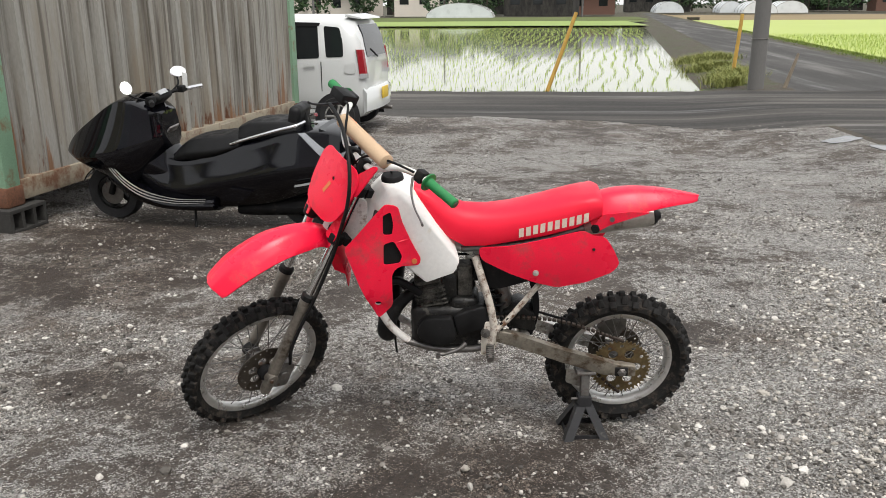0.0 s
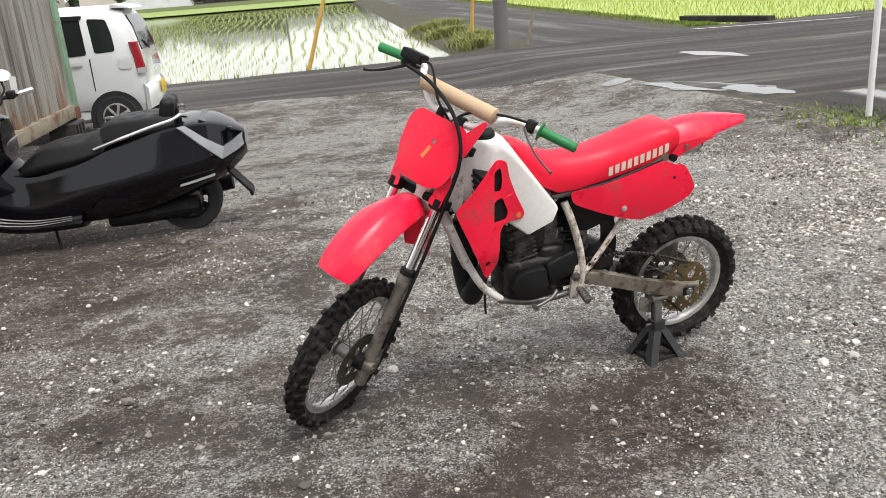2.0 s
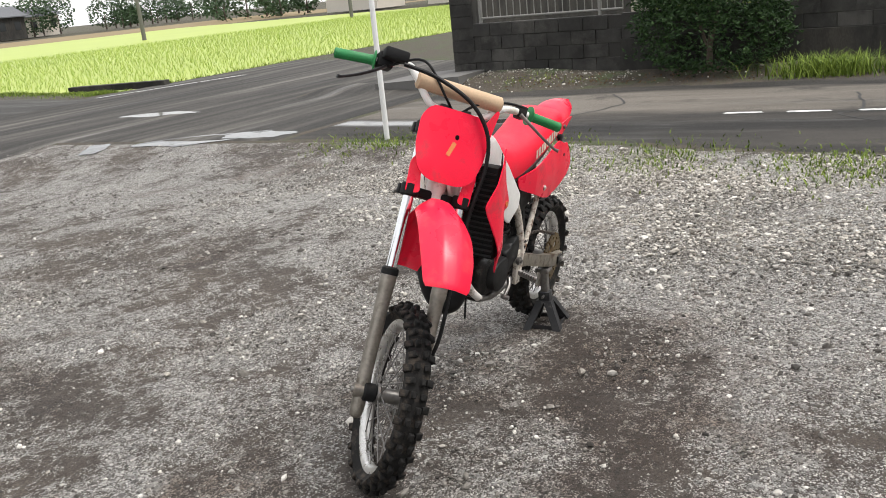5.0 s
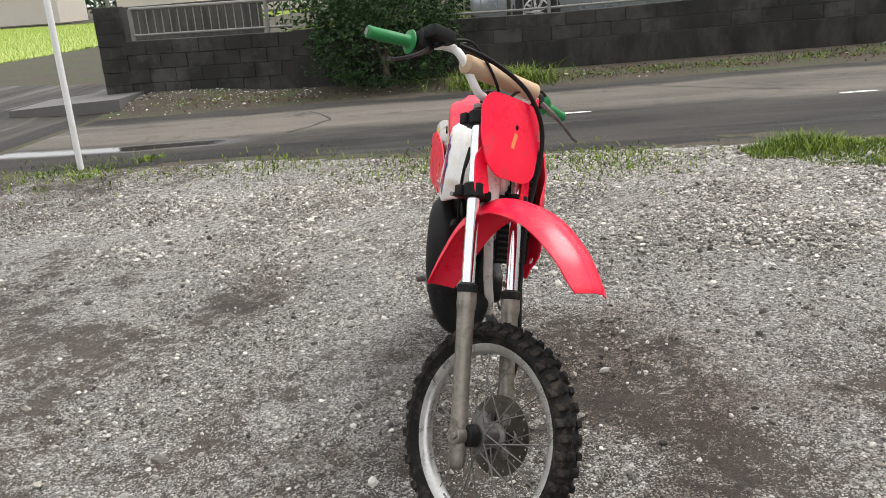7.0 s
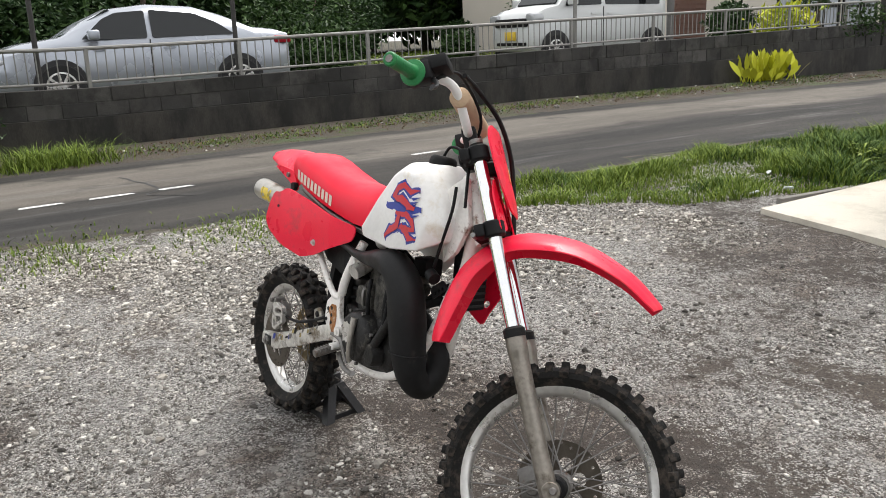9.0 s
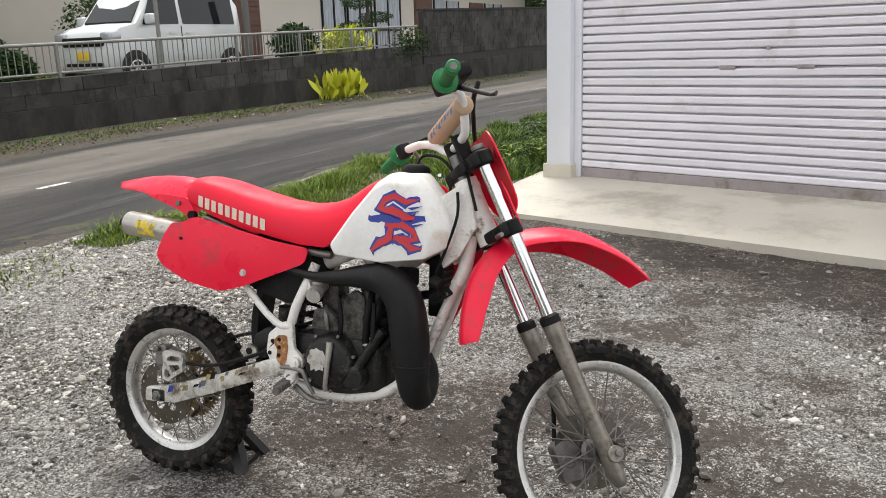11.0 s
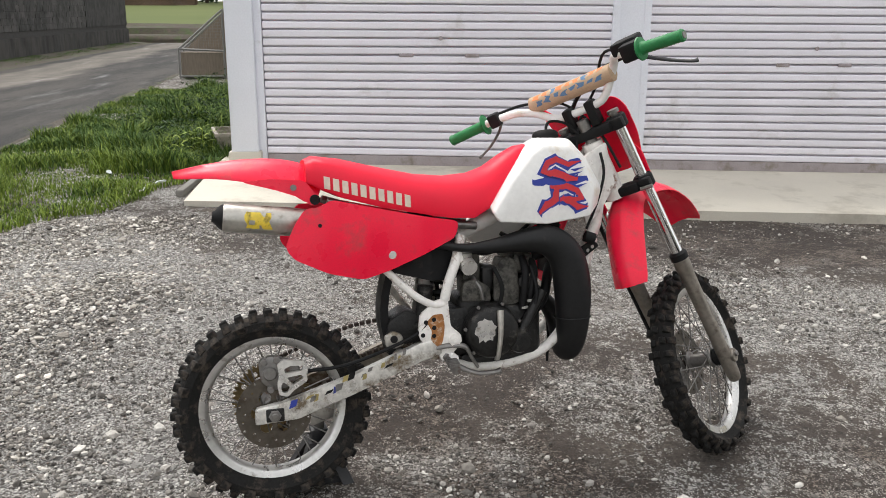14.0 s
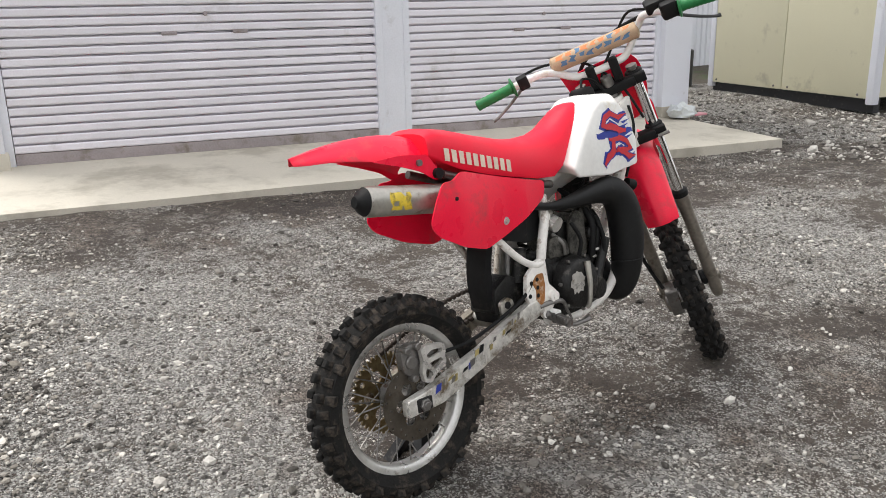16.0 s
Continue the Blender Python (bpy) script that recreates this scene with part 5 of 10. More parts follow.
# Steering head and bars.
part("steering_stem", rod((-0.032, 0, 0.25), (-0.032, 0, 0.50), 0.017, 16), M_STEEL, bike, "", FORK)
bar_pts = [(-0.105, 0.375, 0.600), (-0.084, 0.25, 0.602), (-0.050, 0.170, 0.592), (-0.024, 0.128, 0.566), (-0.018, 0.090, 0.536), (-0.018, 0.050, 0.524), (-0.018, -0.050, 0.524), (-0.014, -0.090, 0.540), (-0.014, -0.143, 0.602), (-0.040, -0.170, 0.628), (-0.082, -0.24, 0.624), (-0.105, -0.375, 0.614)]
part("handlebar", tube(bar_pts, 0.0112, 14, 5), M_WHITE, bike, "scuffed white steel handlebar", FORK)
part("crossbar", rod((-0.012, 0.140, 0.592), (-0.012, -0.140, 0.592), 0.007, 10), M_STEEL, bike, "", FORK)
PADX, PADZ = -0.010, 0.588
pad = tube([(PADX, 0.138, PADZ), (PADX, 0.132, PADZ), (PADX, -0.132, PADZ), (PADX, -0.138, PADZ)], [0.016, 0.0250, 0.0250, 0.016], 20, smooth=False)
bar_pad = part("bar_pad", pad, M_PAD, bike, "worn tan foam crossbar pad with faded orange print", FORK)
rnd = random.Random(3)
for i in range(17):
    up = i < 9
    y0 = -0.118 + i * 0.026 if up else -0.112 + (i - 9) * 0.028
    a0 = radians(rnd.uniform(98, 112)) if up else radians(rnd.uniform(146, 160))
    ring = [(y0, a0), (y0 + rnd.uniform(0.016, 0.027), a0 + rnd.uniform(-0.25, 0.2)), (y0 + rnd.uniform(0.018, 0.030), a0 + rnd.uniform(0.3, 0.65)), (y0 + 0.006, a0 + rnd.uniform(0.35, 0.7))]
    b = bmesh.new()
    out = [b.verts.new((PADX + 0.0255 * math.cos(a), y, PADZ + 0.0255 * math.sin(a))) for y, a in ring]
    mid = b.verts.new((PADX + 0.0259 * math.cos(a0 + 0.25), y0 + 0.013, PADZ + 0.0259 * math.sin(a0 + 0.25)))
    for j in range(4):
        b.faces.new((out[j], out[(j + 1) % 4], mid))
    part("print", b, M_ORANGE if up and i % 4 != 2 else M_PADBLUE, bar_pad, "faded print on the pad")
for s in (1, -1):
    d = (Vector(bar_pts[0]) - Vector(bar_pts[1])).normalized() if s > 0 else (Vector(bar_pts[-1]) - Vector(bar_pts[-2])).normalized()
    e = Vector(bar_pts[0] if s > 0 else bar_pts[-1])
    prof = [(0.0, 0.0135), (0.004, 0.0165), (0.012, 0.0155)]
    for i in range(9):
        prof += [(0.014 + i * 0.011, 0.0148), (0.019 + i * 0.011, 0.0160)]
    prof += [(0.112, 0.016), (0.116, 0.0185), (0.119, 0.030), (0.123, 0.031), (0.126, 0.017)]
    b = tube([e - d * (t - 0.004) for t, _ in prof], [r for _, r in prof], 18, smooth=False)
    part("grip", b, M_GREEN, bike, "green ribbed rubber grip", FORK)
    part("bar_end", rod(e + d * 0.003, e + d * 0.006, 0.0085, 12), M_STEEL, bike, "", FORK)
    q = e - d * 0.150
    b = move(box(-0.018, 0.020, -0.016, 0.016, -0.020, 0.020, 0.006), Matrix.Translation(q) @ Vector((0, s, 0)).rotation_difference(d).to_matrix().to_4x4())
    if s < 0:
        join(b, move(box(-0.03, 0.03, -0.024, 0.024, -0.022, 0.026, 0.008), Matrix.Translation(e - d * 0.146 + Vector((0.006, 0, 0.0)))))
        join(b, move(box(-0.018, 0.045, -0.05, 0.025, -0.012, 0.022, 0.007), Matrix.Translation(q + Vector((0.030, 0.03, 0.012)))))
    part("lever_mount", b, M_BLACK, bike, "black lever bracket" if s > 0 else "black throttle housing and brake master cylinder", FORK)
    lv = [q + Vector((0.026, -0.006 * s, -0.012)), q + Vector((0.044, 0.030 * s, -0.040)), q + Vector((0.050, 0.075 * s, -0.068)), q + Vector((0.046, 0.120 * s, -0.088)), q + Vector((0.050, 0.136 * s, -0.092))]
    part("lever", tube(lv, [0.007, 0.006, 0.0052, 0.005, 0.0068], 10, 5, flat=0.6), M_STEEL if s > 0 else M_STAND, bike, "bare metal clutch lever" if s > 0 else "worn black brake lever", FORK)
for s in (1, -1):
    b = box(-0.036, 0.000, 0.036 * s - 0.014, 0.036 * s + 0.014, 0.47, 0.542, 0.006)
    part("bar_mount", b, M_BLACK, bike, "", FORK)
# Cables.
part("brake_hose", tube([(0.02, -0.19, 0.612), (0.036, -0.09, 0.600), (0.056, 0.02, 0.556), (0.058, 0.090, 0.485), (0.045, 0.116, 0.40), (0.026, 0.114, 0.30), (0.010, 0.112, 0.22), (0.002, 0.112, 0.05), (0.004, 0.112, -0.16), (-0.05, 0.085, -0.28)], 0.0062, 8, 6), M_BLACK, bike, "black brake hose looping in front of the plate", FORK)
part("throttle_cable", tube([(-0.04, -0.22, 0.61), (0.0, -0.13, 0.645), (0.02, -0.05, 0.56), (-0.02, 0.01, 0.50), (-0.08, 0.05, 0.40)], 0.004, 8, 6), M_BLACK, bike, "", FORK)
part("clutch_cable", tube([(-0.045, 0.225, 0.612), (-0.01, 0.15, 0.60), (0.0, 0.05, 0.56), (-0.03, -0.03, 0.46), (-0.06, -0.06, 0.34)], 0.004, 8, 6), M_BLACK, bike, "", FORK)


# Number plate, in fork axes.
def plate_at(y, z, side):
    c = 0.022 + 0.034 * (1 - (y / 0.15) ** 2 * 0.8) - 0.10 * (z - 0.30) * 0.25
    return (c - side * 0.004 - 0.02 * max(0, 0.33 - z) / 0.1, y, z)


pl_out = corner_cut([(-0.088, 0.330), (-0.108, 0.40), (-0.109, 0.485), (-0.084, 0.522), (0.084, 0.522), (0.109, 0.485), (0.108, 0.40), (0.088, 0.330), (0.050, 0.304), (-0.050, 0.304)], 0.020)
hole = [(0.008 + 0.007 * math.cos(t * math.pi / 5), 0.445 + 0.008 * math.sin(t * math.pi / 5)) for t in range(10)]
part("number_plate", panel(pl_out, [hole], plate_at, 0.004), M_RED, bike, "plain red plastic front number plate with a hole", FORK)
for s in (1, -1):
    tab = corner_cut([(0.058, 0.262), (0.100, 0.255), (0.104, 0.35), (0.080, 0.39)], 0.012)
    part("plate_tab", panel([(s * a, c) for a, c in tab], [], lambda y, z, d: (0.026 - d * 0.004 - 0.25 * (abs(y) - 0.08), y, z), 0.004), M_RED, bike, "red plastic plate mount", FORK)
wing = corner_cut([(0.090, 0.43), (0.110, 0.44), (0.132, 0.560), (0.122, 0.565), (0.088, 0.510)], 0.008)
part("plate_wing", panel(wing, [], lambda y, z, d: (0.036 - d * 0.005 - 0.55 * (y - 0.09), y, z), 0.005), M_RED, bike, "upswept red plate corner", FORK)
part("plate_mark", panel([(-0.016, 0.388), (-0.004, 0.384), (0.010, 0.426), (-0.002, 0.430)], [], lambda y, z, d: tuple(Vector(plate_at(y, z, 0)) + Vector((0.0015 - d * 0.001, 0, 0))), 0.001), M_ORANGE, bike, "small faded orange mark", FORK)

# Front mudguard, in fork axes.
def fender_rings(path, flip=0.0):
    """Arched cross sections along (x, z, half width, drop of the sides)."""
    line = smooth_line([(x, z, w) for x, z, w, d in path], 5)
    drops = [v.x for v in smooth_line([(d, 0, 0) for *_, d in path], 5)]
    outer = []
    for i, p in enumerate(line):
        t = (line[min(i + 1, len(line) - 1)] - line[max(i - 1, 0)])
        t = Vector((t.x, 0, t.y)).normalized()
        nrm = Vector((-t.z, 0, t.x))
        if nrm.z < 0:
            nrm = -nrm
        ring = []
        for j in range(13):
            u = -1 + j / 6
            crown = 0.008 * math.cos(u * math.pi / 2) if abs(u) > 0.36 else 0.012
            ring.append(Vector((p.x, u * p.z, p.y)) + nrm * (crown - drops[i] * abs(u) ** 2.6))
        outer.append((ring, nrm))
    full = []
    for ring, nrm in outer:
        full.append([tuple(q) for q in ring] + [tuple(q - nrm * 0.0035) for q in ring[::-1]])
    return loft(full)


ff = [(-0.199, 0.044, 0.050, 0.014), (-0.190, 0.070, 0.053, 0.022), (-0.152, 0.135, 0.057, 0.032), (-0.09, 0.205, 0.060, 0.034), (0.0, 0.243, 0.056, 0.030), (0.09, 0.237, 0.070, 0.034), (0.19, 0.190, 0.078, 0.030), (0.275, 0.105, 0.076, 0.022), (0.318, 0.030, 0.066, 0.014), (0.326, 0.008, 0.058, 0.010)]
part("front_mudguard", fender_rings(ff), M_RED, bike, "glossy red plastic front mudguard", FORK)

# Rear mudguard and seat, in bike axes.
rf = [(0.16, 0.858, 0.085, 0.060), (0.09, 0.890, 0.086, 0.064), (0.02, 0.901, 0.080, 0.054), (-0.06, 0.900, 0.066, 0.038), (-0.13, 0.892, 0.048, 0.022), (-0.19, 0.881, 0.026, 0.010), (-0.214, 0.876, 0.010, 0.003)]
part("rear_mudguard", fender_rings(rf), M_RED, bike, "upswept red rear mudguard")
for s in (1, -1):
    tail = corner_cut([(0.145, 0.800), (0.105, 0.855), (0.02, 0.862), (-0.05, 0.856), (0.03, 0.834), (0.085, 0.815), (0.125, 0.788)], 0.012)
    part("mudguard_side", panel(tail, [], lambda x, z, d: (x, s * (0.088 - 0.10 * max(0, 0.05 - x) - d * 0.004), z), 0.004), M_RED, bike)
    part("mudguard_bolt", rod((0.076, 0.085 * s, 0.838), (0.076, 0.095 * s, 0.838), 0.008, 10), M_STEEL, bike, "dark bolt head")
    part("mudguard_bolt", rod((0.128, 0.085 * s, 0.806), (0.128, 0.100 * s, 0.806), 0.013, 12), M_BLACK, bike, "black rubber-washered bolt")

seat_secs = [(0.108, 0.850, 0.905, 0.078, 0.090), (0.13, 0.838, 0.915, 0.088, 0.094), (0.20, 0.806, 0.905, 0.082, 0.096), (0.30, 0.778, 0.880, 0.072, 0.094), (0.40, 0.757, 0.858, 0.064, 0.090), (0.48, 0.742, 0.850, 0.058, 0.085), (0.55, 0.738, 0.855, 0.052, 0.080), (0.60, 0.765, 0.872, 0.047, 0.074), (0.65, 0.815, 0.905, 0.042, 0.064), (0.69, 0.870, 0.926, 0.036, 0.050), (0.715, 0.905, 0.930, 0.028, 0.036)]
rings = []
for x, zl, zt, wt, wb in seat_secs:
    h = zt - zl
    half = [(wb * 0.96, zl), (wb, zl + h * 0.10), (wb * 0.985, zl + h * 0.45), ((wt * 0.55 + wb * 0.45), zl + h * 0.78), (wt * 0.82, zl + h * 0.94), (wt * 0.48, zl + h), (0, zl + h * 1.02)]
    rings.append([(x, y, z) for y, z in half] + [(x, -y, z) for y, z in half[-2::-1]])
b = loft(rings)
bmesh.ops.subdivide_edges(b, edges=[e for e in b.edges if abs(e.verts[0].co.x - e.verts[1].co.x) > 0.03], cuts=1, smooth=1.0)
part("seat", b, M_SEAT, bike, "long red vinyl seat", angle=60)


def seat_side(x, z):
    """Half width of the seat at a height on its flank."""
    for p, q in zip(seat_secs, seat_secs[1:]):
        if p[0] <= x <= q[0]:
            t = (x - p[0]) / (q[0] - p[0])
            zl, zt, wt, wb = (p[k] + (q[k] - p[k]) * t for k in (1, 2, 3, 4))
            h = (z - zl) / (zt - zl)
            knots = [(0.0, wb * 0.96), (0.10, wb), (0.45, wb * 0.985), (0.78, wt * 0.55 + wb * 0.45), (0.94, wt * 0.82), (1.0, wt * 0.48)]
            for (h0, y0), (h1, y1) in zip(knots, knots[1:]):
                if h <= h1:
                    return y0 + (y1 - y0) * max(0, (h - h0) / (h1 - h0))
            return wt * 0.4
    return 0.09


# The maker's lettering on the seat becomes plain upright bars.
for s in (1, -1):
    for i in range(10):
        x0, ww, hh = 0.152 + i * 0.0229, 0.0155, 0.031
        b = bmesh.new()
        grid = [[b.verts.new((x, s * (seat_side(x, z) + 0.0022), z)) for z in [0.849 - 0.262 * (x - 0.15) + w * hh for w in (-0.5, -0.2, 0.2, 0.5)]] for x in [x0 + u * ww / 3 for u in range(4)]]
        for p, q in zip(grid, grid[1:]):
            for k in range(3):
                b.faces.new((p[k], q[k], q[k + 1], p[k + 1]))
        part("seat_mark", b, M_LETTER, bike, "cream bar standing for faded lettering")


# Side panels.
sp_out = [(0.164, 0.806), (0.300, 0.774), (0.420, 0.748), (0.505, 0.733), (0.494, 0.690), (0.400, 0.652), (0.315, 0.618), (0.240, 0.598), (0.150, 0.622), (0.064, 0.664), (0.044, 0.694), (0.070, 0.748), (0.098, 0.788), (0.128, 0.786)]
for s in (1, -1):
    def side_at(x, z, d, s=s):
        bow = 0.018 * (1 - ((x - 0.27) / 0.26) ** 2) * (1 - ((z - 0.705) / 0.13) ** 2)
        y = 0.098 + bow + 0.015 * max(0, 0.2 - x) / 0.15 - 0.02 * max(0, x - 0.40) / 0.1
        if s < 0:
            y += 0.030 * sstep(0.34, 0.12, x)
        return (x, s * (y - d * 0.004), z)
    part("side_panel", panel(corner_cut(sp_out, 0.016), [], side_at, 0.004), M_RED, bike, "scuffed red side panel" if s < 0 else "red side panel with a notch")
    y = side_at(0.316, 0.657, 0)[1]
    part("panel_bolt", join(move(lathe([(0.002, 0), (0.0105, 0.0), (0.0105, 0.003), (0.002, 0.004)], 18), Matrix.Translation((0.316, y - 0.001, 0.657))), move(lathe([(0.001, 0), (0.006, 0.0), (0.006, 0.007), (0.001, 0.008)], 8), Matrix.Translation((0.316, y - 0.001 if s > 0 else y - 0.007, 0.657)))), M_CALIPER, bike, "hex bolt with a bright washer")
    part("panel_bolt", rod((0.132, side_at(0.132, 0.744, 0)[1] - s * 0.004, 0.744), (0.132, side_at(0.132, 0.744, 0)[1] + s * 0.0025, 0.744), 0.005, 8), M_BLACK, bike)

# Tank: flat flanks that lean in a little, a slanting front facet, a deeper lobe on the left.
def tank_flank(z):
    return 0.121 - 0.10 * (z - 0.715)


tank_right = [(0.605, 0.723), (0.588, 0.750), (0.650, 0.835), (0.709, 0.903), (0.745, 0.922), (0.815, 0.916), (0.846, 0.878), (0.876, 0.800), (0.866, 0.728), (0.740, 0.712)]
tank_mid = [(0.615, 0.735), (0.592, 0.765), (0.648, 0.845), (0.705, 0.918), (0.745, 0.944), (0.825, 0.942), (0.874, 0.890), (0.922, 0.805), (0.908, 0.755), (0.740, 0.728)]
tank_left = [(0.582, 0.656), (0.562, 0.700), (0.650, 0.812), (0.728, 0.900), (0.758, 0.926), (0.785, 0.922), (0.800, 0.870), (0.795, 0.780), (0.750, 0.690), (0.678, 0.622)]
rings = [[(x, -tank_flank(z), z) for x, z in tank_right], [(x, -0.070, z) for x, z in tank_mid], [(x, 0.0, z + 0.004) for x, z in tank_mid], [(x * 0.4 + u * 0.6, 0.070, z * 0.4 + w * 0.6 + (0.008 if w > 0.88 else 0)) for (x, z), (u, w) in zip(tank_mid, tank_left)], [(x, tank_flank(z) - 0.006, z) for x, z in tank_left]]
b = loft(rings)
bmesh.ops.recalc_face_normals(b, faces=b.faces)
bmesh.ops.bevel(b, geom=[e for e in b.edges if e.is_manifold and e.calc_face_angle(0) > 0.30], offset=0.009, segments=3, profile=0.5, affect="EDGES", clamp_overlap=True)
tank = part("fuel_tank", b, M_WHITE, bike, "white plastic fuel tank with a red and blue graphic", angle=35)
for s in (1, -1):
    gus = corner_cut([(0.868, 0.880), (0.905, 0.905), (0.948, 0.930), (0.975, 0.812), (0.930, 0.735), (0.885, 0.700), (0.872, 0.760)], 0.008)
    part("frame_gusset", plate(gus, 0.030 * s, 0.046 * s, 0.004), M_FRAME, bike, "white painted steering head gusset")
part("choke_cable", tube([(0.925, -0.055, 0.900), (0.930, -0.066, 0.84), (0.905, -0.070, 0.76), (0.875, -0.066, 0.69)], 0.0042, 8, 5), M_BLACK, bike, "black cable running down the frame")
part("tank_cap", move(lathe([(0.01, 0.0), (0.036, 0.0), (0.038, 0.006), (0.036, 0.02), (0.030, 0.026), (0.008, 0.028)], 14), Matrix.Translation((0.785, 0, 0.938)) @ Matrix.Rotation(radians(80), 4, "X") @ Matrix.Rotation(0, 4, "Z")), M_BLACK, bike, "black knurled tank cap")
part("vent_hose", tube([(0.785, 0, 0.960), (0.80, 0.01, 0.99), (0.85, 0.01, 0.985), (0.89, 0.0, 0.95)], 0.004, 8), M_BLACK, bike)

# Radiator shrouds.
sh_out = corner_cut([(0.800, 0.914), (0.760, 0.900), (0.748, 0.843), (0.721, 0.773), (0.691, 0.712), (0.698, 0.690), (0.767, 0.690), (0.786, 0.668), (0.788, 0.545), (0.835, 0.506), (0.888, 0.631), (0.930, 0.738), (0.936, 0.760), (0.882, 0.824), (0.836, 0.877)], 0.014)
w1 = corner_cut([(0.808, 0.876), (0.783, 0.885), (0.776, 0.840), (0.782, 0.806), (0.809, 0.810)], 0.008)
w2 = corner_cut([(0.809, 0.778), (0.777, 0.784), (0.752, 0.728), (0.760, 0.702), (0.811, 0.706)], 0.009)
h3 = [(0.834 + 0.010 * math.cos(t * math.pi / 5), 0.568 + 0.010 * math.sin(t * math.pi / 5)) for t in range(10)]
for s in (1, -1):
    def shroud_at(x, z, d, s=s):
        y = 0.124 + 0.05 * sstep(0.72, 0.86, x) * (0.75 + 0.25 * sstep(0.9, 0.6, z)) - 0.018 * sstep(0.88, 0.94, x) - 0.02 * sstep(0.60, 0.53, z)
        return (x, s * (y - d * 0.0045), z)
    if s > 0:
        part("radiator_shroud", panel(sh_out, [w1, w2, h3], shroud_at, 0.005), M_RED, bike, "red radiator shroud with two vents")
        # added black sheet gives the hollow behind the vents its shade
        shade_out = corner_cut([(0.822, 0.884), (0.770, 0.892), (0.752, 0.800), (0.726, 0.703), (0.790, 0.690), (0.822, 0.700)], 0.01)
        part("shroud_liner", panel(shade_out, [], lambda x, z, d: tuple(Vector(shroud_at(x, z, 0)) - Vector((0, 0.010 + d * 0.004, 0))), 0.004), M_BLACK, bike, "added black sheet standing in for the shaded hollow behind the vents")
        part("shroud_bolt", rod((0.713, 0.116, 0.706), (0.713, 0.1275, 0.706), 0.009, 12), M_ORANGE, bike)
        b = box(0.805, 0.845, 0.050, 0.142, 0.555, 0.86, 0.006)
        part("radiator", b, M_BLACK, bike, "black radiator behind the shroud")
        fin = mesh_from("radiator_fin", box(0.8452, 0.849, 0.055, 0.137, 0, 0.006, 0, 1), M_STAND, False)
        rad = bpy.data.objects["radiator"]
        for i in range(16):
            share("radiator_fin", fin, rad, Matrix.Translation((0, 0, 0.565 + i * 0.018)))
    else:
        part("tank_bracket", rod((0.868, -0.07, 0.672), (0.895, -0.075, 0.662), 0.016, 12), M_BLACK, bike)

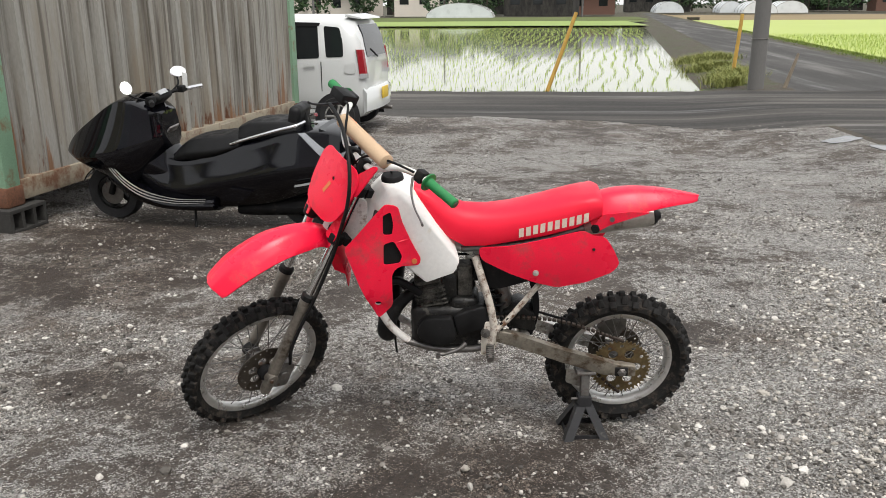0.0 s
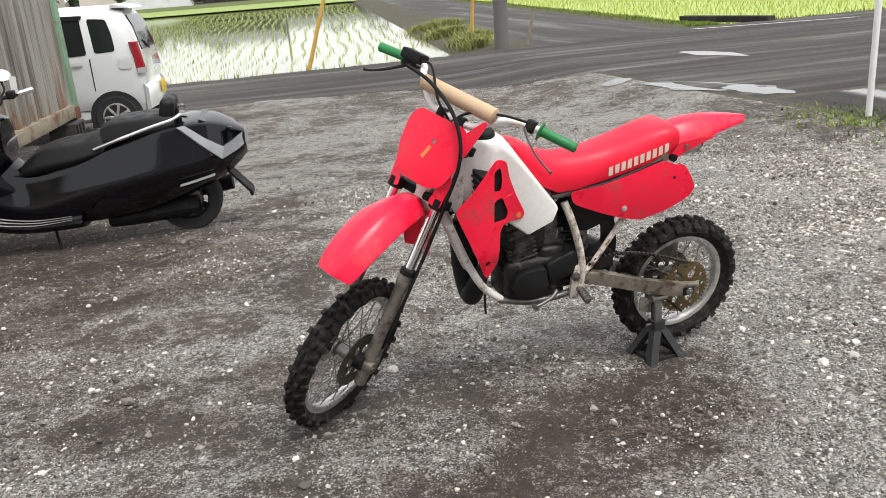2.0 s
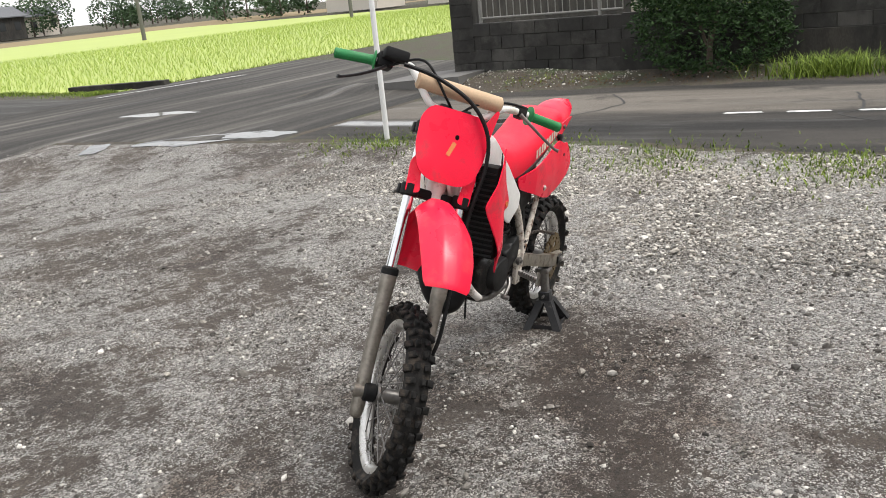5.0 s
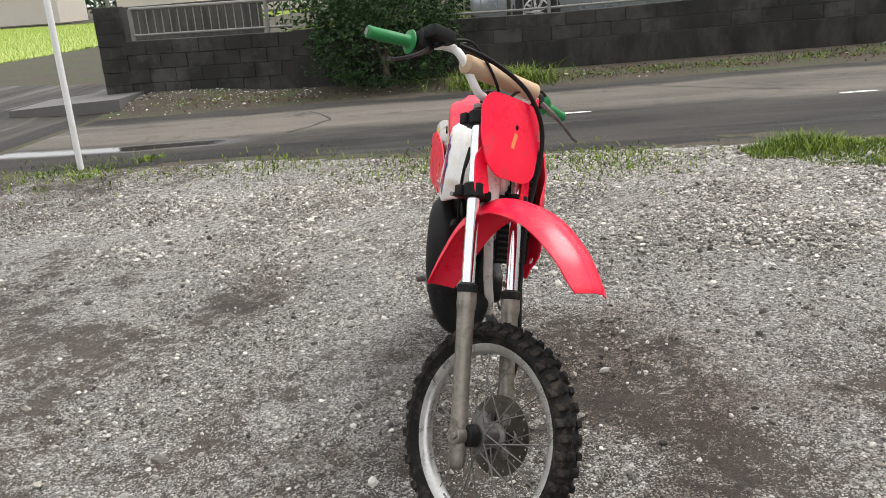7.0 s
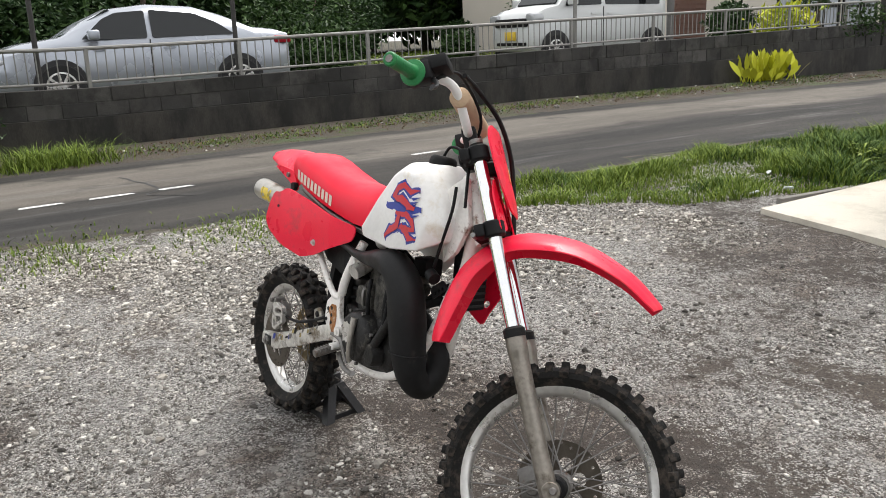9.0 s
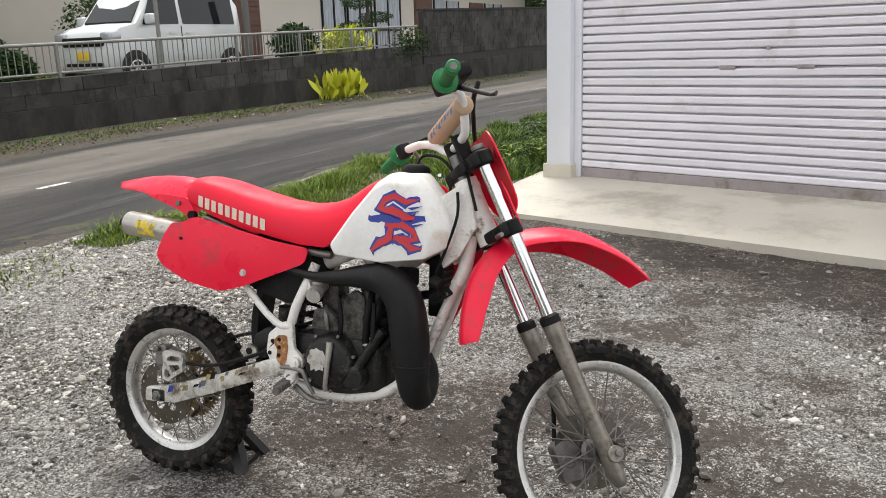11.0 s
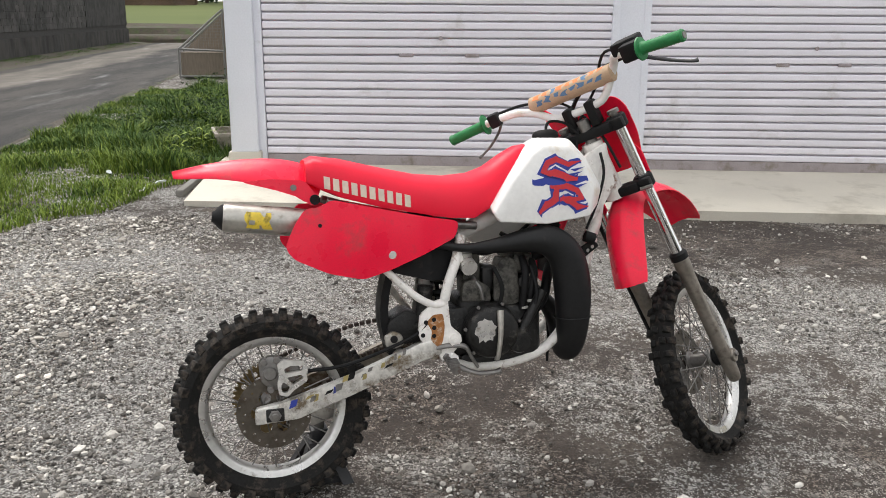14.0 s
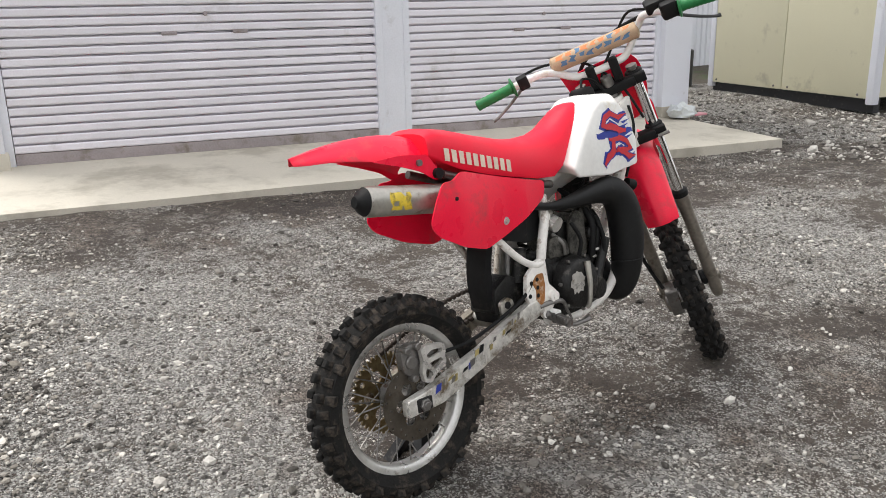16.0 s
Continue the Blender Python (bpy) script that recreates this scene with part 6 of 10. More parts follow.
# Frame.
for s in (1, -1):
    y = 0.062 * s
    low_run = [(0.74, y, 0.362), (0.64, y, 0.334), (0.54, y, 0.332), (0.47, 0.075 * s, 0.352)]
    if s < 0:
        part("frame_cradle", tube([(0.915, 0.02 * s, 0.66), (0.86, 0.035 * s, 0.52), (0.81, 0.052 * s, 0.425)] + low_run, 0.0135, 12, 6), M_FRAME, bike, "chipped white cradle tube")
    else:
        part("frame_cradle", tube([(0.915, 0.02, 0.66), (0.86, 0.035, 0.52), (0.81, 0.052, 0.425), (0.745, 0.061, 0.365)], 0.0135, 12, 6), M_FRAME, bike, "chipped white cradle tube")
        part("lower_cradle", tube([(0.75, 0.060, 0.369)] + low_run, 0.0125, 12, 6), M_STEEL, bike, "oil-black and rusty lower cradle tube")
    low = [(0.470, 0.083 * s, 0.57), (0.457, 0.085 * s, 0.525)] if s < 0 else [(0.468, 0.085, 0.54), (0.452, 0.088, 0.46), (0.452, 0.088, 0.40), (0.470, 0.086, 0.335)]
    part("frame_upright", tube([(0.515, 0.055 * s, 0.690), (0.495, 0.075 * s, 0.63)] + low, 0.0135, 12, 6), M_FRAME if s < 0 else M_RUSTFRAME, bike, "white frame tube flaking to rust")
    stay = [(0.28, -0.075, 0.640), (0.32, -0.080, 0.596), (0.38, -0.084, 0.540), (0.425, -0.088, 0.515), (0.455, -0.086, 0.515)] if s < 0 else [(0.27, 0.075, 0.64), (0.31, 0.08, 0.585), (0.40, 0.087, 0.468), (0.440, 0.088, 0.425)]
    part("subframe_tube", tube(stay, 0.010, 10, 5), M_FRAME if s < 0 else M_RUSTFRAME, bike, "white subframe stay" if s < 0 else "rust-flaked white subframe stay")
    part("subframe_rail", tube([(0.56, 0.05 * s, 0.715), (0.35, 0.07 * s, 0.745), (0.16, 0.07 * s, 0.80)], 0.011, 10), M_STEEL, bike, "grimy subframe rail")
    lug = corner_cut([(0.464, 0.53), (0.432, 0.526), (0.388, 0.490), (0.381, 0.440), (0.396, 0.406), (0.430, 0.402), (0.442, 0.362), (0.456, 0.362), (0.500, 0.408), (0.498, 0.430), (0.470, 0.455)] if s < 0 else [(0.478, 0.46), (0.440, 0.455), (0.430, 0.39), (0.455, 0.322), (0.492, 0.326), (0.492, 0.40)], 0.007)
    lug_p = part("pivot_plate", plate(lug, 0.079 * s, 0.094 * s, 0.002), M_FRAME if s < 0 else M_RUSTFRAME, bike, "white pivot plate, chipped and rust stained")
    for hx, hz in ((0.402, 0.470), (0.424, 0.476), (0.424, 0.454), (0.423, 0.432), (0.393, 0.436)):
        part("plate_hole", rod((hx, 0.0935 * s, hz), (hx, 0.0958 * s, hz), 0.006, 10), M_BLACK, lug_p, "rusty hole")
    if s < 0:
        stain = corner_cut([(0.404, 0.470), (0.422, 0.489), (0.449, 0.490), (0.453, 0.455), (0.447, 0.416), (0.436, 0.398), (0.414, 0.420), (0.418, 0.446)], 0.006)
        part("rust_stain", panel(stain, [], lambda x, z, d: (x, -0.0954 + d * 0.001, z), 0.001), M_STAIN, lug_p, "orange rust stain")
    part("pivot_bolt", join(move(lathe([(0.002, -0.008), (0.016, -0.008), (0.016, 0.004), (0.002, 0.006)], 18), Matrix.Translation((0.478, 0.098 * s, 0.418))), rod((0.478, 0.09 * s, 0.418), (0.478, 0.110 * s, 0.418), 0.008, 8)), M_FRAME if s < 0 else M_STEEL, bike, "pivot bolt")
    peg = tube([(0.455, 0.085 * s, 0.372), (0.462, 0.10 * s, 0.365), (0.462, 0.165 * s, 0.352)], [0.014, 0.012, 0.012], 10)
    for i in range(6):
        box(0.448, 0.476, (0.112 + i * 0.009) * s - 0.002, (0.112 + i * 0.009) * s + 0.002, 0.362 - i * 0.002, 0.376 - i * 0.002, 0, 1, peg)
    part("foot_peg", peg, M_STEEL, bike, "serrated steel foot peg")
part("backbone", tube([(0.945, 0, 0.85), (0.80, 0, 0.80), (0.65, 0, 0.745), (0.52, 0, 0.69)], 0.021, 14), M_FRAME, bike, "white backbone tube")
part("downtube", tube([(0.945, 0, 0.79), (0.93, 0, 0.70), (0.91, 0, 0.655)], 0.019, 14), M_FRAME, bike, "white downtube")
part("head_tube", rod((1.000, 0.0, 0.770), (0.924, 0.0, 0.930), 0.030, 20), M_FRAME, bike, "white steering head")

# Swingarm and chain.
for s in (1, -1):
    out = corner_cut([(-0.050, 0.240), (-0.048, 0.282), (0.02, 0.292), (0.20, 0.345), (0.385, 0.415), (0.44, 0.425), (0.445, 0.380), (0.385, 0.365), (0.20, 0.295), (0.06, 0.246)], 0.008)
    arm = part("swingarm", plate(out, 0.069 * s, 0.095 * s, 0.004), M_SWING if s < 0 else M_SWINGL, bike, "scratched alloy swingarm with sticker scraps" if s < 0 else "rusty grey swingarm")
    part("axle_block", box(-0.022, 0.024, 0.0955 * s - 0.003, 0.0955 * s + 0.006, 0.246, 0.280, 0.003), M_ENGINE, arm)
    part("axle_nut", cyl(0.016, 0.100 * s - 0.006, 0.100 * s + 0.006, 6, at=(0, 0, 0.262)), M_STEEL, arm, "axle nut")
    if s < 0:
        rnd = random.Random(5)
        for i in range(18):
            x = 0.045 + i * 0.0178 + rnd.uniform(-0.010, 0.010)
            z = 0.268 + x * 0.355 + rnd.uniform(-0.011, 0.009)
            w, h = rnd.uniform(0.004, 0.014), rnd.uniform(0.003, 0.010)
            b = bmesh.new()
            b.faces.new([b.verts.new((x + dx * w, -0.0956, z + dz * h + 0.35 * dx * w)) for dx, dz in ((-1, -1), (0.6, -1), (1, 0.7), (-0.4, 1))])
            part("sticker_scrap", b, (M_BLUE, M_STEEL, M_OLDYELLOW, M_STEEL, M_OLDYELLOW, M_BLACK)[i % 6 if i < 7 else 1 + i % 5], arm, "torn sticker scrap")
part("rear_axle", cyl(0.009, -0.11, 0.11, 12, at=(0, 0, 0.262)), M_STEEL, bike)
part("cross_brace", rod((0.34, -0.07, 0.372), (0.34, 0.07, 0.372), 0.022, 14), M_ALLOY, bike)
n_t = 44
teeth = [((0.106 if i % 4 < 2 else 0.098) * math.cos(2 * math.pi * i / (n_t * 4)), (0.106 if i % 4 < 2 else 0.098) * math.sin(2 * math.pi * i / (n_t * 4))) for i in range(n_t * 4)]
round_hole = lambda r, cx, cz, n=14: [(cx + r * math.cos(2 * math.pi * i / n), cz + r * math.sin(2 * math.pi * i / n)) for i in range(n)]
openings = [round_hole(0.017, 0.056 * math.cos(i * math.pi / 3), 0.056 * math.sin(i * math.pi / 3)) for i in range(6)] + [round_hole(0.0075, 0.083 * math.cos(i * math.pi / 6), 0.083 * math.sin(i * math.pi / 6), 10) for i in range(12)] + [round_hole(0.026, 0, 0, 20)]
part("sprocket", panel(teeth, openings, lambda x, z, d: (x, 0.0635 - d * 0.0055, z), 0.0055), M_BRASS, bike, "worn brassy rear sprocket", Matrix.Translation((0, 0, 0.262)), smooth=False)
for zz, sl in ((0.105, 1), (-0.105, -1)):
    pts = [(0.0, 0.061, 0.262 + zz), (0.24, 0.061, 0.262 + 0.14 + zz * 0.45), (0.50, 0.061, 0.425 + 0.035 * sl)]
    b = bmesh.new()
    line = smooth_line(pts, 16)
    for i, p in enumerate(line[:-1]):
        d = line[i + 1] - p
        join(b, move(box(-0.0065, 0.0065, -0.006, 0.006, -0.0055, 0.0055, 0.002, 1), Matrix.Translation(p) @ Matrix.Rotation(-math.atan2(d.z, d.x), 4, "Y")))
    part("chain_run", b, M_CHAIN, bike, "dry rusty drive chain")
part("chain_guide", plate(corner_cut([(0.10, 0.17), (0.19, 0.20), (0.19, 0.262), (0.11, 0.235)], 0.01), 0.066, 0.072, 0.002), M_ALLOY, bike, "pale alloy chain guide")
cal = corner_cut([(0.014, 0.312), (0.036, 0.306), (0.052, 0.322), (0.088, 0.344), (0.084, 0.362), (0.090, 0.376), (0.084, 0.394), (0.060, 0.398), (0.030, 0.402), (0.012, 0.394), (0.016, 0.362), (0.010, 0.338)], 0.006)
slots = [corner_cut([(0.028, 0.378), (0.044, 0.386), (0.078, 0.384), (0.074, 0.371), (0.032, 0.367)], 0.005), corner_cut([(0.050, 0.336), (0.078, 0.351), (0.072, 0.361), (0.034, 0.356)], 0.005), corner_cut([(0.020, 0.320), (0.034, 0.316), (0.042, 0.330), (0.026, 0.346), (0.020, 0.338)], 0.004)]
part("rear_caliper", panel(cal, slots, lambda x, z, d: (x, -0.090 + d * 0.014, z), 0.014), M_CALIPER, bike, "pale alloy rear brake caliper guard with finger openings", smooth=False)
cb = join(plate(corner_cut([(-0.030, 0.345), (0.000, 0.320), (0.04, 0.325), (0.075, 0.36), (0.06, 0.392), (-0.005, 0.412), (-0.034, 0.395)], 0.01), -0.070, -0.044, 0.004), cyl(0.018, -0.078, -0.044, 16, 0.003, at=(-0.006, 0, 0.366)))
for cx, cz in ((-0.020, 0.398), (0.012, 0.402), (-0.006, 0.326)):
    join(cb, cyl(0.009, -0.084, -0.05, 12, 0.002, at=(cx, 0, cz)))
part("caliper_body", cb, M_STEEL, bike, "grimy caliper body")
part("brake_hose", tube([(0.09, -0.075, 0.365), (0.20, -0.082, 0.375), (0.36, -0.088, 0.43), (0.41, -0.09, 0.47)], 0.005, 8), M_BLACK, bike)
cf = Matrix.Translation(AXLE)
part("front_caliper", join(plate(corner_cut([(-0.10, -0.05), (-0.045, -0.06), (-0.025, 0.0), (-0.04, 0.06), (-0.095, 0.05)], 0.01), 0.044, 0.085, 0.004), cyl(0.019, 0.04, 0.092, 16, 0.003, at=(-0.066, 0, 0))), M_STEEL, bike, "grimy front brake caliper", FORK @ cf)

# Airbox and mudflap.
part("airbox", loft([[(x, y, z) for y, z in ((-w, zl), (w, zl), (w, zt), (-w, zt))] for x, w, zl, zt in ((0.25, 0.050, 0.64, 0.75), (0.32, 0.064, 0.605, 0.76), (0.43, 0.068, 0.575, 0.75), (0.50, 0.055, 0.58, 0.72))]), M_BLACK, bike, "black plastic airbox", smooth=False)
part("shock_reservoir", rod((0.405, -0.04, 0.47), (0.415, -0.045, 0.56), 0.022, 14), M_ENGINE, bike, "grimy shock reservoir")
part("linkage_block", plate(corner_cut([(0.30, 0.40), (0.40, 0.41), (0.42, 0.47), (0.36, 0.50), (0.31, 0.47)], 0.012), -0.05, 0.05, 0.004), M_ENGINE, bike, "grimy rear suspension linkage")
part("shock_spring", tube([(0.418 + 0.034 * math.cos(t * 0.8) + 0.0016 * t, 0.034 * math.sin(t * 0.8), 0.45 + 0.0042 * t) for t in range(48)], 0.0058, 6, 2), M_BLACK, bike, "black coil spring")
flap = [(0.318, 0.62), (0.296, 0.54), (0.292, 0.46), (0.312, 0.375)]
part("mudflap", loft([[(x, -0.038, z), (x, 0.038, z), (x + 0.022, 0.038, z), (x + 0.022, -0.038, z)] for x, z in [(v.x, v.y) for v in smooth_line([(a, c, 0) for a, c in flap], 6)]]), M_BLACK, bike, "black rubber mudflap")
part("rear_shock", rod((0.40, 0, 0.42), (0.44, 0, 0.66), 0.026, 14), M_STEEL, bike)

# Engine.
eng = bmesh.new()
box(0.52, 0.735, -0.075, 0.07, 0.345, 0.50, 0.025, 3, eng)
box(0.50, 0.60, -0.060, 0.06, 0.40, 0.53, 0.02, 3, eng)
engine = part("engine", eng, M_ENGINE, bike, "grimy black single-cylinder engine")
b = bmesh.new()
CYLM = Matrix.Translation((0.655, 0, 0.49)) @ Matrix.Rotation(radians(12), 4, "Y")
join(b, move(box(-0.048, 0.048, -0.052, 0.052, 0.0, 0.085, 0.012, 2), CYLM))
join(b, move(box(-0.045, 0.045, -0.05, 0.05, 0.088, 0.125, 0.012, 2), CYLM))
for i in range(5):
    join(b, move(box(-0.054, 0.054, -0.058, 0.058, 0.012 + i * 0.016, 0.017 + i * 0.016, 0.002, 1), CYLM))
part("cylinder", b, M_DUSTCAST, engine, "finned dusty cylinder")
part("spark_plug", tube([tuple(CYLM @ Vector((0, 0, 0.12))), tuple(CYLM @ Vector((0, 0, 0.165))), tuple(CYLM @ Vector((-0.05, 0, 0.19)))], [0.011, 0.012, 0.006], 10), M_BLACK, engine)
part("clutch_cover", move(lathe([(0.004, -0.119), (0.058, -0.118), (0.068, -0.111), (0.074, -0.096), (0.077, -0.07)], 34), Matrix.Translation((0.585, 0, 0.432))), M_ENGINE, engine, "round black clutch cover with paint worn to bare metal")
cover_bolt = mesh_from("cover_bolt", cyl(0.005, -0.106, -0.096, 6), M_STEEL)
for i in range(7):
    share("cover_bolt", cover_bolt, engine, Matrix.Translation((0.585 + 0.078 * math.cos(i * 0.9 + 0.3), 0, 0.432 + 0.078 * math.sin(i * 0.9 + 0.3))))
part("water_pump", join(move(lathe([(0.004, -0.112), (0.030, -0.110), (0.034, -0.10), (0.036, -0.07)], 20), Matrix.Translation((0.66, 0, 0.40))), rod((0.665, -0.095, 0.42), (0.735, -0.082, 0.53), 0.014, 12)), M_ENGINE, engine)
wp = bmesh.new()
vs = []
for t in range(26):
    a = 2 * math.pi * t / 26
    r = 0.028 * (1 + 0.55 * noise.noise((math.cos(a) * 2.2, math.sin(a) * 2.2, 4)) + 0.18 * noise.noise((math.cos(a) * 6, math.sin(a) * 6, 9)))
    vs.append(wp.verts.new((0.560 + r * math.cos(a), -0.1200, 0.440 + r * 1.1 * math.sin(a))))
wp.faces.new(vs)
part("worn_patch", wp, M_CALIPER, engine, "bare metal where paint has worn off")
part("left_cover", plate(corner_cut([(0.716, 0.420), (0.700, 0.458), (0.673, 0.473), (0.590, 0.474), (0.575, 0.395), (0.605, 0.366), (0.660, 0.362), (0.700, 0.385)], 0.014), 0.055, 0.098, 0.009), M_PIPE, engine, "smooth black ignition cover")
part("left_case", plate(corner_cut([(0.590, 0.478), (0.540, 0.500), (0.476, 0.518), (0.462, 0.470), (0.468, 0.432), (0.570, 0.398)], 0.014), 0.05, 0.090, 0.008), M_PIPE, engine, "black sprocket cover")
part("sump", box(0.50, 0.72, -0.07, 0.06, 0.330, 0.37, 0.014, 2), M_ENGINE, engine, "oily crankcase underside")
part("crankcase_rear", box(0.44, 0.54, -0.066, 0.066, 0.36, 0.50, 0.02, 2), M_ENGINE, engine)
part("reed_block", box(0.575, 0.625, -0.045, 0.045, 0.525, 0.60, 0.010, 2), M_ENGINE, engine)
part("head_stay", rod((0.665, -0.03, 0.615), (0.700, -0.045, 0.70), 0.008, 8), M_BLACK, engine)
part("exhaust_valve_cover", move(cyl(0.020, -0.078, -0.05, 14, 0.003), Matrix.Translation((0.690, 0, 0.555))), M_ENGINE, engine)
part("carb_cap", rod((0.522, -0.035, 0.628), (0.528, -0.092, 0.606), 0.022, 18), M_CALIPER, engine, "bright alloy carburettor cap")
part("throttle_linkage", tube([(0.535, -0.05, 0.65), (0.58, -0.07, 0.64), (0.64, -0.06, 0.66), (0.72, -0.05, 0.72)], 0.005, 8), M_BLACK, engine)
for k, (pa, pb) in enumerate((((0.60, -0.075, 0.60), (0.61, -0.085, 0.50)), ((0.705, -0.075, 0.60), (0.70, -0.09, 0.46)), ((0.46, 0.05, 0.60), (0.47, 0.07, 0.46)))):
    pm = tuple((u + v) / 2 + (0.012, -0.012 if k < 2 else 0.012, 0)[j] for j, (u, v) in enumerate(zip(pa, pb)))
    part("breather_hose", tube([pa, pm, pb], 0.006, 8, 5), M_BLACK, engine)
part("radiator_hose", tube([(0.70, -0.06, 0.46), (0.745, -0.055, 0.50), (0.775, -0.02, 0.56), (0.80, 0.03, 0.58)], 0.014, 10, 5), M_BLACK, engine)
part("ignition_coil", box(0.73, 0.79, -0.03, 0.03, 0.64, 0.69, 0.008), M_BLACK, engine)
part("gusset_plate", panel(corner_cut([(0.86, 0.60), (0.92, 0.64), (0.90, 0.66), (0.85, 0.63)], 0.006), [round_hole(0.006, 0.872 + k * 0.014, 0.618 + k * 0.010, 8) for k in range(3)], lambda x, z, d: (x, -0.052 + d * 0.004, z), 0.004), M_BLACK, bike, "black bracket with three holes")
part("carburettor", join(rod((0.585, 0, 0.580), (0.515, 0.0, 0.602), 0.024, 16), box(0.522, 0.575, -0.034, 0.034, 0.525, 0.64, 0.01)), M_DUSTCAST, engine, "dirty carburettor")
part("intake_hose", rod((0.52, 0, 0.60), (0.44, 0, 0.62), 0.028, 16), M_BLACK, engine)
part("cylinder_head", join(move(box(-0.038, 0.040, -0.046, 0.046, 0.126, 0.150, 0.008, 2), CYLM), move(box(-0.020, 0.030, -0.056, -0.040, 0.098, 0.140, 0.006, 2), CYLM)), M_DUSTCAST, engine, "dusty alloy cylinder head")
head_nut = mesh_from("head_nut", cyl(0.006, -0.006, 0.006, 6), M_CALIPER)
for hx, hy in ((-0.028, -0.034), (0.030, -0.034), (-0.028, 0.034), (0.030, 0.034)):
    share("head_nut", head_nut, engine, CYLM @ Matrix.Translation((hx, hy, 0.154)) @ Matrix.Rotation(math.pi / 2, 4, "X"))
part("transfer_cover", plate(corner_cut([(0.600, 0.505), (0.606, 0.600), (0.640, 0.632), (0.672, 0.612), (0.678, 0.500), (0.640, 0.484)], 0.014), -0.064, -0.050, 0.005), M_DUSTCAST, engine, "dusty cast transfer port bulge")
part("crankcase_top", plate(corner_cut([(0.508, 0.512), (0.516, 0.566), (0.552, 0.572), (0.590, 0.548), (0.594, 0.508)], 0.010), -0.068, -0.035, 0.005), M_DUSTCAST, engine, "dust-caked crankcase top")
part("float_bowl", loft([[(x, y, z) for x, y in ((0.440, -0.044), (0.486, -0.044), (0.490, -0.02), (0.486, 0.03), (0.440, 0.03))] for z in (0.590, 0.600, 0.642)]), M_DUSTCAST, engine, "grey carburettor body", smooth=False)
part("carb_band", move(cyl(0.0265, -0.012, 0.012, 22, 0.002), Matrix.Translation((0.520, -0.050, 0.632)) @ Matrix.Rotation(math.pi / 2, 4, "X")), M_ALLOY, engine, "bright hose clamp")
for pts in ([(0.688, -0.052, 0.624), (0.690, -0.074, 0.585), (0.684, -0.076, 0.53), (0.680, -0.070, 0.478)], [(0.716, -0.050, 0.612), (0.716, -0.072, 0.580), (0.706, -0.074, 0.535), (0.700, -0.068, 0.500)]):
    part("coolant_pipe", tube(pts, 0.0105, 10, 5), M_BLACK, engine, "black rubber coolant pipe")
for cx, cz in ((0.684, 0.486), (0.704, 0.504)):
    part("pipe_clip", move(cyl(0.0125, -0.004, 0.004, 14), Matrix.Translation((cx, -0.071, cz)) @ Matrix.Rotation(math.pi / 2, 4, "X")), M_CALIPER, engine, "steel hose clip")
part("clutch_arm", tube([(0.545, -0.050, 0.575), (0.560, -0.074, 0.548), (0.566, -0.074, 0.515)], [0.007, 0.006, 0.005], 8), M_STEEL, engine, "thin steel clutch arm")
part("upright_eye", move(lathe([(0.006, -0.008), (0.013, -0.008), (0.013, 0.006), (0.006, 0.006)], 18, closed=True), Matrix.Translation((0.500, -0.074, 0.633))), M_FRAME, bike, "bolted white eye of the frame tube")
guard = tube([(0.428, -0.092, 0.399), (0.470, -0.100, 0.404), (0.505, -0.104, 0.398), (0.522, -0.104, 0.368), (0.540, -0.102, 0.338)], [0.007, 0.008, 0.008, 0.006, 0.005], 10, flat=0.7)
part("peg_guard", guard, M_STEEL, bike, "bent dark steel bar over the peg")
part("chain_lug", plate(corner_cut([(0.296, 0.408), (0.292, 0.440), (0.318, 0.452), (0.340, 0.440), (0.345, 0.412), (0.318, 0.404)], 0.008), -0.084, -0.072, 0.003), M_ALLOY, bike, "small cast lug on the swingarm")
part("lug_eye", cyl(0.010, -0.088, -0.070, 14, 0.002, at=(0.317, 0, 0.430)), M_BLACK, bike)
part("kickstart", tube([(0.600, -0.122, 0.492), (0.597, -0.130, 0.43), (0.590, -0.128, 0.375), (0.588, -0.120, 0.362)], [0.010, 0.0075, 0.0065, 0.0065], 10), M_ALLOY, engine, "bare alloy kickstart lever")
part("coolant_hose", tube([(0.70, 0.055, 0.55), (0.76, 0.07, 0.60), (0.80, 0.08, 0.61)], 0.013, 10), M_BLACK, engine)
part("gear_lever", tube([(0.545, 0.088, 0.372), (0.57, 0.100, 0.355), (0.62, 0.106, 0.338), (0.640, 0.108, 0.340), (0.640, 0.130, 0.341)], [0.009, 0.007, 0.006, 0.008, 0.008], 10), M_STEEL, engine, "rusty gear lever")
part("brake_pedal", tube([(0.475, -0.092, 0.350), (0.53, -0.105, 0.325), (0.58, -0.108, 0.322), (0.60, -0.115, 0.328)], [0.009, 0.007, 0.007, 0.009], 10, flat=0.7), M_STEEL, bike, "bent steel brake pedal")
part("peg_stub", rod((0.470, -0.085, 0.374), (0.472, -0.118, 0.372), 0.011, 12), M_WHITE, bike, "bright peg end")
part("drain_hose", tube([(0.79, 0.035, 0.45), (0.795, 0.035, 0.38), (0.79, 0.033, 0.30)], 0.004, 8), M_BLACK, engine)

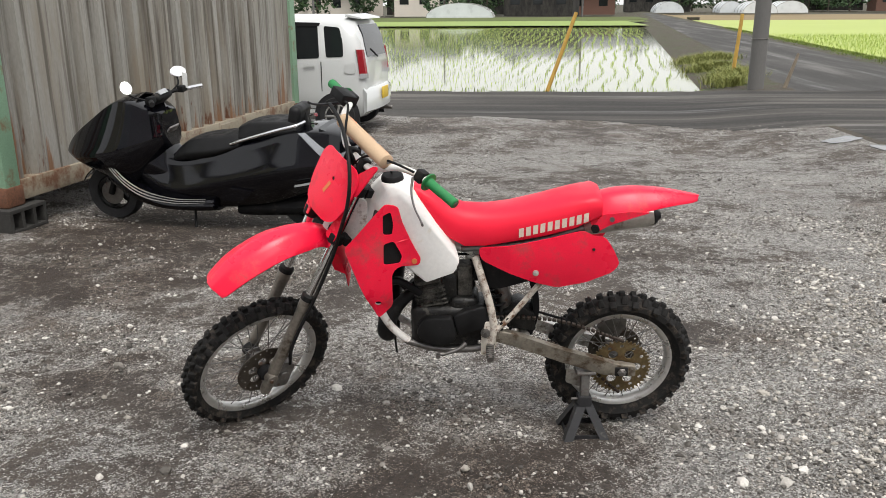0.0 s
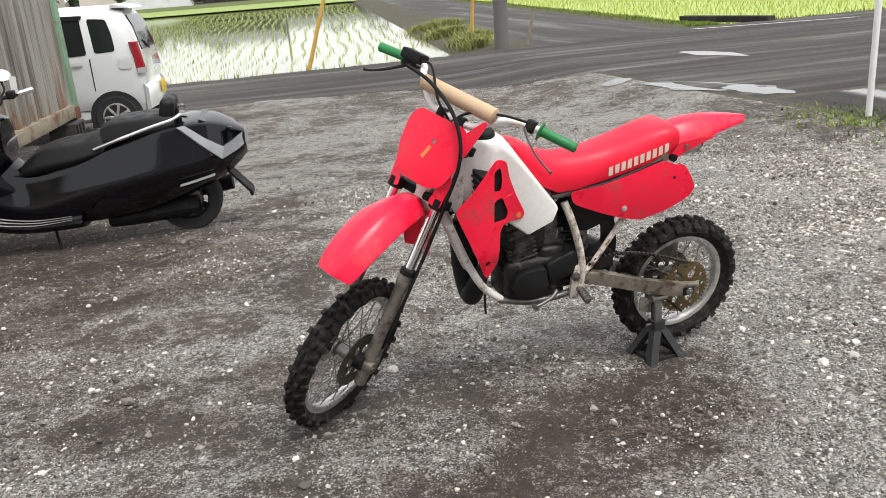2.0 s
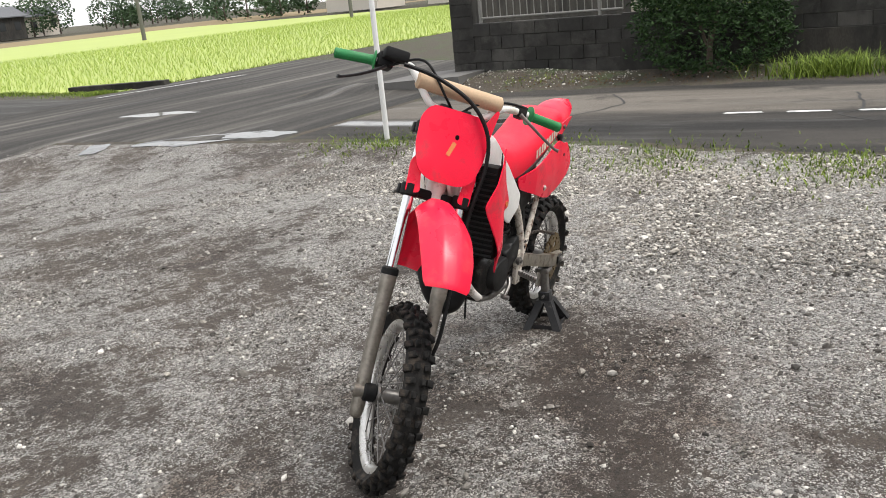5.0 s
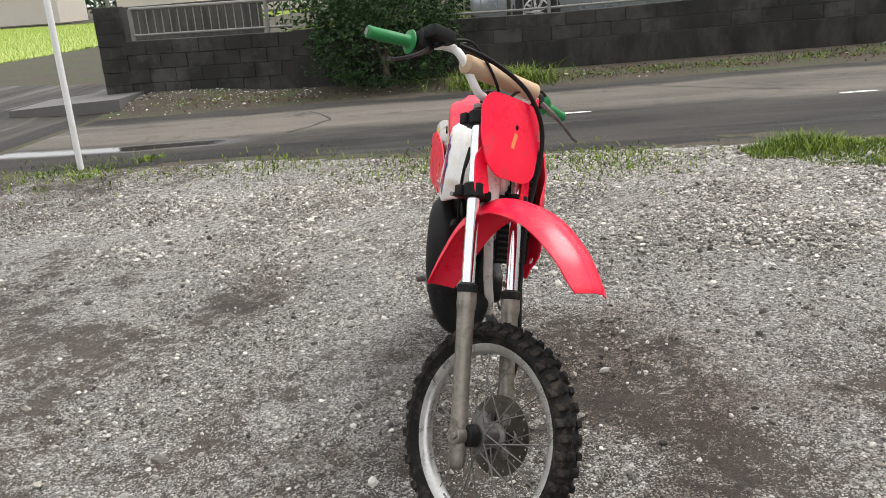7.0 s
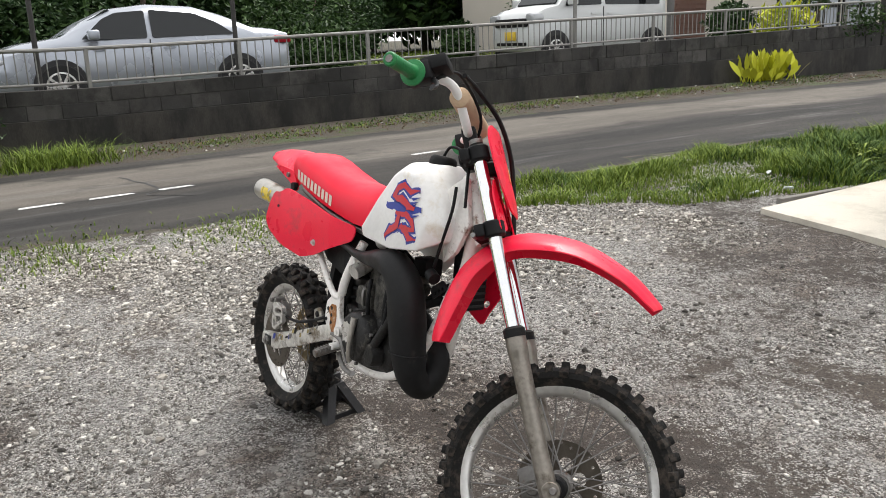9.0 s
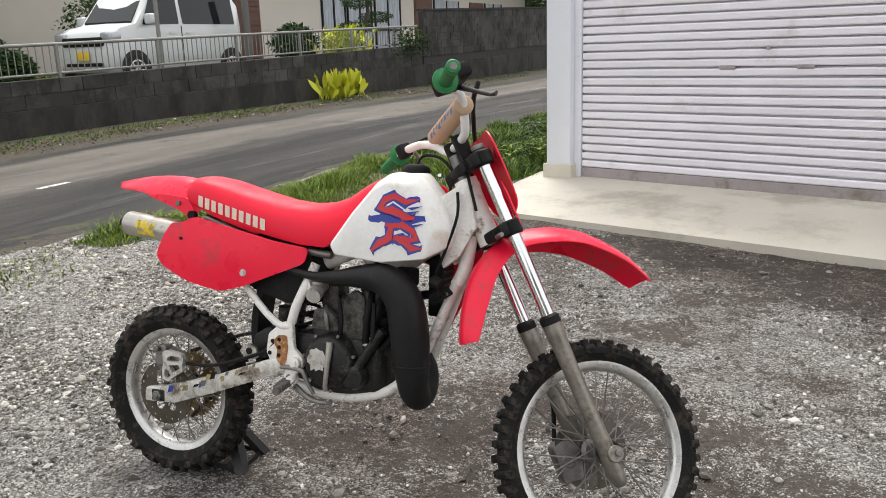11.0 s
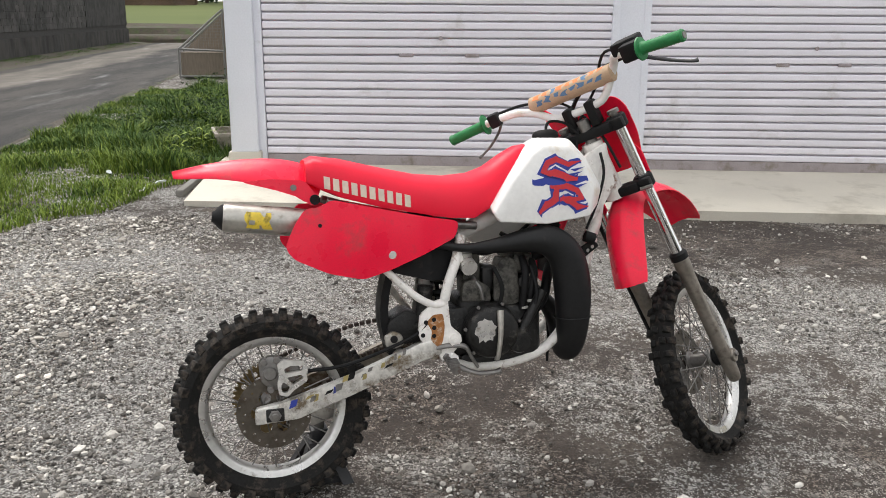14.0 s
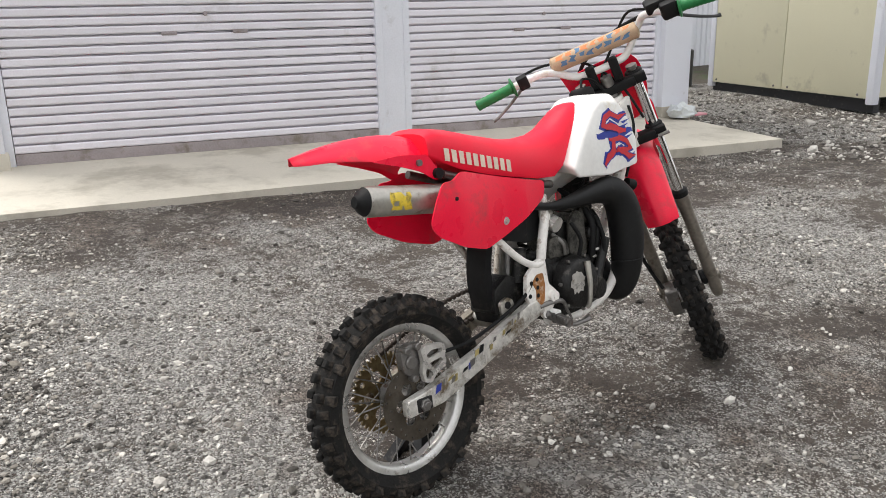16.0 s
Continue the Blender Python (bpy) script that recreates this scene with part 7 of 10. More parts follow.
# Exhaust.
pipe = [(0.700, 0.005, 0.545), (0.765, 0.015, 0.50), (0.815, 0.02, 0.43), (0.825, 0.0, 0.375), (0.822, -0.035, 0.355), (0.822, -0.068, 0.385), (0.822, -0.085, 0.45), (0.818, -0.095, 0.54), (0.800, -0.098, 0.620), (0.755, -0.100, 0.665), (0.69, -0.098, 0.672), (0.60, -0.092, 0.662), (0.52, -0.085, 0.660), (0.44, -0.080, 0.675), (0.30, -0.085, 0.715), (0.18, -0.092, 0.745)]
prad = [0.019, 0.021, 0.030, 0.036, 0.038, 0.041, 0.047, 0.051, 0.049, 0.043, 0.033, 0.020, 0.012, 0.011, 0.011, 0.012]
part("expansion_pipe", tube(pipe, prad, 22, 6), M_PIPE, bike, "matt black two-stroke expansion pipe")
part("pipe_seam", tube([(0.821 + 0.0505 * math.cos(t), -0.0845 + 0.0505 * math.sin(t), 0.452) for t in [i * math.pi / 8 for i in range(17)]], 0.0018, 6, 2), M_PIPE, bike)
part("pipe_spring", rod((0.735, -0.03, 0.535), (0.775, -0.02, 0.505), 0.004, 8), M_STEEL, bike)
b = tube([(0.215, -0.076, 0.734), (0.20, -0.076, 0.735), (0.19, -0.077, 0.737), (-0.090, -0.096, 0.772), (-0.098, -0.096, 0.773)], [0.020, 0.033, 0.0355, 0.0355, 0.034], 28, smooth=False)
silencer = part("silencer", b, M_ALLOY, bike, "dull alloy silencer with a yellow sticker")
part("end_cap", tube([(-0.096, -0.096, 0.7727), (-0.108, -0.0965, 0.774), (-0.118, -0.097, 0.775), (-0.124, -0.097, 0.776)], [0.0345, 0.027, 0.015, 0.013], 24, smooth=False), M_BLACK, silencer, "black silencer end cap")
b = bmesh.new()
cols = []
for i in range(7):
    x = -0.045 + i * 0.0100
    r = []
    for j in range(5):
        a = radians(-35 + j * 17)
        jx = 0.004 * math.sin(i * 2.3 + j * 1.9)
        r.append(b.verts.new((x + jx, -0.090 + 0.068 * x - 0.0364 * math.cos(a), 0.7608 - x * 0.125 + 0.0364 * math.sin(a))))
    cols.append(r)
for p, q in zip(cols, cols[1:]):
    for j in range(4):
        if (cols.index(p) + j * 2) % 7 != 3:
            b.faces.new((p[j], q[j], q[j + 1], p[j + 1]))
part("sticker", b, M_YELLOW, silencer, "torn yellow sticker")

# Tank graphic: jagged red strokes edged in blue, on the right flank.
def decal(outline, material, lift):
    """A thin patch laid on the right flank of the tank."""
    return part("tank_graphic", panel(outline, [], lambda x, z, d: (x, -(tank_flank(z) + lift - d * 0.0006), z), 0.001), material, tank)


def stroke(line, widths):
    """The outline of a brush stroke along a line, with its half widths."""
    pts = [Vector((x, z)) for x, z in line]
    left, right = [], []
    for i, p in enumerate(pts):
        t = (pts[min(i + 1, len(pts) - 1)] - pts[max(i - 1, 0)]).normalized()
        nrm = Vector((-t.y, t.x)) * widths[i]
        left += [tuple(p + nrm), tuple(p + nrm * (1.7 if i % 2 else 0.7) + t * 0.007)]
        right += [tuple(p - nrm), tuple(p - nrm * (0.6 if i % 2 else 1.6) + t * 0.007)]
    return left + right[::-1]


upper = ([(0.846, 0.880), (0.815, 0.874), (0.780, 0.883), (0.748, 0.877), (0.738, 0.862), (0.756, 0.849), (0.795, 0.841), (0.825, 0.832)], [0.001, 0.006, 0.007, 0.008, 0.009, 0.009, 0.009, 0.005])
crossing = ([(0.704, 0.830), (0.735, 0.828), (0.775, 0.826), (0.815, 0.822), (0.856, 0.834)], [0.001, 0.005, 0.006, 0.005, 0.001])
bowl = ([(0.752, 0.814), (0.790, 0.812), (0.826, 0.803), (0.838, 0.788), (0.815, 0.777), (0.785, 0.780)], [0.004, 0.007, 0.008, 0.008, 0.007, 0.005])
leg_a = ([(0.775, 0.812), (0.766, 0.790), (0.750, 0.770), (0.722, 0.750)], [0.006, 0.009, 0.009, 0.004])
leg_b = ([(0.785, 0.786), (0.800, 0.774), (0.822, 0.762), (0.851, 0.757)], [0.005, 0.008, 0.008, 0.002])
for line, widths in (upper, crossing, bowl, leg_a, leg_b):
    decal(stroke([(x - 0.002, z - 0.001) for x, z in line], [w + 0.0055 for w in widths]), M_BLUE, 0.0010 if line is not bowl[0] else 0.0013)
for k, (line, widths) in enumerate((upper, bowl, leg_a, leg_b)):
    decal(stroke(line, widths), M_REDGRAPHIC, 0.0022 + 0.0003 * k)
for x0, z0 in ((0.812, 0.858), (0.806, 0.846), (0.818, 0.814)):
    decal([(x0, z0), (x0 + 0.042, z0 + 0.006), (x0 + 0.012, z0 - 0.006)], M_BLUE, 0.0036)

# ---- axle stand under the swingarm ----
stw = BIKE @ Vector((0.118, 0.100, 0.0))
stand = thing("axle_stand", pose(stw.x - 0.005, stw.y - 0.015, height(stw.x, stw.y), 0, 0, 8), "small black steel axle stand under the swingarm", "stand")
top_z = (BIKE @ Vector((0.118, 0.082, 0.262))).z - height(stw.x, stw.y)
for a, b2 in (((-0.068, -0.066), 0), ((0.068, -0.066), 0), ((0.068, 0.066), 0), ((-0.068, 0.066), 0)):
    x, y = a
    part("leg", loft([[(x * k + dx, y * k + dy, z) for dx, dy in ((-0.016, -0.016), (0.016, -0.016), (0.016, 0.016), (-0.016, 0.016))] for k, z in ((1, 0.0), (0.22, 0.115))]), M_STAND, stand, smooth=False)
for p, q in (((-0.068, -0.066), (0.068, -0.066)), ((0.068, -0.066), (0.068, 0.066)), ((0.068, 0.066), (-0.068, 0.066)), ((-0.068, 0.066), (-0.068, -0.066))):
    b = loft([[(x, y, z) for z in (0.0, 0.022)] + [(x * 0.93, y * 0.93, z) for z in (0.022, 0.0)] for x, y in (p, q)])
    part("brace", b, M_STAND, stand, smooth=False)
part("sleeve", box(-0.024, 0.024, -0.024, 0.024, 0.09, 0.150, 0.004), M_STAND, stand, angle=30)
part("ratchet_bar", box(-0.015, 0.015, -0.015, 0.015, 0.10, top_z - 0.012, 0.003), M_STEEL, stand, "bare steel ratchet bar", angle=30)
part("saddle", join(box(-0.034, 0.034, -0.026, 0.026, top_z - 0.016, top_z - 0.004, 0.003), box(-0.036, -0.028, -0.026, 0.026, top_z - 0.012, top_z + 0.006, 0.002)), M_STEEL, stand, "steel saddle")
part("pin", rod((-0.045, 0, 0.135), (0.045, 0, 0.135), 0.005, 8), M_STEEL, stand)


# ---- vehicles ----
def car_body(stations, n_roof=3):
    """Rings over stations of x, floor, belt, top, width at the belt, width at the top."""
    rings = []
    for x, zb, zm, zt, wm, wt in stations:
        h = zt - zm
        half = [(wm * 0.90, zb), (wm * 0.97, zb + 0.05), (wm, zb + (zm - zb) * 0.45), (wm * 0.985, zm), (wm * 0.25 + wt * 0.75 if h > 0.1 else wm * 0.95, zm + h * 0.78), (wt * 0.86, zm + h * 0.965), (wt * 0.45, zt), (0, zt + 0.006)]
        rings.append([(x, y, z) for y, z in half] + [(x, -y, z) for y, z in half[-2::-1]])
    b = loft(rings)
    return b


def car_wheel(parent, x, y, z, r, s, rim_mat=None, spokes=7):
    """Tyre, spoked wheel and dark arch at one corner."""
    w = part("wheel", move(lathe([(r * 0.66, -0.075), (r * 0.97, -0.085), (r, -0.06), (r, 0.06), (r * 0.97, 0.085), (r * 0.66, 0.075)], 32, closed=True), Matrix.Translation((x, y, z))), M_TYRE, parent, "black tyre on an alloy wheel")
    rm = lathe([(r * 0.67, -0.06), (r * 0.68, 0.083 * s), (r * 0.60, 0.086 * s), (r * 0.60, -0.06)] if s > 0 else [(r * 0.67, 0.06), (r * 0.68, -0.083), (r * 0.60, -0.086), (r * 0.60, 0.06)], 32, closed=True)
    for i in range(spokes):
        join(rm, move(box(r * 0.08, r * 0.64, 0.068 if s > 0 else -0.083, 0.083 if s > 0 else -0.068, -r * 0.06, r * 0.06, 0.004, 1), Matrix.Rotation(2 * math.pi * i / spokes, 4, "Y")))
    join(rm, lathe([(0.004, 0.086 * s), (r * 0.16, 0.085 * s), (r * 0.17, 0.06 * s), (0.004, 0.06 * s)], 16))
    part("rim", move(rm, Matrix.Translation((x, y, z))), rim_mat or M_RIM, w, "silver alloy rim", smooth=False)
    part("brake_drum", move(cyl(r * 0.62, -0.02, 0.02, 24), Matrix.Translation((x, y + s * 0.052, z))), M_STAND, w)


def arch(parent, x, y, z, r, s):
    pts = [(x + r * math.cos(t * math.pi / 14), z + r * math.sin(t * math.pi / 14)) for t in range(-1, 16)] + [(x - r, z - 0.12), (x + r, z - 0.12)]
    part("wheel_arch", plate(pts, y - 0.010 * s, y + 0.004 * s), M_STAND, parent, "dark wheel arch", smooth=False)


def pane(parent, name, outline, s, wfun, material, label="", lift=0.006):
    """A panel laid on the flank of a body, whose half width at a height is wfun(z)."""
    return part(name, panel(corner_cut(outline, 0.035, 3), [], lambda x, z, d: (x, s * (wfun(z) + lift - d * 0.012), z), 0.01), material, parent, label)


# White kei van behind the container: rear towards the yard.
VAN_Z = -0.285
van = thing("kei_van", pose(-3.87, 13.68, VAN_Z, 0, 0, 176), "small white boxy van with red tail lamps, parked behind the container", "van")
vs = [(-1.70, 0.42, 0.95, 1.02, 0.66, 0.60), (-1.68, 0.30, 0.98, 1.12, 0.70, 0.64), (-1.62, 0.26, 1.0, 1.40, 0.725, 0.62), (-1.52, 0.24, 1.0, 1.60, 0.735, 0.60), (-1.30, 0.22, 1.0, 1.665, 0.738, 0.60), (-0.4, 0.2, 1.0, 1.675, 0.738, 0.60), (0.35, 0.2, 1.0, 1.65, 0.738, 0.59), (0.62, 0.2, 0.99, 1.58, 0.735, 0.57), (1.05, 0.2, 0.97, 1.08, 0.73, 0.62), (1.45, 0.22, 0.90, 0.96, 0.71, 0.58), (1.68, 0.28, 0.74, 0.78, 0.62, 0.50)]
part("body", car_body(vs), M_CARWHITE, van, "white painted body", angle=50)
wv = lambda z: 0.727 if z < 1.0 else 0.727 - (z - 1.0) * 0.185
for s in (1, -1):
    pane(van, "side_window", [(-1.13, 1.09), (-1.385, 1.10), (-1.37, 1.30), (-1.32, 1.50), (-1.09, 1.52)], s, wv, M_GLASS, "dark quarter window")
    pane(van, "side_window", [(-0.20, 1.05), (-1.03, 1.08), (-1.0, 1.53), (-0.20, 1.54)], s, wv, M_GLASS, "dark rear door window")
    pane(van, "side_window", [(-0.10, 1.04), (0.92, 1.02), (0.58, 1.48), (-0.10, 1.53)], s, wv, M_GLASS, "dark front door window")
    pane(van, "window_visor", [(-0.20, 1.525), (-1.02, 1.515), (-1.05, 1.565), (-0.20, 1.585)], s, wv, M_BLACK, "dark rain visor", 0.02)
    pane(van, "door_handle", [(-0.80, 0.955), (-0.97, 0.96), (-0.97, 0.995), (-0.80, 0.99)], s, wv, M_CARWHITE, "", 0.028)
    pane(van, "fuel_flap", [(-1.40, 0.87), (-1.56, 0.87), (-1.56, 1.03), (-1.40, 1.03)], s, wv, M_CARWHITE, "", 0.012)
    pane(van, "sill_moulding", [(0.80, 0.27), (-0.96, 0.27), (-0.96, 0.36), (0.80, 0.36)], s, wv, M_CARWHITE, "", 0.016)
    for x0, x1, z0, z1 in ((-1.064, -1.054, 0.62, 1.03), (-0.152, -0.142, 0.36, 1.03), (-1.0, -0.15, 0.372, 0.378)):
        part("door_gap", plate([(x0, z0), (x1, z0), (x1, z1), (x0, z1)], s * 0.728, s * 0.741), M_BLACK, van, "dark door gap", smooth=False)
    b = loft([[(-1.66 - 0.05 * (1 - t) + dx, s * (0.62 + yy), z) for dx, yy in ((0.02, 0.0), (-0.012, 0.02), (0.0, 0.095), (0.085 - 0.02 * t, 0.126), (0.10, 0.08))] for t, z in ((0.0, 0.80), (0.5, 1.0), (1.0, 1.20))])
    tl = part("tail_lamp", b, M_REDLENS, van, "tall red tail lamp", smooth=False)
    part("reverse_lens", loft([[(-1.667 + dx, s * (0.601 + yy), z) for dx, yy in ((-0.03, 0.02), (-0.058, 0.04), (-0.046, 0.117), (0.044, 0.150), (0.06, 0.10))] for z in (0.80, 0.87)]), M_LENS, tl, "clear lower lens", smooth=False)
    for x in (-1.27, 1.13):
        arch(van, x, s * 0.741, 0.27, 0.335, s)
        car_wheel(van, x, s * 0.680, 0.268, 0.268, s)
part("rear_bumper", loft([[(-1.70 + 0.04 * abs(t) ** 2, t * 0.72, 0.30), (-1.785 + 0.07 * t * t, t * 0.74, 0.34), (-1.79 + 0.07 * t * t, t * 0.745, 0.60), (-1.74 + 0.07 * t * t, t * 0.74, 0.66), (-1.66, t * 0.72, 0.66)] for t in (-1, -0.8, -0.4, 0, 0.4, 0.8, 1)]), M_CARWHITE, van, "white rear bumper", angle=50)
rear_line = ((1.09, -1.693, 0.55), (1.25, -1.660, 0.545), (1.40, -1.628, 0.53), (1.53, -1.566, 0.50))
part("rear_window", loft([[(x - 0.002, -w, z), (x - 0.006, -w * 0.5, z), (x - 0.006, w * 0.5, z), (x - 0.002, w, z), (x + 0.03, w, z), (x + 0.03, -w, z)] for z, x, w in rear_line]), M_GLASS, van, "dark rear window", angle=30)
part("spoiler", loft([[(-1.62, y, 1.610), (-1.615, y, 1.628), (-1.40, y, 1.678), (-1.38, y, 1.640)] for y in (-0.55, -0.5, 0.5, 0.55)]), M_CARWHITE, van, "roof spoiler")
part("rear_wiper", rod((-1.708, 0.0, 1.07), (-1.682, 0.30, 1.19), 0.010, 8), M_BLACK, van)
part("number_plate", box(-1.815, -1.80, -0.17, 0.17, 0.47, 0.64, 0.004), M_PLATEY, van, "yellow number plate")
part("exhaust", rod((-1.80, -0.45, 0.27), (-1.5, -0.45, 0.27), 0.03, 12), M_STEEL, van)
part("side_mirror", box(0.86, 0.95, 0.74, 0.90, 1.0, 1.14, 0.03), M_CARWHITE, van)

# Silver saloon behind the railing.
SED = pose(11.62, 1.87, yard(1.87), 0, 0, 90)
sedan = thing("saloon_car", SED, "silver saloon car parked behind the railing", "car")
st = [(-2.25, 0.45, 0.80, 0.86, 0.66, 0.60), (-2.20, 0.30, 0.90, 1.00, 0.78, 0.66), (-2.0, 0.25, 0.93, 1.06, 0.85, 0.68), (-1.65, 0.22, 0.93, 1.10, 0.875, 0.66), (-1.2, 0.2, 0.93, 1.30, 0.88, 0.58), (-0.75, 0.2, 0.93, 1.43, 0.885, 0.57), (-0.1, 0.2, 0.92, 1.465, 0.885, 0.57), (0.45, 0.2, 0.91, 1.40, 0.885, 0.57), (0.85, 0.2, 0.90, 1.22, 0.88, 0.60), (1.20, 0.2, 0.89, 1.00, 0.875, 0.66), (1.75, 0.22, 0.80, 0.92, 0.86, 0.66), (2.15, 0.25, 0.70, 0.80, 0.80, 0.60), (2.30, 0.32, 0.55, 0.62, 0.62, 0.45)]
part("body", car_body(st), M_CARSILVER, sedan, "silver painted body", angle=50)
ws = lambda z: 0.872 if z < 0.93 else 0.872 - (z - 0.93) * 0.46
for s in (1, -1):
    pane(sedan, "side_window", [(0.94, 0.96), (0.02, 0.96), (0.0, 1.36), (0.42, 1.33), (0.62, 1.24)], s, ws, M_GLASS, "dark front window")
    pane(sedan, "side_window", [(-0.05, 0.96), (-1.30, 0.99), (-1.05, 1.17), (-0.72, 1.31), (-0.07, 1.37)], s, ws, M_GLASS, "dark rear window")
    pane(sedan, "door_gap", [(0.0, 0.34), (-0.014, 0.34), (-0.014, 0.95), (0.0, 0.95)], s, ws, M_BLACK, "dark door gap", 0.014)
    pane(sedan, "door_handle", [(-0.20, 0.80), (-0.36, 0.80), (-0.36, 0.835), (-0.20, 0.835)], s, ws, M_CARSILVER, "", 0.03)
    pane(sedan, "door_handle", [(0.80, 0.80), (0.64, 0.80), (0.64, 0.835), (0.80, 0.835)], s, ws, M_CARSILVER, "", 0.03)
    part("side_mirror", move(box(-0.09, 0.07, -0.09, 0.09, -0.07, 0.07, 0.035, 3), Matrix.Translation((0.80, s * 0.99, 1.02))), M_CARSILVER, sedan, "silver door mirror")
    part("tail_lamp", box(-2.22, -1.93, s * 0.62 - 0.0 if s > 0 else -0.86, s * 0.86 if s > 0 else -0.62, 0.83, 0.95, 0.03), M_REDLENS, sedan, "red tail lamp")
    part("head_lamp", box(1.80, 2.20, 0.55 if s > 0 else -0.82, 0.82 if s > 0 else -0.55, 0.62, 0.74, 0.04), M_LENS, sedan, "clear head lamp")
    for x in (-1.33, 1.27):
        arch(sedan, x, s * 0.888, 0.33, 0.37, s)
        car_wheel(sedan, x, s * 0.825, 0.315, 0.315, s, spokes=9)
part("windscreen", loft([[(0.47, y * 0.92, 1.39), (1.17, y, 1.02), (1.17, y, 1.0), (0.45, y * 0.92, 1.37)] for y in (-0.56, 0.56)]), M_GLASS, sedan, "dark windscreen", smooth=False)

# White tall minivan behind the railing.
MVY = -6.60
mini = thing("minivan", pose(10.95, MVY, yard(MVY), 0, 0, 90), "white tall minivan with dark glass parked behind the railing", "van")
mt = [(-1.70, 0.40, 1.0, 1.10, 0.66, 0.60), (-1.66, 0.28, 1.03, 1.55, 0.72, 0.64), (-1.50, 0.24, 1.03, 1.75, 0.738, 0.64), (-0.4, 0.22, 1.03, 1.79, 0.738, 0.64), (0.45, 0.22, 1.02, 1.76, 0.738, 0.63), (0.70, 0.22, 1.01, 1.66, 0.738, 0.62), (1.10, 0.22, 1.0, 1.10, 0.735, 0.66), (1.45, 0.22, 0.96, 1.03, 0.725, 0.62), (1.64, 0.26, 0.84, 0.92, 0.69, 0.58), (1.70, 0.35, 0.62, 0.70, 0.62, 0.5)]
part("body", car_body(mt), M_CARWHITE, mini, "white painted body", angle=50)
wm = lambda z: 0.727 if z < 1.03 else 0.727 - (z - 1.03) * 0.115
for s in (1, -1):
    pane(mini, "side_window", [(-0.02, 1.08), (-1.48, 1.08), (-1.46, 1.62), (0.0, 1.64)], s, wm, M_GLASS, "dark rear side window")
    pane(mini, "side_window", [(0.08, 1.08), (0.98, 1.06), (0.70, 1.56), (0.08, 1.62)], s, wm, M_GLASS, "dark front window")
    pane(mini, "door_gap", [(0.04, 0.30), (0.028, 0.30), (0.028, 1.05), (0.04, 1.05)], s, wm, M_BLACK, "dark door gap", 0.014)
    pane(mini, "door_handle", [(-0.06, 0.90), (-0.24, 0.90), (-0.24, 0.94), (-0.06, 0.94)], s, wm, M_CARWHITE, "", 0.03)
    pane(mini, "door_handle", [(0.36, 0.90), (0.18, 0.90), (0.18, 0.94), (0.36, 0.94)], s, wm, M_CARWHITE, "", 0.03)
    part("side_mirror", move(box(-0.08, 0.06, -0.09, 0.09, -0.09, 0.09, 0.03, 3), Matrix.Translation((0.92, s * 0.86, 1.16))), M_CARWHITE, mini, "white door mirror")
    part("head_lamp", box(1.44, 1.715, 0.44 if s > 0 else -0.71, 0.71 if s > 0 else -0.44, 0.76, 0.94, 0.04), M_LENS, mini, "clear head lamp")
    for x in (-1.30, 1.22):
        arch(mini, x, s * 0.742, 0.29, 0.34, s)
        car_wheel(mini, x, s * 0.680, 0.275, 0.275, s, spokes=8)
part("windscreen", loft([[(0.70, y * 0.93, 1.62), (1.11, y, 1.13), (1.10, y, 1.10), (0.68, y * 0.93, 1.60)] for y in (-0.58, 0.58)]), M_GLASS, mini, "dark windscreen", smooth=False)
part("grille", box(1.50, 1.735, -0.50, 0.50, 0.70, 0.86, 0.03), M_BLACK, mini, "dark grille")
part("lower_intake", box(1.50, 1.728, -0.46, 0.46, 0.36, 0.42, 0.015), M_BLACK, mini, "dark lower intake")
part("number_plate", box(1.725, 1.742, -0.17, 0.17, 0.46, 0.62, 0.004), M_PLATEY, mini, "yellow number plate")

# Black scooter beside the container: x ahead from under the rear hub, y to its left.
SCG = height(-1.9, 6.9) - 0.062  # the wheels stand 62 mm above this origin
SC = pose(-1.50, 6.95, SCG, 0, 0, 174) @ pose(0, 0, 0, -5)
sc = thing("maxi_scooter", SC, "long low glossy black scooter leaning on its side stand", "scooter")


def sc_loft(secs):
    """Sections of x, half width low, z low, half width mid, z mid, half width top, z top."""
    rings = []
    for x, w0, z0, w1_, z1, w2_, z2 in secs:
        half = [(w0 * 0.6, z0), (w0, z0 + 0.02), (w1_ * 0.96, (z0 + z1) / 2), (w1_, z1), (w1_ * 0.4 + w2_ * 0.6, (z1 + z2 * 1.2) / 2.2), (w2_, z2 - 0.012), (w2_ * 0.6, z2)]
        rings.append([(x, y, z) for y, z in half] + [(x, -y, z) for y, z in half[::-1]])
    b = loft(rings)
    b.verts.index_update()
    crease = b.edges.layers.float.new("crease_edge")
    for e in b.edges:
        k = {v.index % 14 for v in e.verts}
        if len(k) == 1:
            e[crease] = {3: 0.75, 10: 0.75, 5: 0.5, 8: 0.5}.get(k.pop(), 0.0)
        elif abs(e.verts[0].co.x - e.verts[1].co.x) < 1e-6 and len(e.link_faces) and any(len(q.verts) > 4 for q in e.link_faces):
            e[crease] = 0.5
    return b


def moulded(name, b, *rest, **more):
    """A part whose few sections are rounded off."""
    ob = part(name, b, *rest, **more)
    md = ob.modifiers.new("Subdivision", "SUBSURF")
    md.levels = md.render_levels = 2
    return ob


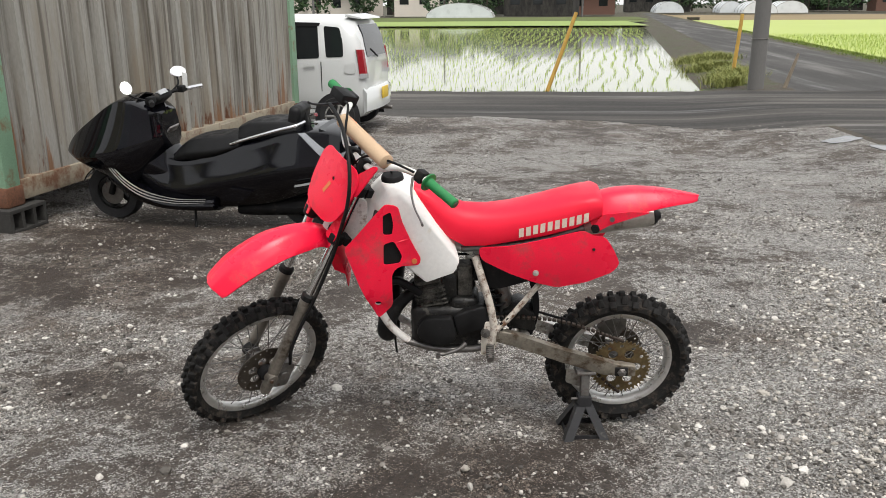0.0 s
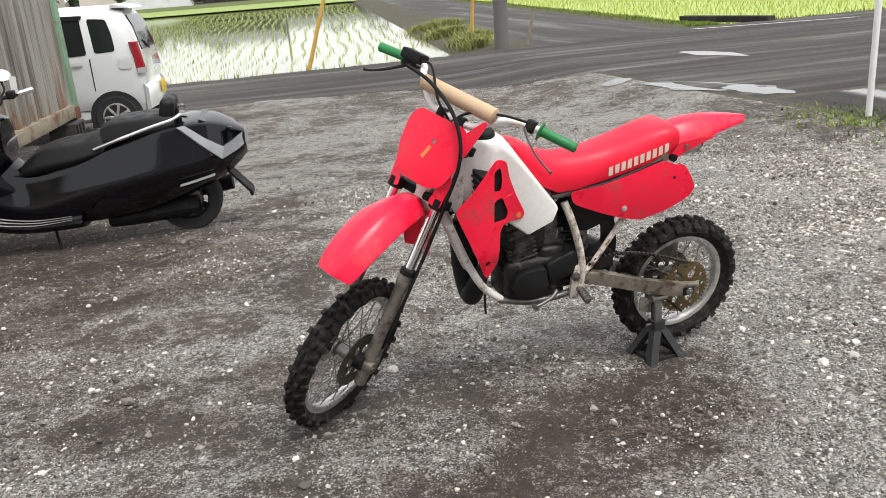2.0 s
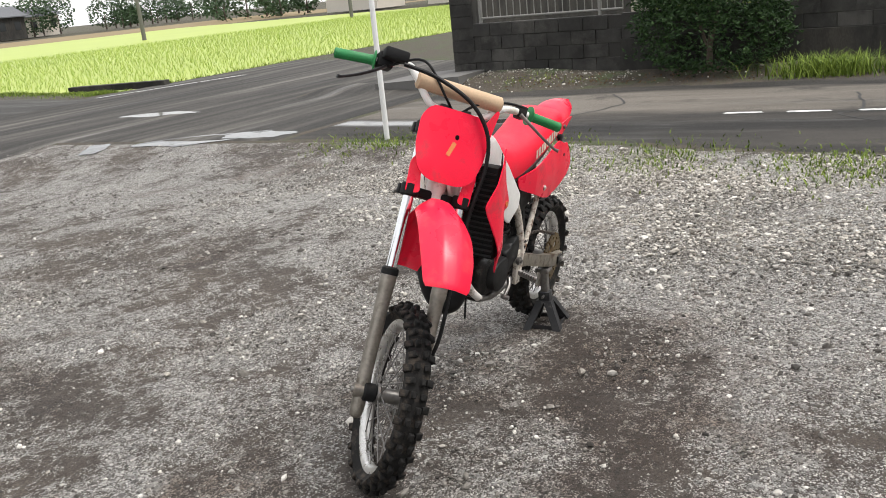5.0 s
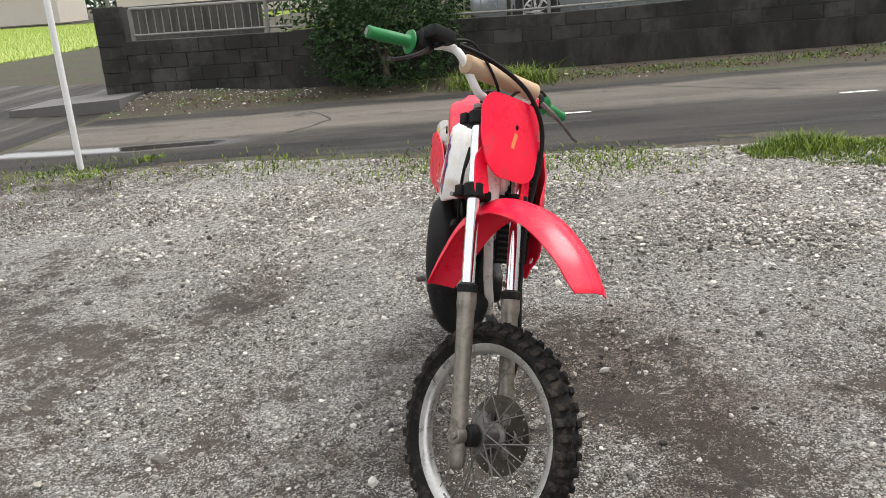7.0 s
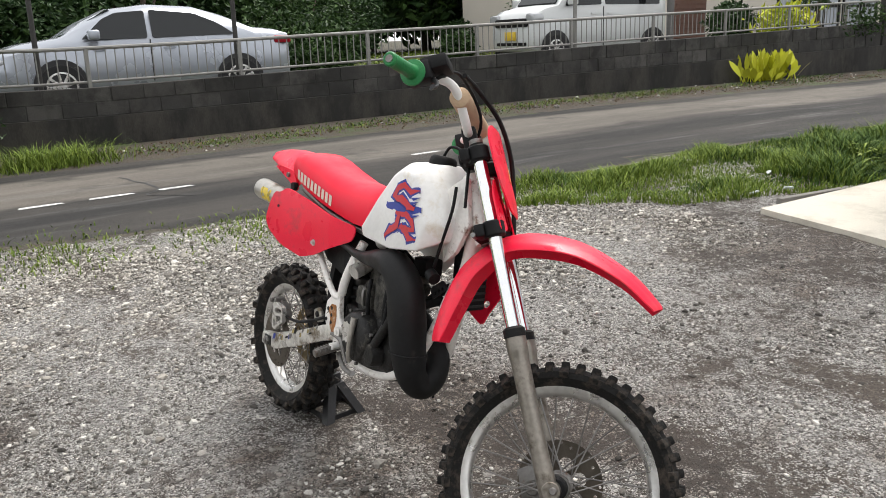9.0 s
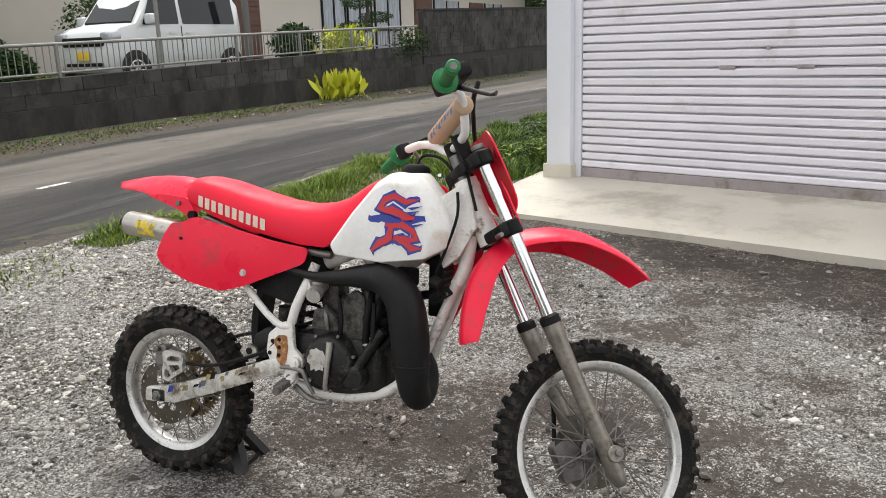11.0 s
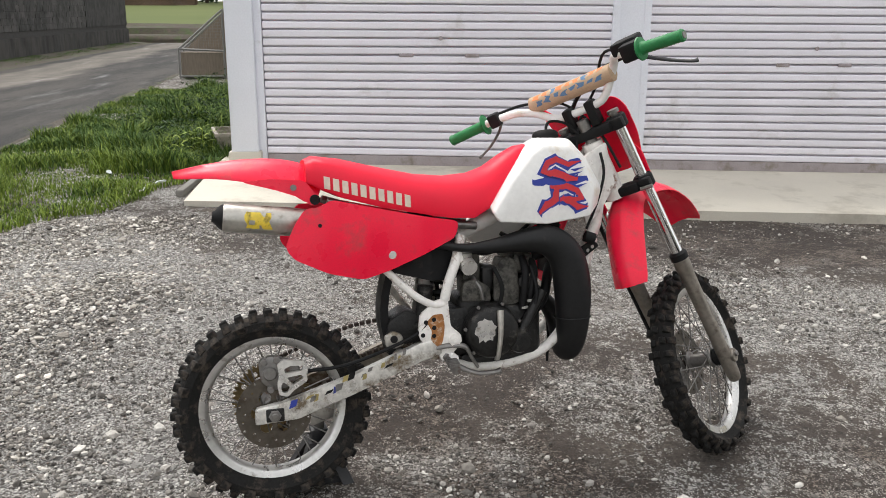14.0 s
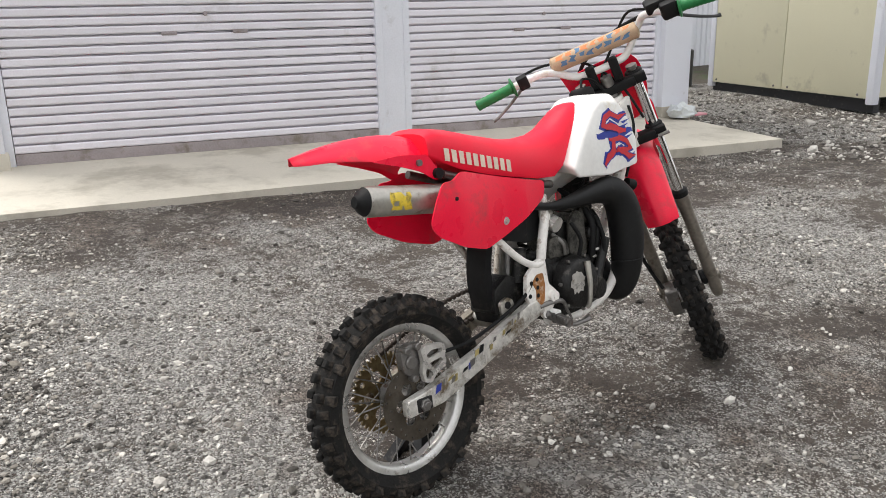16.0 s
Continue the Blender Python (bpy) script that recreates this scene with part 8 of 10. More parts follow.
moulded("rear_body", sc_loft([(-0.405, 0.02, 0.56, 0.05, 0.63, 0.04, 0.72), (-0.33, 0.08, 0.48, 0.17, 0.60, 0.12, 0.775), (-0.22, 0.13, 0.41, 0.255, 0.60, 0.18, 0.835), (0.0, 0.16, 0.32, 0.28, 0.58, 0.20, 0.84), (0.30, 0.18, 0.24, 0.27, 0.52, 0.18, 0.76), (0.60, 0.19, 0.22, 0.24, 0.46, 0.16, 0.66), (0.86, 0.19, 0.22, 0.22, 0.38, 0.15, 0.58), (1.02, 0.17, 0.23, 0.20, 0.36, 0.12, 0.57), (1.16, 0.14, 0.26, 0.19, 0.42, 0.10, 0.64), (1.30, 0.10, 0.34, 0.17, 0.52, 0.08, 0.74)]), M_SCOOT, sc, "glossy black rear body")
moulded("floorboard", sc_loft([(0.66, 0.20, 0.20, 0.27, 0.27, 0.25, 0.33), (0.9, 0.20, 0.19, 0.28, 0.26, 0.26, 0.31), (1.15, 0.20, 0.20, 0.28, 0.28, 0.26, 0.33), (1.35, 0.18, 0.26, 0.27, 0.38, 0.25, 0.45), (1.48, 0.16, 0.36, 0.26, 0.48, 0.24, 0.56)]), M_SCOOT, sc, "black footboards with scratched chrome strips")
moulded("front_fairing", sc_loft([(1.06, 0.08, 0.62, 0.14, 0.74, 0.10, 0.92), (1.16, 0.14, 0.50, 0.22, 0.70, 0.18, 0.96), (1.32, 0.17, 0.34, 0.27, 0.66, 0.19, 1.05), (1.48, 0.16, 0.36, 0.28, 0.64, 0.16, 0.97), (1.62, 0.13, 0.43, 0.25, 0.62, 0.13, 0.875), (1.76, 0.09, 0.48, 0.19, 0.60, 0.10, 0.785), (1.86, 0.06, 0.53, 0.11, 0.60, 0.06, 0.715), (1.925, 0.03, 0.565, 0.05, 0.60, 0.03, 0.64)]), M_SCOOT, sc, "pointed glossy black front fairing")
moulded("leg_shield", sc_loft([(1.00, 0.10, 0.36, 0.14, 0.46, 0.08, 0.58), (1.12, 0.14, 0.34, 0.17, 0.52, 0.10, 0.72), (1.26, 0.16, 0.40, 0.20, 0.60, 0.12, 0.86)]), M_SCOOT, sc, "black centre tunnel")
for s in (1, -1):
    for dz, dy in ((0.0, 0.0), (0.022, -0.004), (0.042, -0.012)):
        part("foot_strip", tube([(1.46, (0.258 + dy) * s, 0.53 + dz), (1.34, (0.276 + dy) * s, 0.41 + dz), (1.18, (0.286 + dy) * s, 0.325 + dz), (0.95, (0.287 + dy) * s, 0.292 + dz * 0.7), (0.72, (0.277 + dy) * s, 0.302 + dz * 0.5)], [0.003, 0.005, 0.005, 0.004, 0.002], 6, flat=0.5), M_STEEL, sc, "scratched bright foot strip")
    part("grab_rail", tube([(0.52, 0.17 * s, 0.715), (0.36, 0.215 * s, 0.77), (0.15, 0.22 * s, 0.83), (0.02, 0.20 * s, 0.86), (-0.03, 0.12 * s, 0.875)], 0.013, 10), M_CHROME, sc, "chrome grab rail")
    part("tail_lamp", loft([[lo, up, (up[0] + 0.03, up[1] * 0.92, up[2] - 0.012), (lo[0] + 0.03, lo[1] * 0.92, lo[2] + 0.012)] for lo, up in (((-0.035, 0.222 * s, 0.800), (-0.060, 0.210 * s, 0.822)), ((-0.16, 0.262 * s, 0.690), (-0.18, 0.240 * s, 0.735)), ((-0.265, 0.262 * s, 0.598), (-0.285, 0.235 * s, 0.668)), ((-0.355, 0.150 * s, 0.618), (-0.360, 0.135 * s, 0.694)), ((-0.425, 0.0, 0.640), (-0.415, 0.0, 0.722)))]), M_TAILLENS, sc, "clear angular tail lamp wrapping the tail", smooth=False)
    part("passenger_peg_cover", panel(corner_cut([(0.62, 0.33), (0.52, 0.42), (0.34, 0.40), (0.44, 0.32)], 0.02), [], lambda x, z, d: (x, s * (0.262 - d * 0.02), z), 0.01), M_SCOOT, sc)
    part("body_mark", panel([(0.02, 0.45), (-0.20, 0.49), (-0.205, 0.505), (0.015, 0.465)], [], lambda x, z, d: (x, s * (0.291 - 0.25 * max(0, -0.05 - x) - d * 0.01), z), 0.002), M_LENS, sc, "pale bar standing for the model lettering")
seat_b = sc_loft([(0.46, 0.10, 0.66, 0.17, 0.70, 0.12, 0.80), (0.60, 0.12, 0.60, 0.19, 0.67, 0.15, 0.765), (0.76, 0.12, 0.56, 0.19, 0.65, 0.15, 0.755), (0.90, 0.10, 0.54, 0.16, 0.64, 0.12, 0.725), (1.02, 0.07, 0.53, 0.11, 0.58, 0.07, 0.62)])
moulded("seat", seat_b, M_SCSEAT, sc, "black vinyl rider's seat", angle=60)
moulded("pillion_seat", sc_loft([(0.02, 0.10, 0.78, 0.16, 0.82, 0.12, 0.89), (0.16, 0.12, 0.74, 0.17, 0.79, 0.14, 0.88), (0.36, 0.12, 0.71, 0.17, 0.77, 0.14, 0.88), (0.48, 0.09, 0.70, 0.14, 0.75, 0.10, 0.83)]), M_SCSEAT, sc, "black raised pillion seat", angle=60)
part("backrest", move(box(-0.045, 0.045, -0.13, 0.13, -0.075, 0.075, 0.04, 4), Matrix.Translation((0.05, 0, 0.905)) @ Matrix.Rotation(radians(-14), 4, "Y")), M_SCSEAT, sc, "padded black backrest")
part("backrest_stay", rod((0.0, 0, 0.82), (0.02, 0, 0.92), 0.02, 10), M_BLACK, sc)
part("rear_screen", panel(corner_cut([(-0.14, -0.16), (-0.14, 0.16), (-0.34, 0.12), (-0.34, -0.12)], 0.02), [], lambda x, y, d: (x, y, 0.842 + 0.42 * (x + 0.14) - d * 0.02), 0.01), M_GLASS, sc, "dark glossy tail panel")
part("windscreen", loft([[(1.10 + t * 0.60, y * (0.17 - 0.06 * t), 1.115 - 0.33 * t - 0.06 * y * y + dz) for y in (-1, -0.6, 0, 0.6, 1)] + [(1.10 + t * 0.60, y * (0.16 - 0.06 * t), 1.106 - 0.33 * t - 0.06 * y * y + dz) for y in (1, 0.6, 0, -0.6, -1)] for t, dz in ((0.22, 0.0), (0.45, 0.015), (0.75, 0.015), (1.0, 0.0))]), M_SCOOT, sc, "low dark tinted screen", angle=60)
part("dash", move(box(-0.06, 0.06, -0.11, 0.11, -0.03, 0.03, 0.02, 3), Matrix.Translation((1.13, 0, 1.0)) @ Matrix.Rotation(radians(35), 4, "Y")), M_BLACK, sc, "black instrument binnacle")
part("dash_glass", move(box(-0.045, 0.045, -0.06, 0.06, 0.0, 0.006, 0.02, 2), Matrix.Translation((1.115, 0, 1.026)) @ Matrix.Rotation(radians(35), 4, "Y")), M_LENS, sc, "pale instrument face")
part("tunnel_console", move(box(-0.10, 0.10, -0.07, 0.07, 0, 0.02, 0.015, 2), Matrix.Translation((1.09, 0, 0.72)) @ Matrix.Rotation(radians(48), 4, "Y")), M_STEEL, sc, "grey centre console with a lock")
for s in (1, -1):
    part("handlebar", tube([(1.14, 0.05 * s, 1.0), (1.10, 0.17 * s, 1.02), (1.03, 0.27 * s, 1.025)], 0.013, 10), M_BLACK, sc)
    part("grip", rod((1.04, 0.255 * s, 1.024), (0.97, 0.365 * s, 1.027), 0.018, 14), M_BLACK if s > 0 else M_CHROME, sc, "chrome bar end" if s < 0 else "black rubber grip")
    part("switch_gear", move(box(-0.025, 0.025, -0.03, 0.03, -0.025, 0.025, 0.008, 2), Matrix.Translation((1.06, 0.22 * s, 1.03))), M_BLACK, sc)
    mc = Vector((1.19, 0.30, 1.125)) if s > 0 else Vector((1.115, -0.30, 1.145))
    part("mirror_arm", tube([(1.12, 0.19 * s, 1.02), (mc.x - 0.01, 0.26 * s, 1.06), (mc.x + 0.01, 0.29 * s, mc.z - 0.03)], 0.007, 8), M_BLACK, sc)
    turn = Matrix.Translation(mc) @ Vector((0.55, -0.55, -0.55)).to_track_quat("Y", "Z").to_matrix().to_4x4() @ Matrix.Diagonal((0.72, 1, 0.95, 1) if s > 0 else (1.1, 1, 0.85, 1))
    mm = part("mirror", move(lathe([(0.004, 0.022), (0.045, 0.018), (0.056, 0.0), (0.052, -0.004)], 24), turn), M_CHROME, sc, "oval chrome mirror")
    part("mirror_glass", move(lathe([(0.002, -0.0045), (0.050, -0.0045), (0.050, -0.006), (0.002, -0.006)], 24), turn), M_MIRROR, mm, "mirror glass reflecting the sky")
part("paper_tag", panel([(1.02, 0.18), (1.06, 0.18), (1.05, 0.30), (1.01, 0.29)], [], lambda x, z, d: (x, -0.24 - d * 0.002, 0.85 + z), 0.001), M_WPOLE, sc, "white paper tag on the bar")
for x, r, nm in ((0.03, 0.222, "rear_wheel"), (1.60, 0.215, "front_wheel")):
    w = part(nm, lathe([(r * 0.64, -0.05), (r * 0.93, -0.06), (r, -0.03), (r * 1.005, 0), (r, 0.03), (r * 0.93, 0.06), (r * 0.64, 0.05)], 40, closed=True), M_TYRE, sc, "black scooter tyre", Matrix.Translation((x, 0, r + 0.062)))
    rm = lathe([(r * 0.65, -0.04), (r * 0.65, 0.04), (r * 0.58, 0.045), (r * 0.58, -0.045)], 40, closed=True)
    for i in range(5):
        join(rm, move(box(r * 0.1, r * 0.62, -0.02, 0.02, -r * 0.08, r * 0.08, 0.006, 1), Matrix.Rotation(2 * math.pi * i / 5, 4, "Y")))
    join(rm, cyl(r * 0.22, -0.055, 0.055, 20))
    part("rim", rm, M_BLACK, w, "black cast rim", smooth=False)
    part("brake_disc", cyl(r * 0.42, 0.058, 0.062, 32), M_STEEL, w)
part("front_fork", join(rod((1.60, 0.075, 0.277), (1.46, 0.075, 0.60), 0.024, 12), rod((1.60, -0.075, 0.277), (1.46, -0.075, 0.60), 0.024, 12)), M_BLACK, sc)
part("front_fender", loft([[(1.60 + 0.245 * math.cos(a), y, 0.277 + 0.245 * math.sin(a) - 0.02 * abs(y) / 0.08) for y in (-0.08, 0, 0.08)] + [(1.60 + 0.238 * math.cos(a), y, 0.277 + 0.238 * math.sin(a) - 0.02 * abs(y) / 0.08) for y in (0.08, 0, -0.08)] for a in [radians(d) for d in range(30, 171, 14)]]), M_SCOOT, sc, "black front mudguard", angle=60)
part("rear_mudflap", loft([[(x, -0.07, z), (x, 0.07, z), (x + 0.02, 0.07, z), (x + 0.02, -0.07, z)] for x, z in ((-0.22, 0.52), (-0.32, 0.40), (-0.40, 0.30), (-0.405, 0.27))]), M_BLACK, sc, "black tail mudguard")
moulded("swing_unit", sc_loft([(-0.05, 0.08, 0.18, 0.13, 0.25, 0.08, 0.32), (0.25, 0.09, 0.14, 0.15, 0.24, 0.10, 0.34), (0.55, 0.09, 0.14, 0.15, 0.22, 0.10, 0.30)]), M_BLACK, sc, "black engine and drive case")
part("side_stand", tube([(0.88, 0.14, 0.20), (0.86, 0.19, 0.13), (0.85, 0.225, 0.078), (0.89, 0.24, 0.074)], 0.010, 8), M_BLACK, sc, "dark steel side stand")
part("muffler", rod((-0.25, -0.20, 0.30), (0.28, -0.19, 0.24), 0.055, 16), M_BLACK, sc)


# ---- plants ----
rnd = random.Random(21)
hedge = plant("hedge_bush", (8.55, 5.25, height(8.5, 5.2) - 0.05), (0.5, 0.05), [((0.0, 0.0, 0.62), (0.62, 1.0, 0.62), 5200), ((0.05, -0.15, 1.15), (0.55, 0.85, 0.55), 4200), ((0.0, 0.35, 1.25), (0.50, 0.65, 0.5), 2600)], None, 0.032, "dense dark green clipped bush overhanging the wall", "bush", M_LEAF, 3)
spots = []
for _ in range(1100):
    x, y = rnd.gauss(8.05, 0.16), rnd.gauss(3.75, 0.32)
    spots.append((x, y, 1.0))
grass("grass_tuft", spots, 0.24, rnd, M_GRASS, "tuft of long fresh grass beside the bush", 0.005, 2.0)
# Broad yellow-green leaves at the foot of the wall.
yp = thing("broad_leaf_plant", pose(8.72, -9.6, height(8.6, -9.6) - 0.02), "clump of broad yellow-green leaves at the wall foot", "plant")
for i in range(100):
    a, lean, h = rnd.random() * 6.283, rnd.uniform(0.05, 0.5), rnd.uniform(0.24, 0.70)
    bx, by = rnd.gauss(0, 0.10), max(-0.75, min(0.75, rnd.gauss(0, 0.36)))
    d = Vector((math.cos(a) * lean, math.sin(a) * lean, 1)).normalized()
    s_ = d.cross(Vector((rnd.gauss(0, 1), rnd.gauss(0, 1), 0.1))).normalized()
    b = bmesh.new()
    prev = None
    for t, w in ((0, 0.006), (0.3, 0.014), (0.45, 0.045), (0.65, 0.068), (0.85, 0.046), (1.0, 0.004)):
        c = Vector((bx, by, 0)) + d * h * t + Vector((math.cos(a), math.sin(a), -0.4)) * 0.26 * t * t * lean
        row = [b.verts.new(c - s_ * w), b.verts.new(c + s_ * w)]
        if prev:
            b.faces.new((prev[0], prev[1], row[1], row[0]))
        prev = row
    part("leaf", b, M_YLEAF, yp)

# Rough grass between the side road and the garage.
spots = []
while len(spots) < 74000:
    x, y = rnd.uniform(0.70, 3.1), rnd.uniform(-9.5, 2.1)
    left = 0.86 + 0.08 * min(0, y + 0.5) + 0.14 * noise.noise((x * 2.5, y * 2.5, 6)) + 0.52 * max(0, min(1, (y + 0.4) / 1.0)) + 0.85 * max(0, (y - 0.55) / 1.0)
    right = road_near(y) - 0.10 + 0.12 * noise.noise((x, y * 1.7, 2))
    if left + 0.10 * noise.noise((x * 3, y * 3, 1)) < x < right:
        k = 0.60 + 0.75 * noise.noise((x * 1.9, y * 1.9, 4)) + (0.45 if x < 1.8 and y < -0.3 else 0)
        if rnd.random() < (1.0 if y > -4 else 0.6):
            spots.append((x, y, max(0.25, k * k * 1.5)))
shady = [s for s in spots if rnd.random() < sstep(0.5, -1.2, s[1] + 0.8 * (s[0] - 1.4)) * 0.75 + 0.9 * noise.noise((s[0] * 2.1, s[1] * 2.1, 9)) - 0.05]
grass("dark_weeds", shady, 0.082, rnd, M_WEED, "dark green weeds growing among the grass", 0.0042, 1.9)
chosen = set(shady)
spots = [s for s in spots if s not in chosen]
grass("grass_verge", spots, 0.088, rnd, M_GRASS, "rough green grass beside the garage", 0.0036, 1.5)
spots = []
for cx, cy, n_, sp in ((4.05, 7.25, 90, 0.10), (4.62, 6.95, 130, 0.07), (4.2, 8.0, 120, 0.25), (3.9, 6.4, 60, 0.2), (3.3, 3.5, 80, 0.2), (2.9, 2.8, 220, 0.25), (3.3, 4.6, 60, 0.25), (3.6, 4.3, 500, 0.32), (3.2, 3.1, 500, 0.3), (3.95, 5.6, 400, 0.3), (4.2, 7.4, 500, 0.35), (8.3, 1.0, 700, 1.4), (8.4, -3.0, 700, 1.6), (8.4, -6.5, 700, 1.6), (8.3, 7.6, 160, 0.5)):
    for _ in range(n_):
        spots.append((rnd.gauss(cx, sp if sp < 0.5 else 0.10), rnd.gauss(cy, sp), rnd.uniform(0.4, 1.0)))
grass("weeds", spots, 0.055, rnd, M_GRASS, "small green weeds along the road edges", 0.005, 2.2)
spots = []
for cx, cy, n_, sp in ((5.3, 26.1, 1500, 0.30), (5.55, 29.6, 1100, 0.34), (6.3, 30.0, 900, 0.30), (5.36, 23.4, 1300, 0.26), (4.9, 22.4, 700, 0.22), (4.75, 21.3, 500, 0.18)):
    for _ in range(n_):
        spots.append((rnd.gauss(cx, sp), rnd.gauss(cy, sp), 1.0))
grass("cut_grass_heap", spots, 0.26, rnd, M_DRYGRASS, "yellowish heaps of cut grass on the bank", 0.008, 2.2)
spots = [(rnd.uniform(-8, 3.8), 19.45 + rnd.gauss(0, 0.10), rnd.uniform(0.3, 1) * (0.4 + (noise.noise((i * 0.37, 0, 0)) > 0.1))) for i in range(900)]
for _ in range(9000):
    y = 20.4 + 45 * rnd.random() ** 1.6
    spots.append((lane_right(y) + 0.75 + rnd.gauss(0, 0.30), y, 0.4 + 0.9 * abs(noise.noise((y * 0.7, 3, 1)))))
for _ in range(2500):
    x = rnd.uniform(12.4, 34)
    spots.append((x, 20.45 + rnd.gauss(0, 0.12), 0.3 + 0.9 * abs(noise.noise((x * 0.9, 8, 1)))))
grass("bank_weeds", spots, 0.14, rnd, M_GRASS, "thin weeds on the paddy edge", 0.008, 1.0)

# ---- garden behind the railing ----
tree_spots = [(13.6, 6.6, 2.4, 1.5), (14.6, 4.2, 2.8, 1.7), (13.8, -1.9, 1.9, 1.2), (14.6, -3.2, 1.6, 0.8), (13.4, -5.3, 0.6, 0.35), (15.5, 0.8, 3.2, 1.8), (12.6, -1.6, 1.0, 0.8), (21.5, -10.6, 0.9, 0.7), (15.2, -9.5, 1.9, 1.2), (11.5, -11.8, 0.9, 0.55) ] + [(12.5 + 2.6 * i, -38.5 - 2.4 * i, 5.2 + 0.5 * (i % 2), 2.5) for i in range(6)] + [(17.6 + 0.5 * math.sin(i * 2.1), -2.9 + i * 2.05, 3.6 + 0.7 * math.sin(i * 1.7), 1.75) for i in range(5)] + [(26.0 + 0.8 * math.sin(i * 2.1), -23.0 + i * 2.3, 4.6 + 0.9 * math.sin(i * 1.7), 2.2) for i in range(12)] + [(28.5, -24.0 + i * 2.6, 5.0, 2.4) for i in range(11)]
for i, (x, y, h, r) in enumerate(tree_spots):
    z = yard(y)
    blobs = [((0, 0, h * 0.62), (r, r, h * 0.42), 1500), ((r * 0.4, -r * 0.4, h * 0.85), (r * 0.6, r * 0.6, h * 0.3), 700), ((-r * 0.4, r * 0.4, h * 0.4), (r * 0.7, r * 0.7, h * 0.3), 800)]
    plant("garden_tree" if h > 1.4 else "garden_shrub", (x, y, z), (h * 0.6, 0.05 + 0.015 * h), blobs, None, 0.060 if i < 10 else (0.13 if i < 21 else 0.22), "leafy green garden tree behind the railing" if h > 1.4 else "low rounded green garden shrub", "tree" if h > 1.4 else "shrub", (M_LEAF2, M_LEAF)[i % 2], 40 + i)
pine = thing("cloud_pine", pose(12.2, -16.4, yard(-16)), "clipped dark pine with flat pads of needles", "tree")
part("trunk", tube([(0, 0, -0.1), (0.1, 0.15, 0.7), (-0.05, 0.0, 1.4), (0.05, 0.1, 2.1)], [0.10, 0.08, 0.06, 0.03], 10), M_TRUNK, pine)
pr = random.Random(77)
for cx, cy, cz, r in ((0.1, 0.5, 0.95, 0.55), (0.0, -0.5, 1.25, 0.5), (0.1, 0.35, 1.65, 0.45), (0.0, 0.0, 2.15, 0.4)):
    v, f = leaf_cloud(blob_points((cx, cy, cz), (r, r, 0.16), 900, pr), 0.035, pr)
    me = bpy.data.meshes.new("needle_pad")
    me.from_pydata(v, [], f)
    me.materials.append(M_LEAF)
    new("needle_pad", me).parent = pine
vv = random.Random(31)
v, f = leaf_cloud([(9.08 + abs(vv.gauss(0, 0.08)) * -1, vv.gauss(-13.3, 0.45), 1.30 + 0.5 * vv.random() - 0.3 * vv.random()) for _ in range(520)], 0.05, vv, 0.3)
stuff("trailing_creeper", v, f, M_LEAF2, "green creeper trailing over the wall by the fence end", "creeper")
v, f = leaf_cloud([(vv.gauss(9.9, 0.2), vv.gauss(-11.6, 0.35), yard(-11) + 0.1 + 0.7 * vv.random()) for _ in range(400)], 0.09, vv, -0.5, 3.0)
stuff("yellow_shrub", v, f, M_YLEAF, "bright yellow-green shrub behind the railing", "shrub")
spots = []
for _ in range(26000):
    x, y = rnd.uniform(9.5, 26), rnd.uniform(-14, 9)
    if y < -9 and x < 19:
        continue
    spots.append((x, y, rnd.uniform(0.4, 1) * (0.7 + 0.8 * noise.noise((x * 0.6, y * 0.6, 2)))))
grass("lawn", spots, 0.10, rnd, M_GRASS, "green lawn in the raised yard", 0.028, 1.6)

# ---- house beyond the wall ----
HX = 15.6
house = thing("house", pose(0, 0, 0), "pale plastered house with brown louvres and glazed doors", "house")
part("wall", box(HX, HX + 0.2, -38, -11.0, 0.6, 4.2), M_PLASTER, house, smooth=False)
part("wall", box(HX, HX + 6, -38.2, -38, 0.6, 4.2), M_PLASTER, house, smooth=False)
part("wall", box(HX, HX + 6, -11.0, -10.8, 0.6, 4.2), M_PLASTER, house, smooth=False)
part("roof", loft([[(HX - 0.8, y, 4.1), (HX + 3.2, y, 5.7), (HX + 7.2, y, 4.1), (HX + 7.2, y, 4.0), (HX + 3.2, y, 5.55), (HX - 0.8, y, 4.0)] for y in (-38.9, -10.2)]), M_ROOF, house, "grey tiled roof", smooth=False)
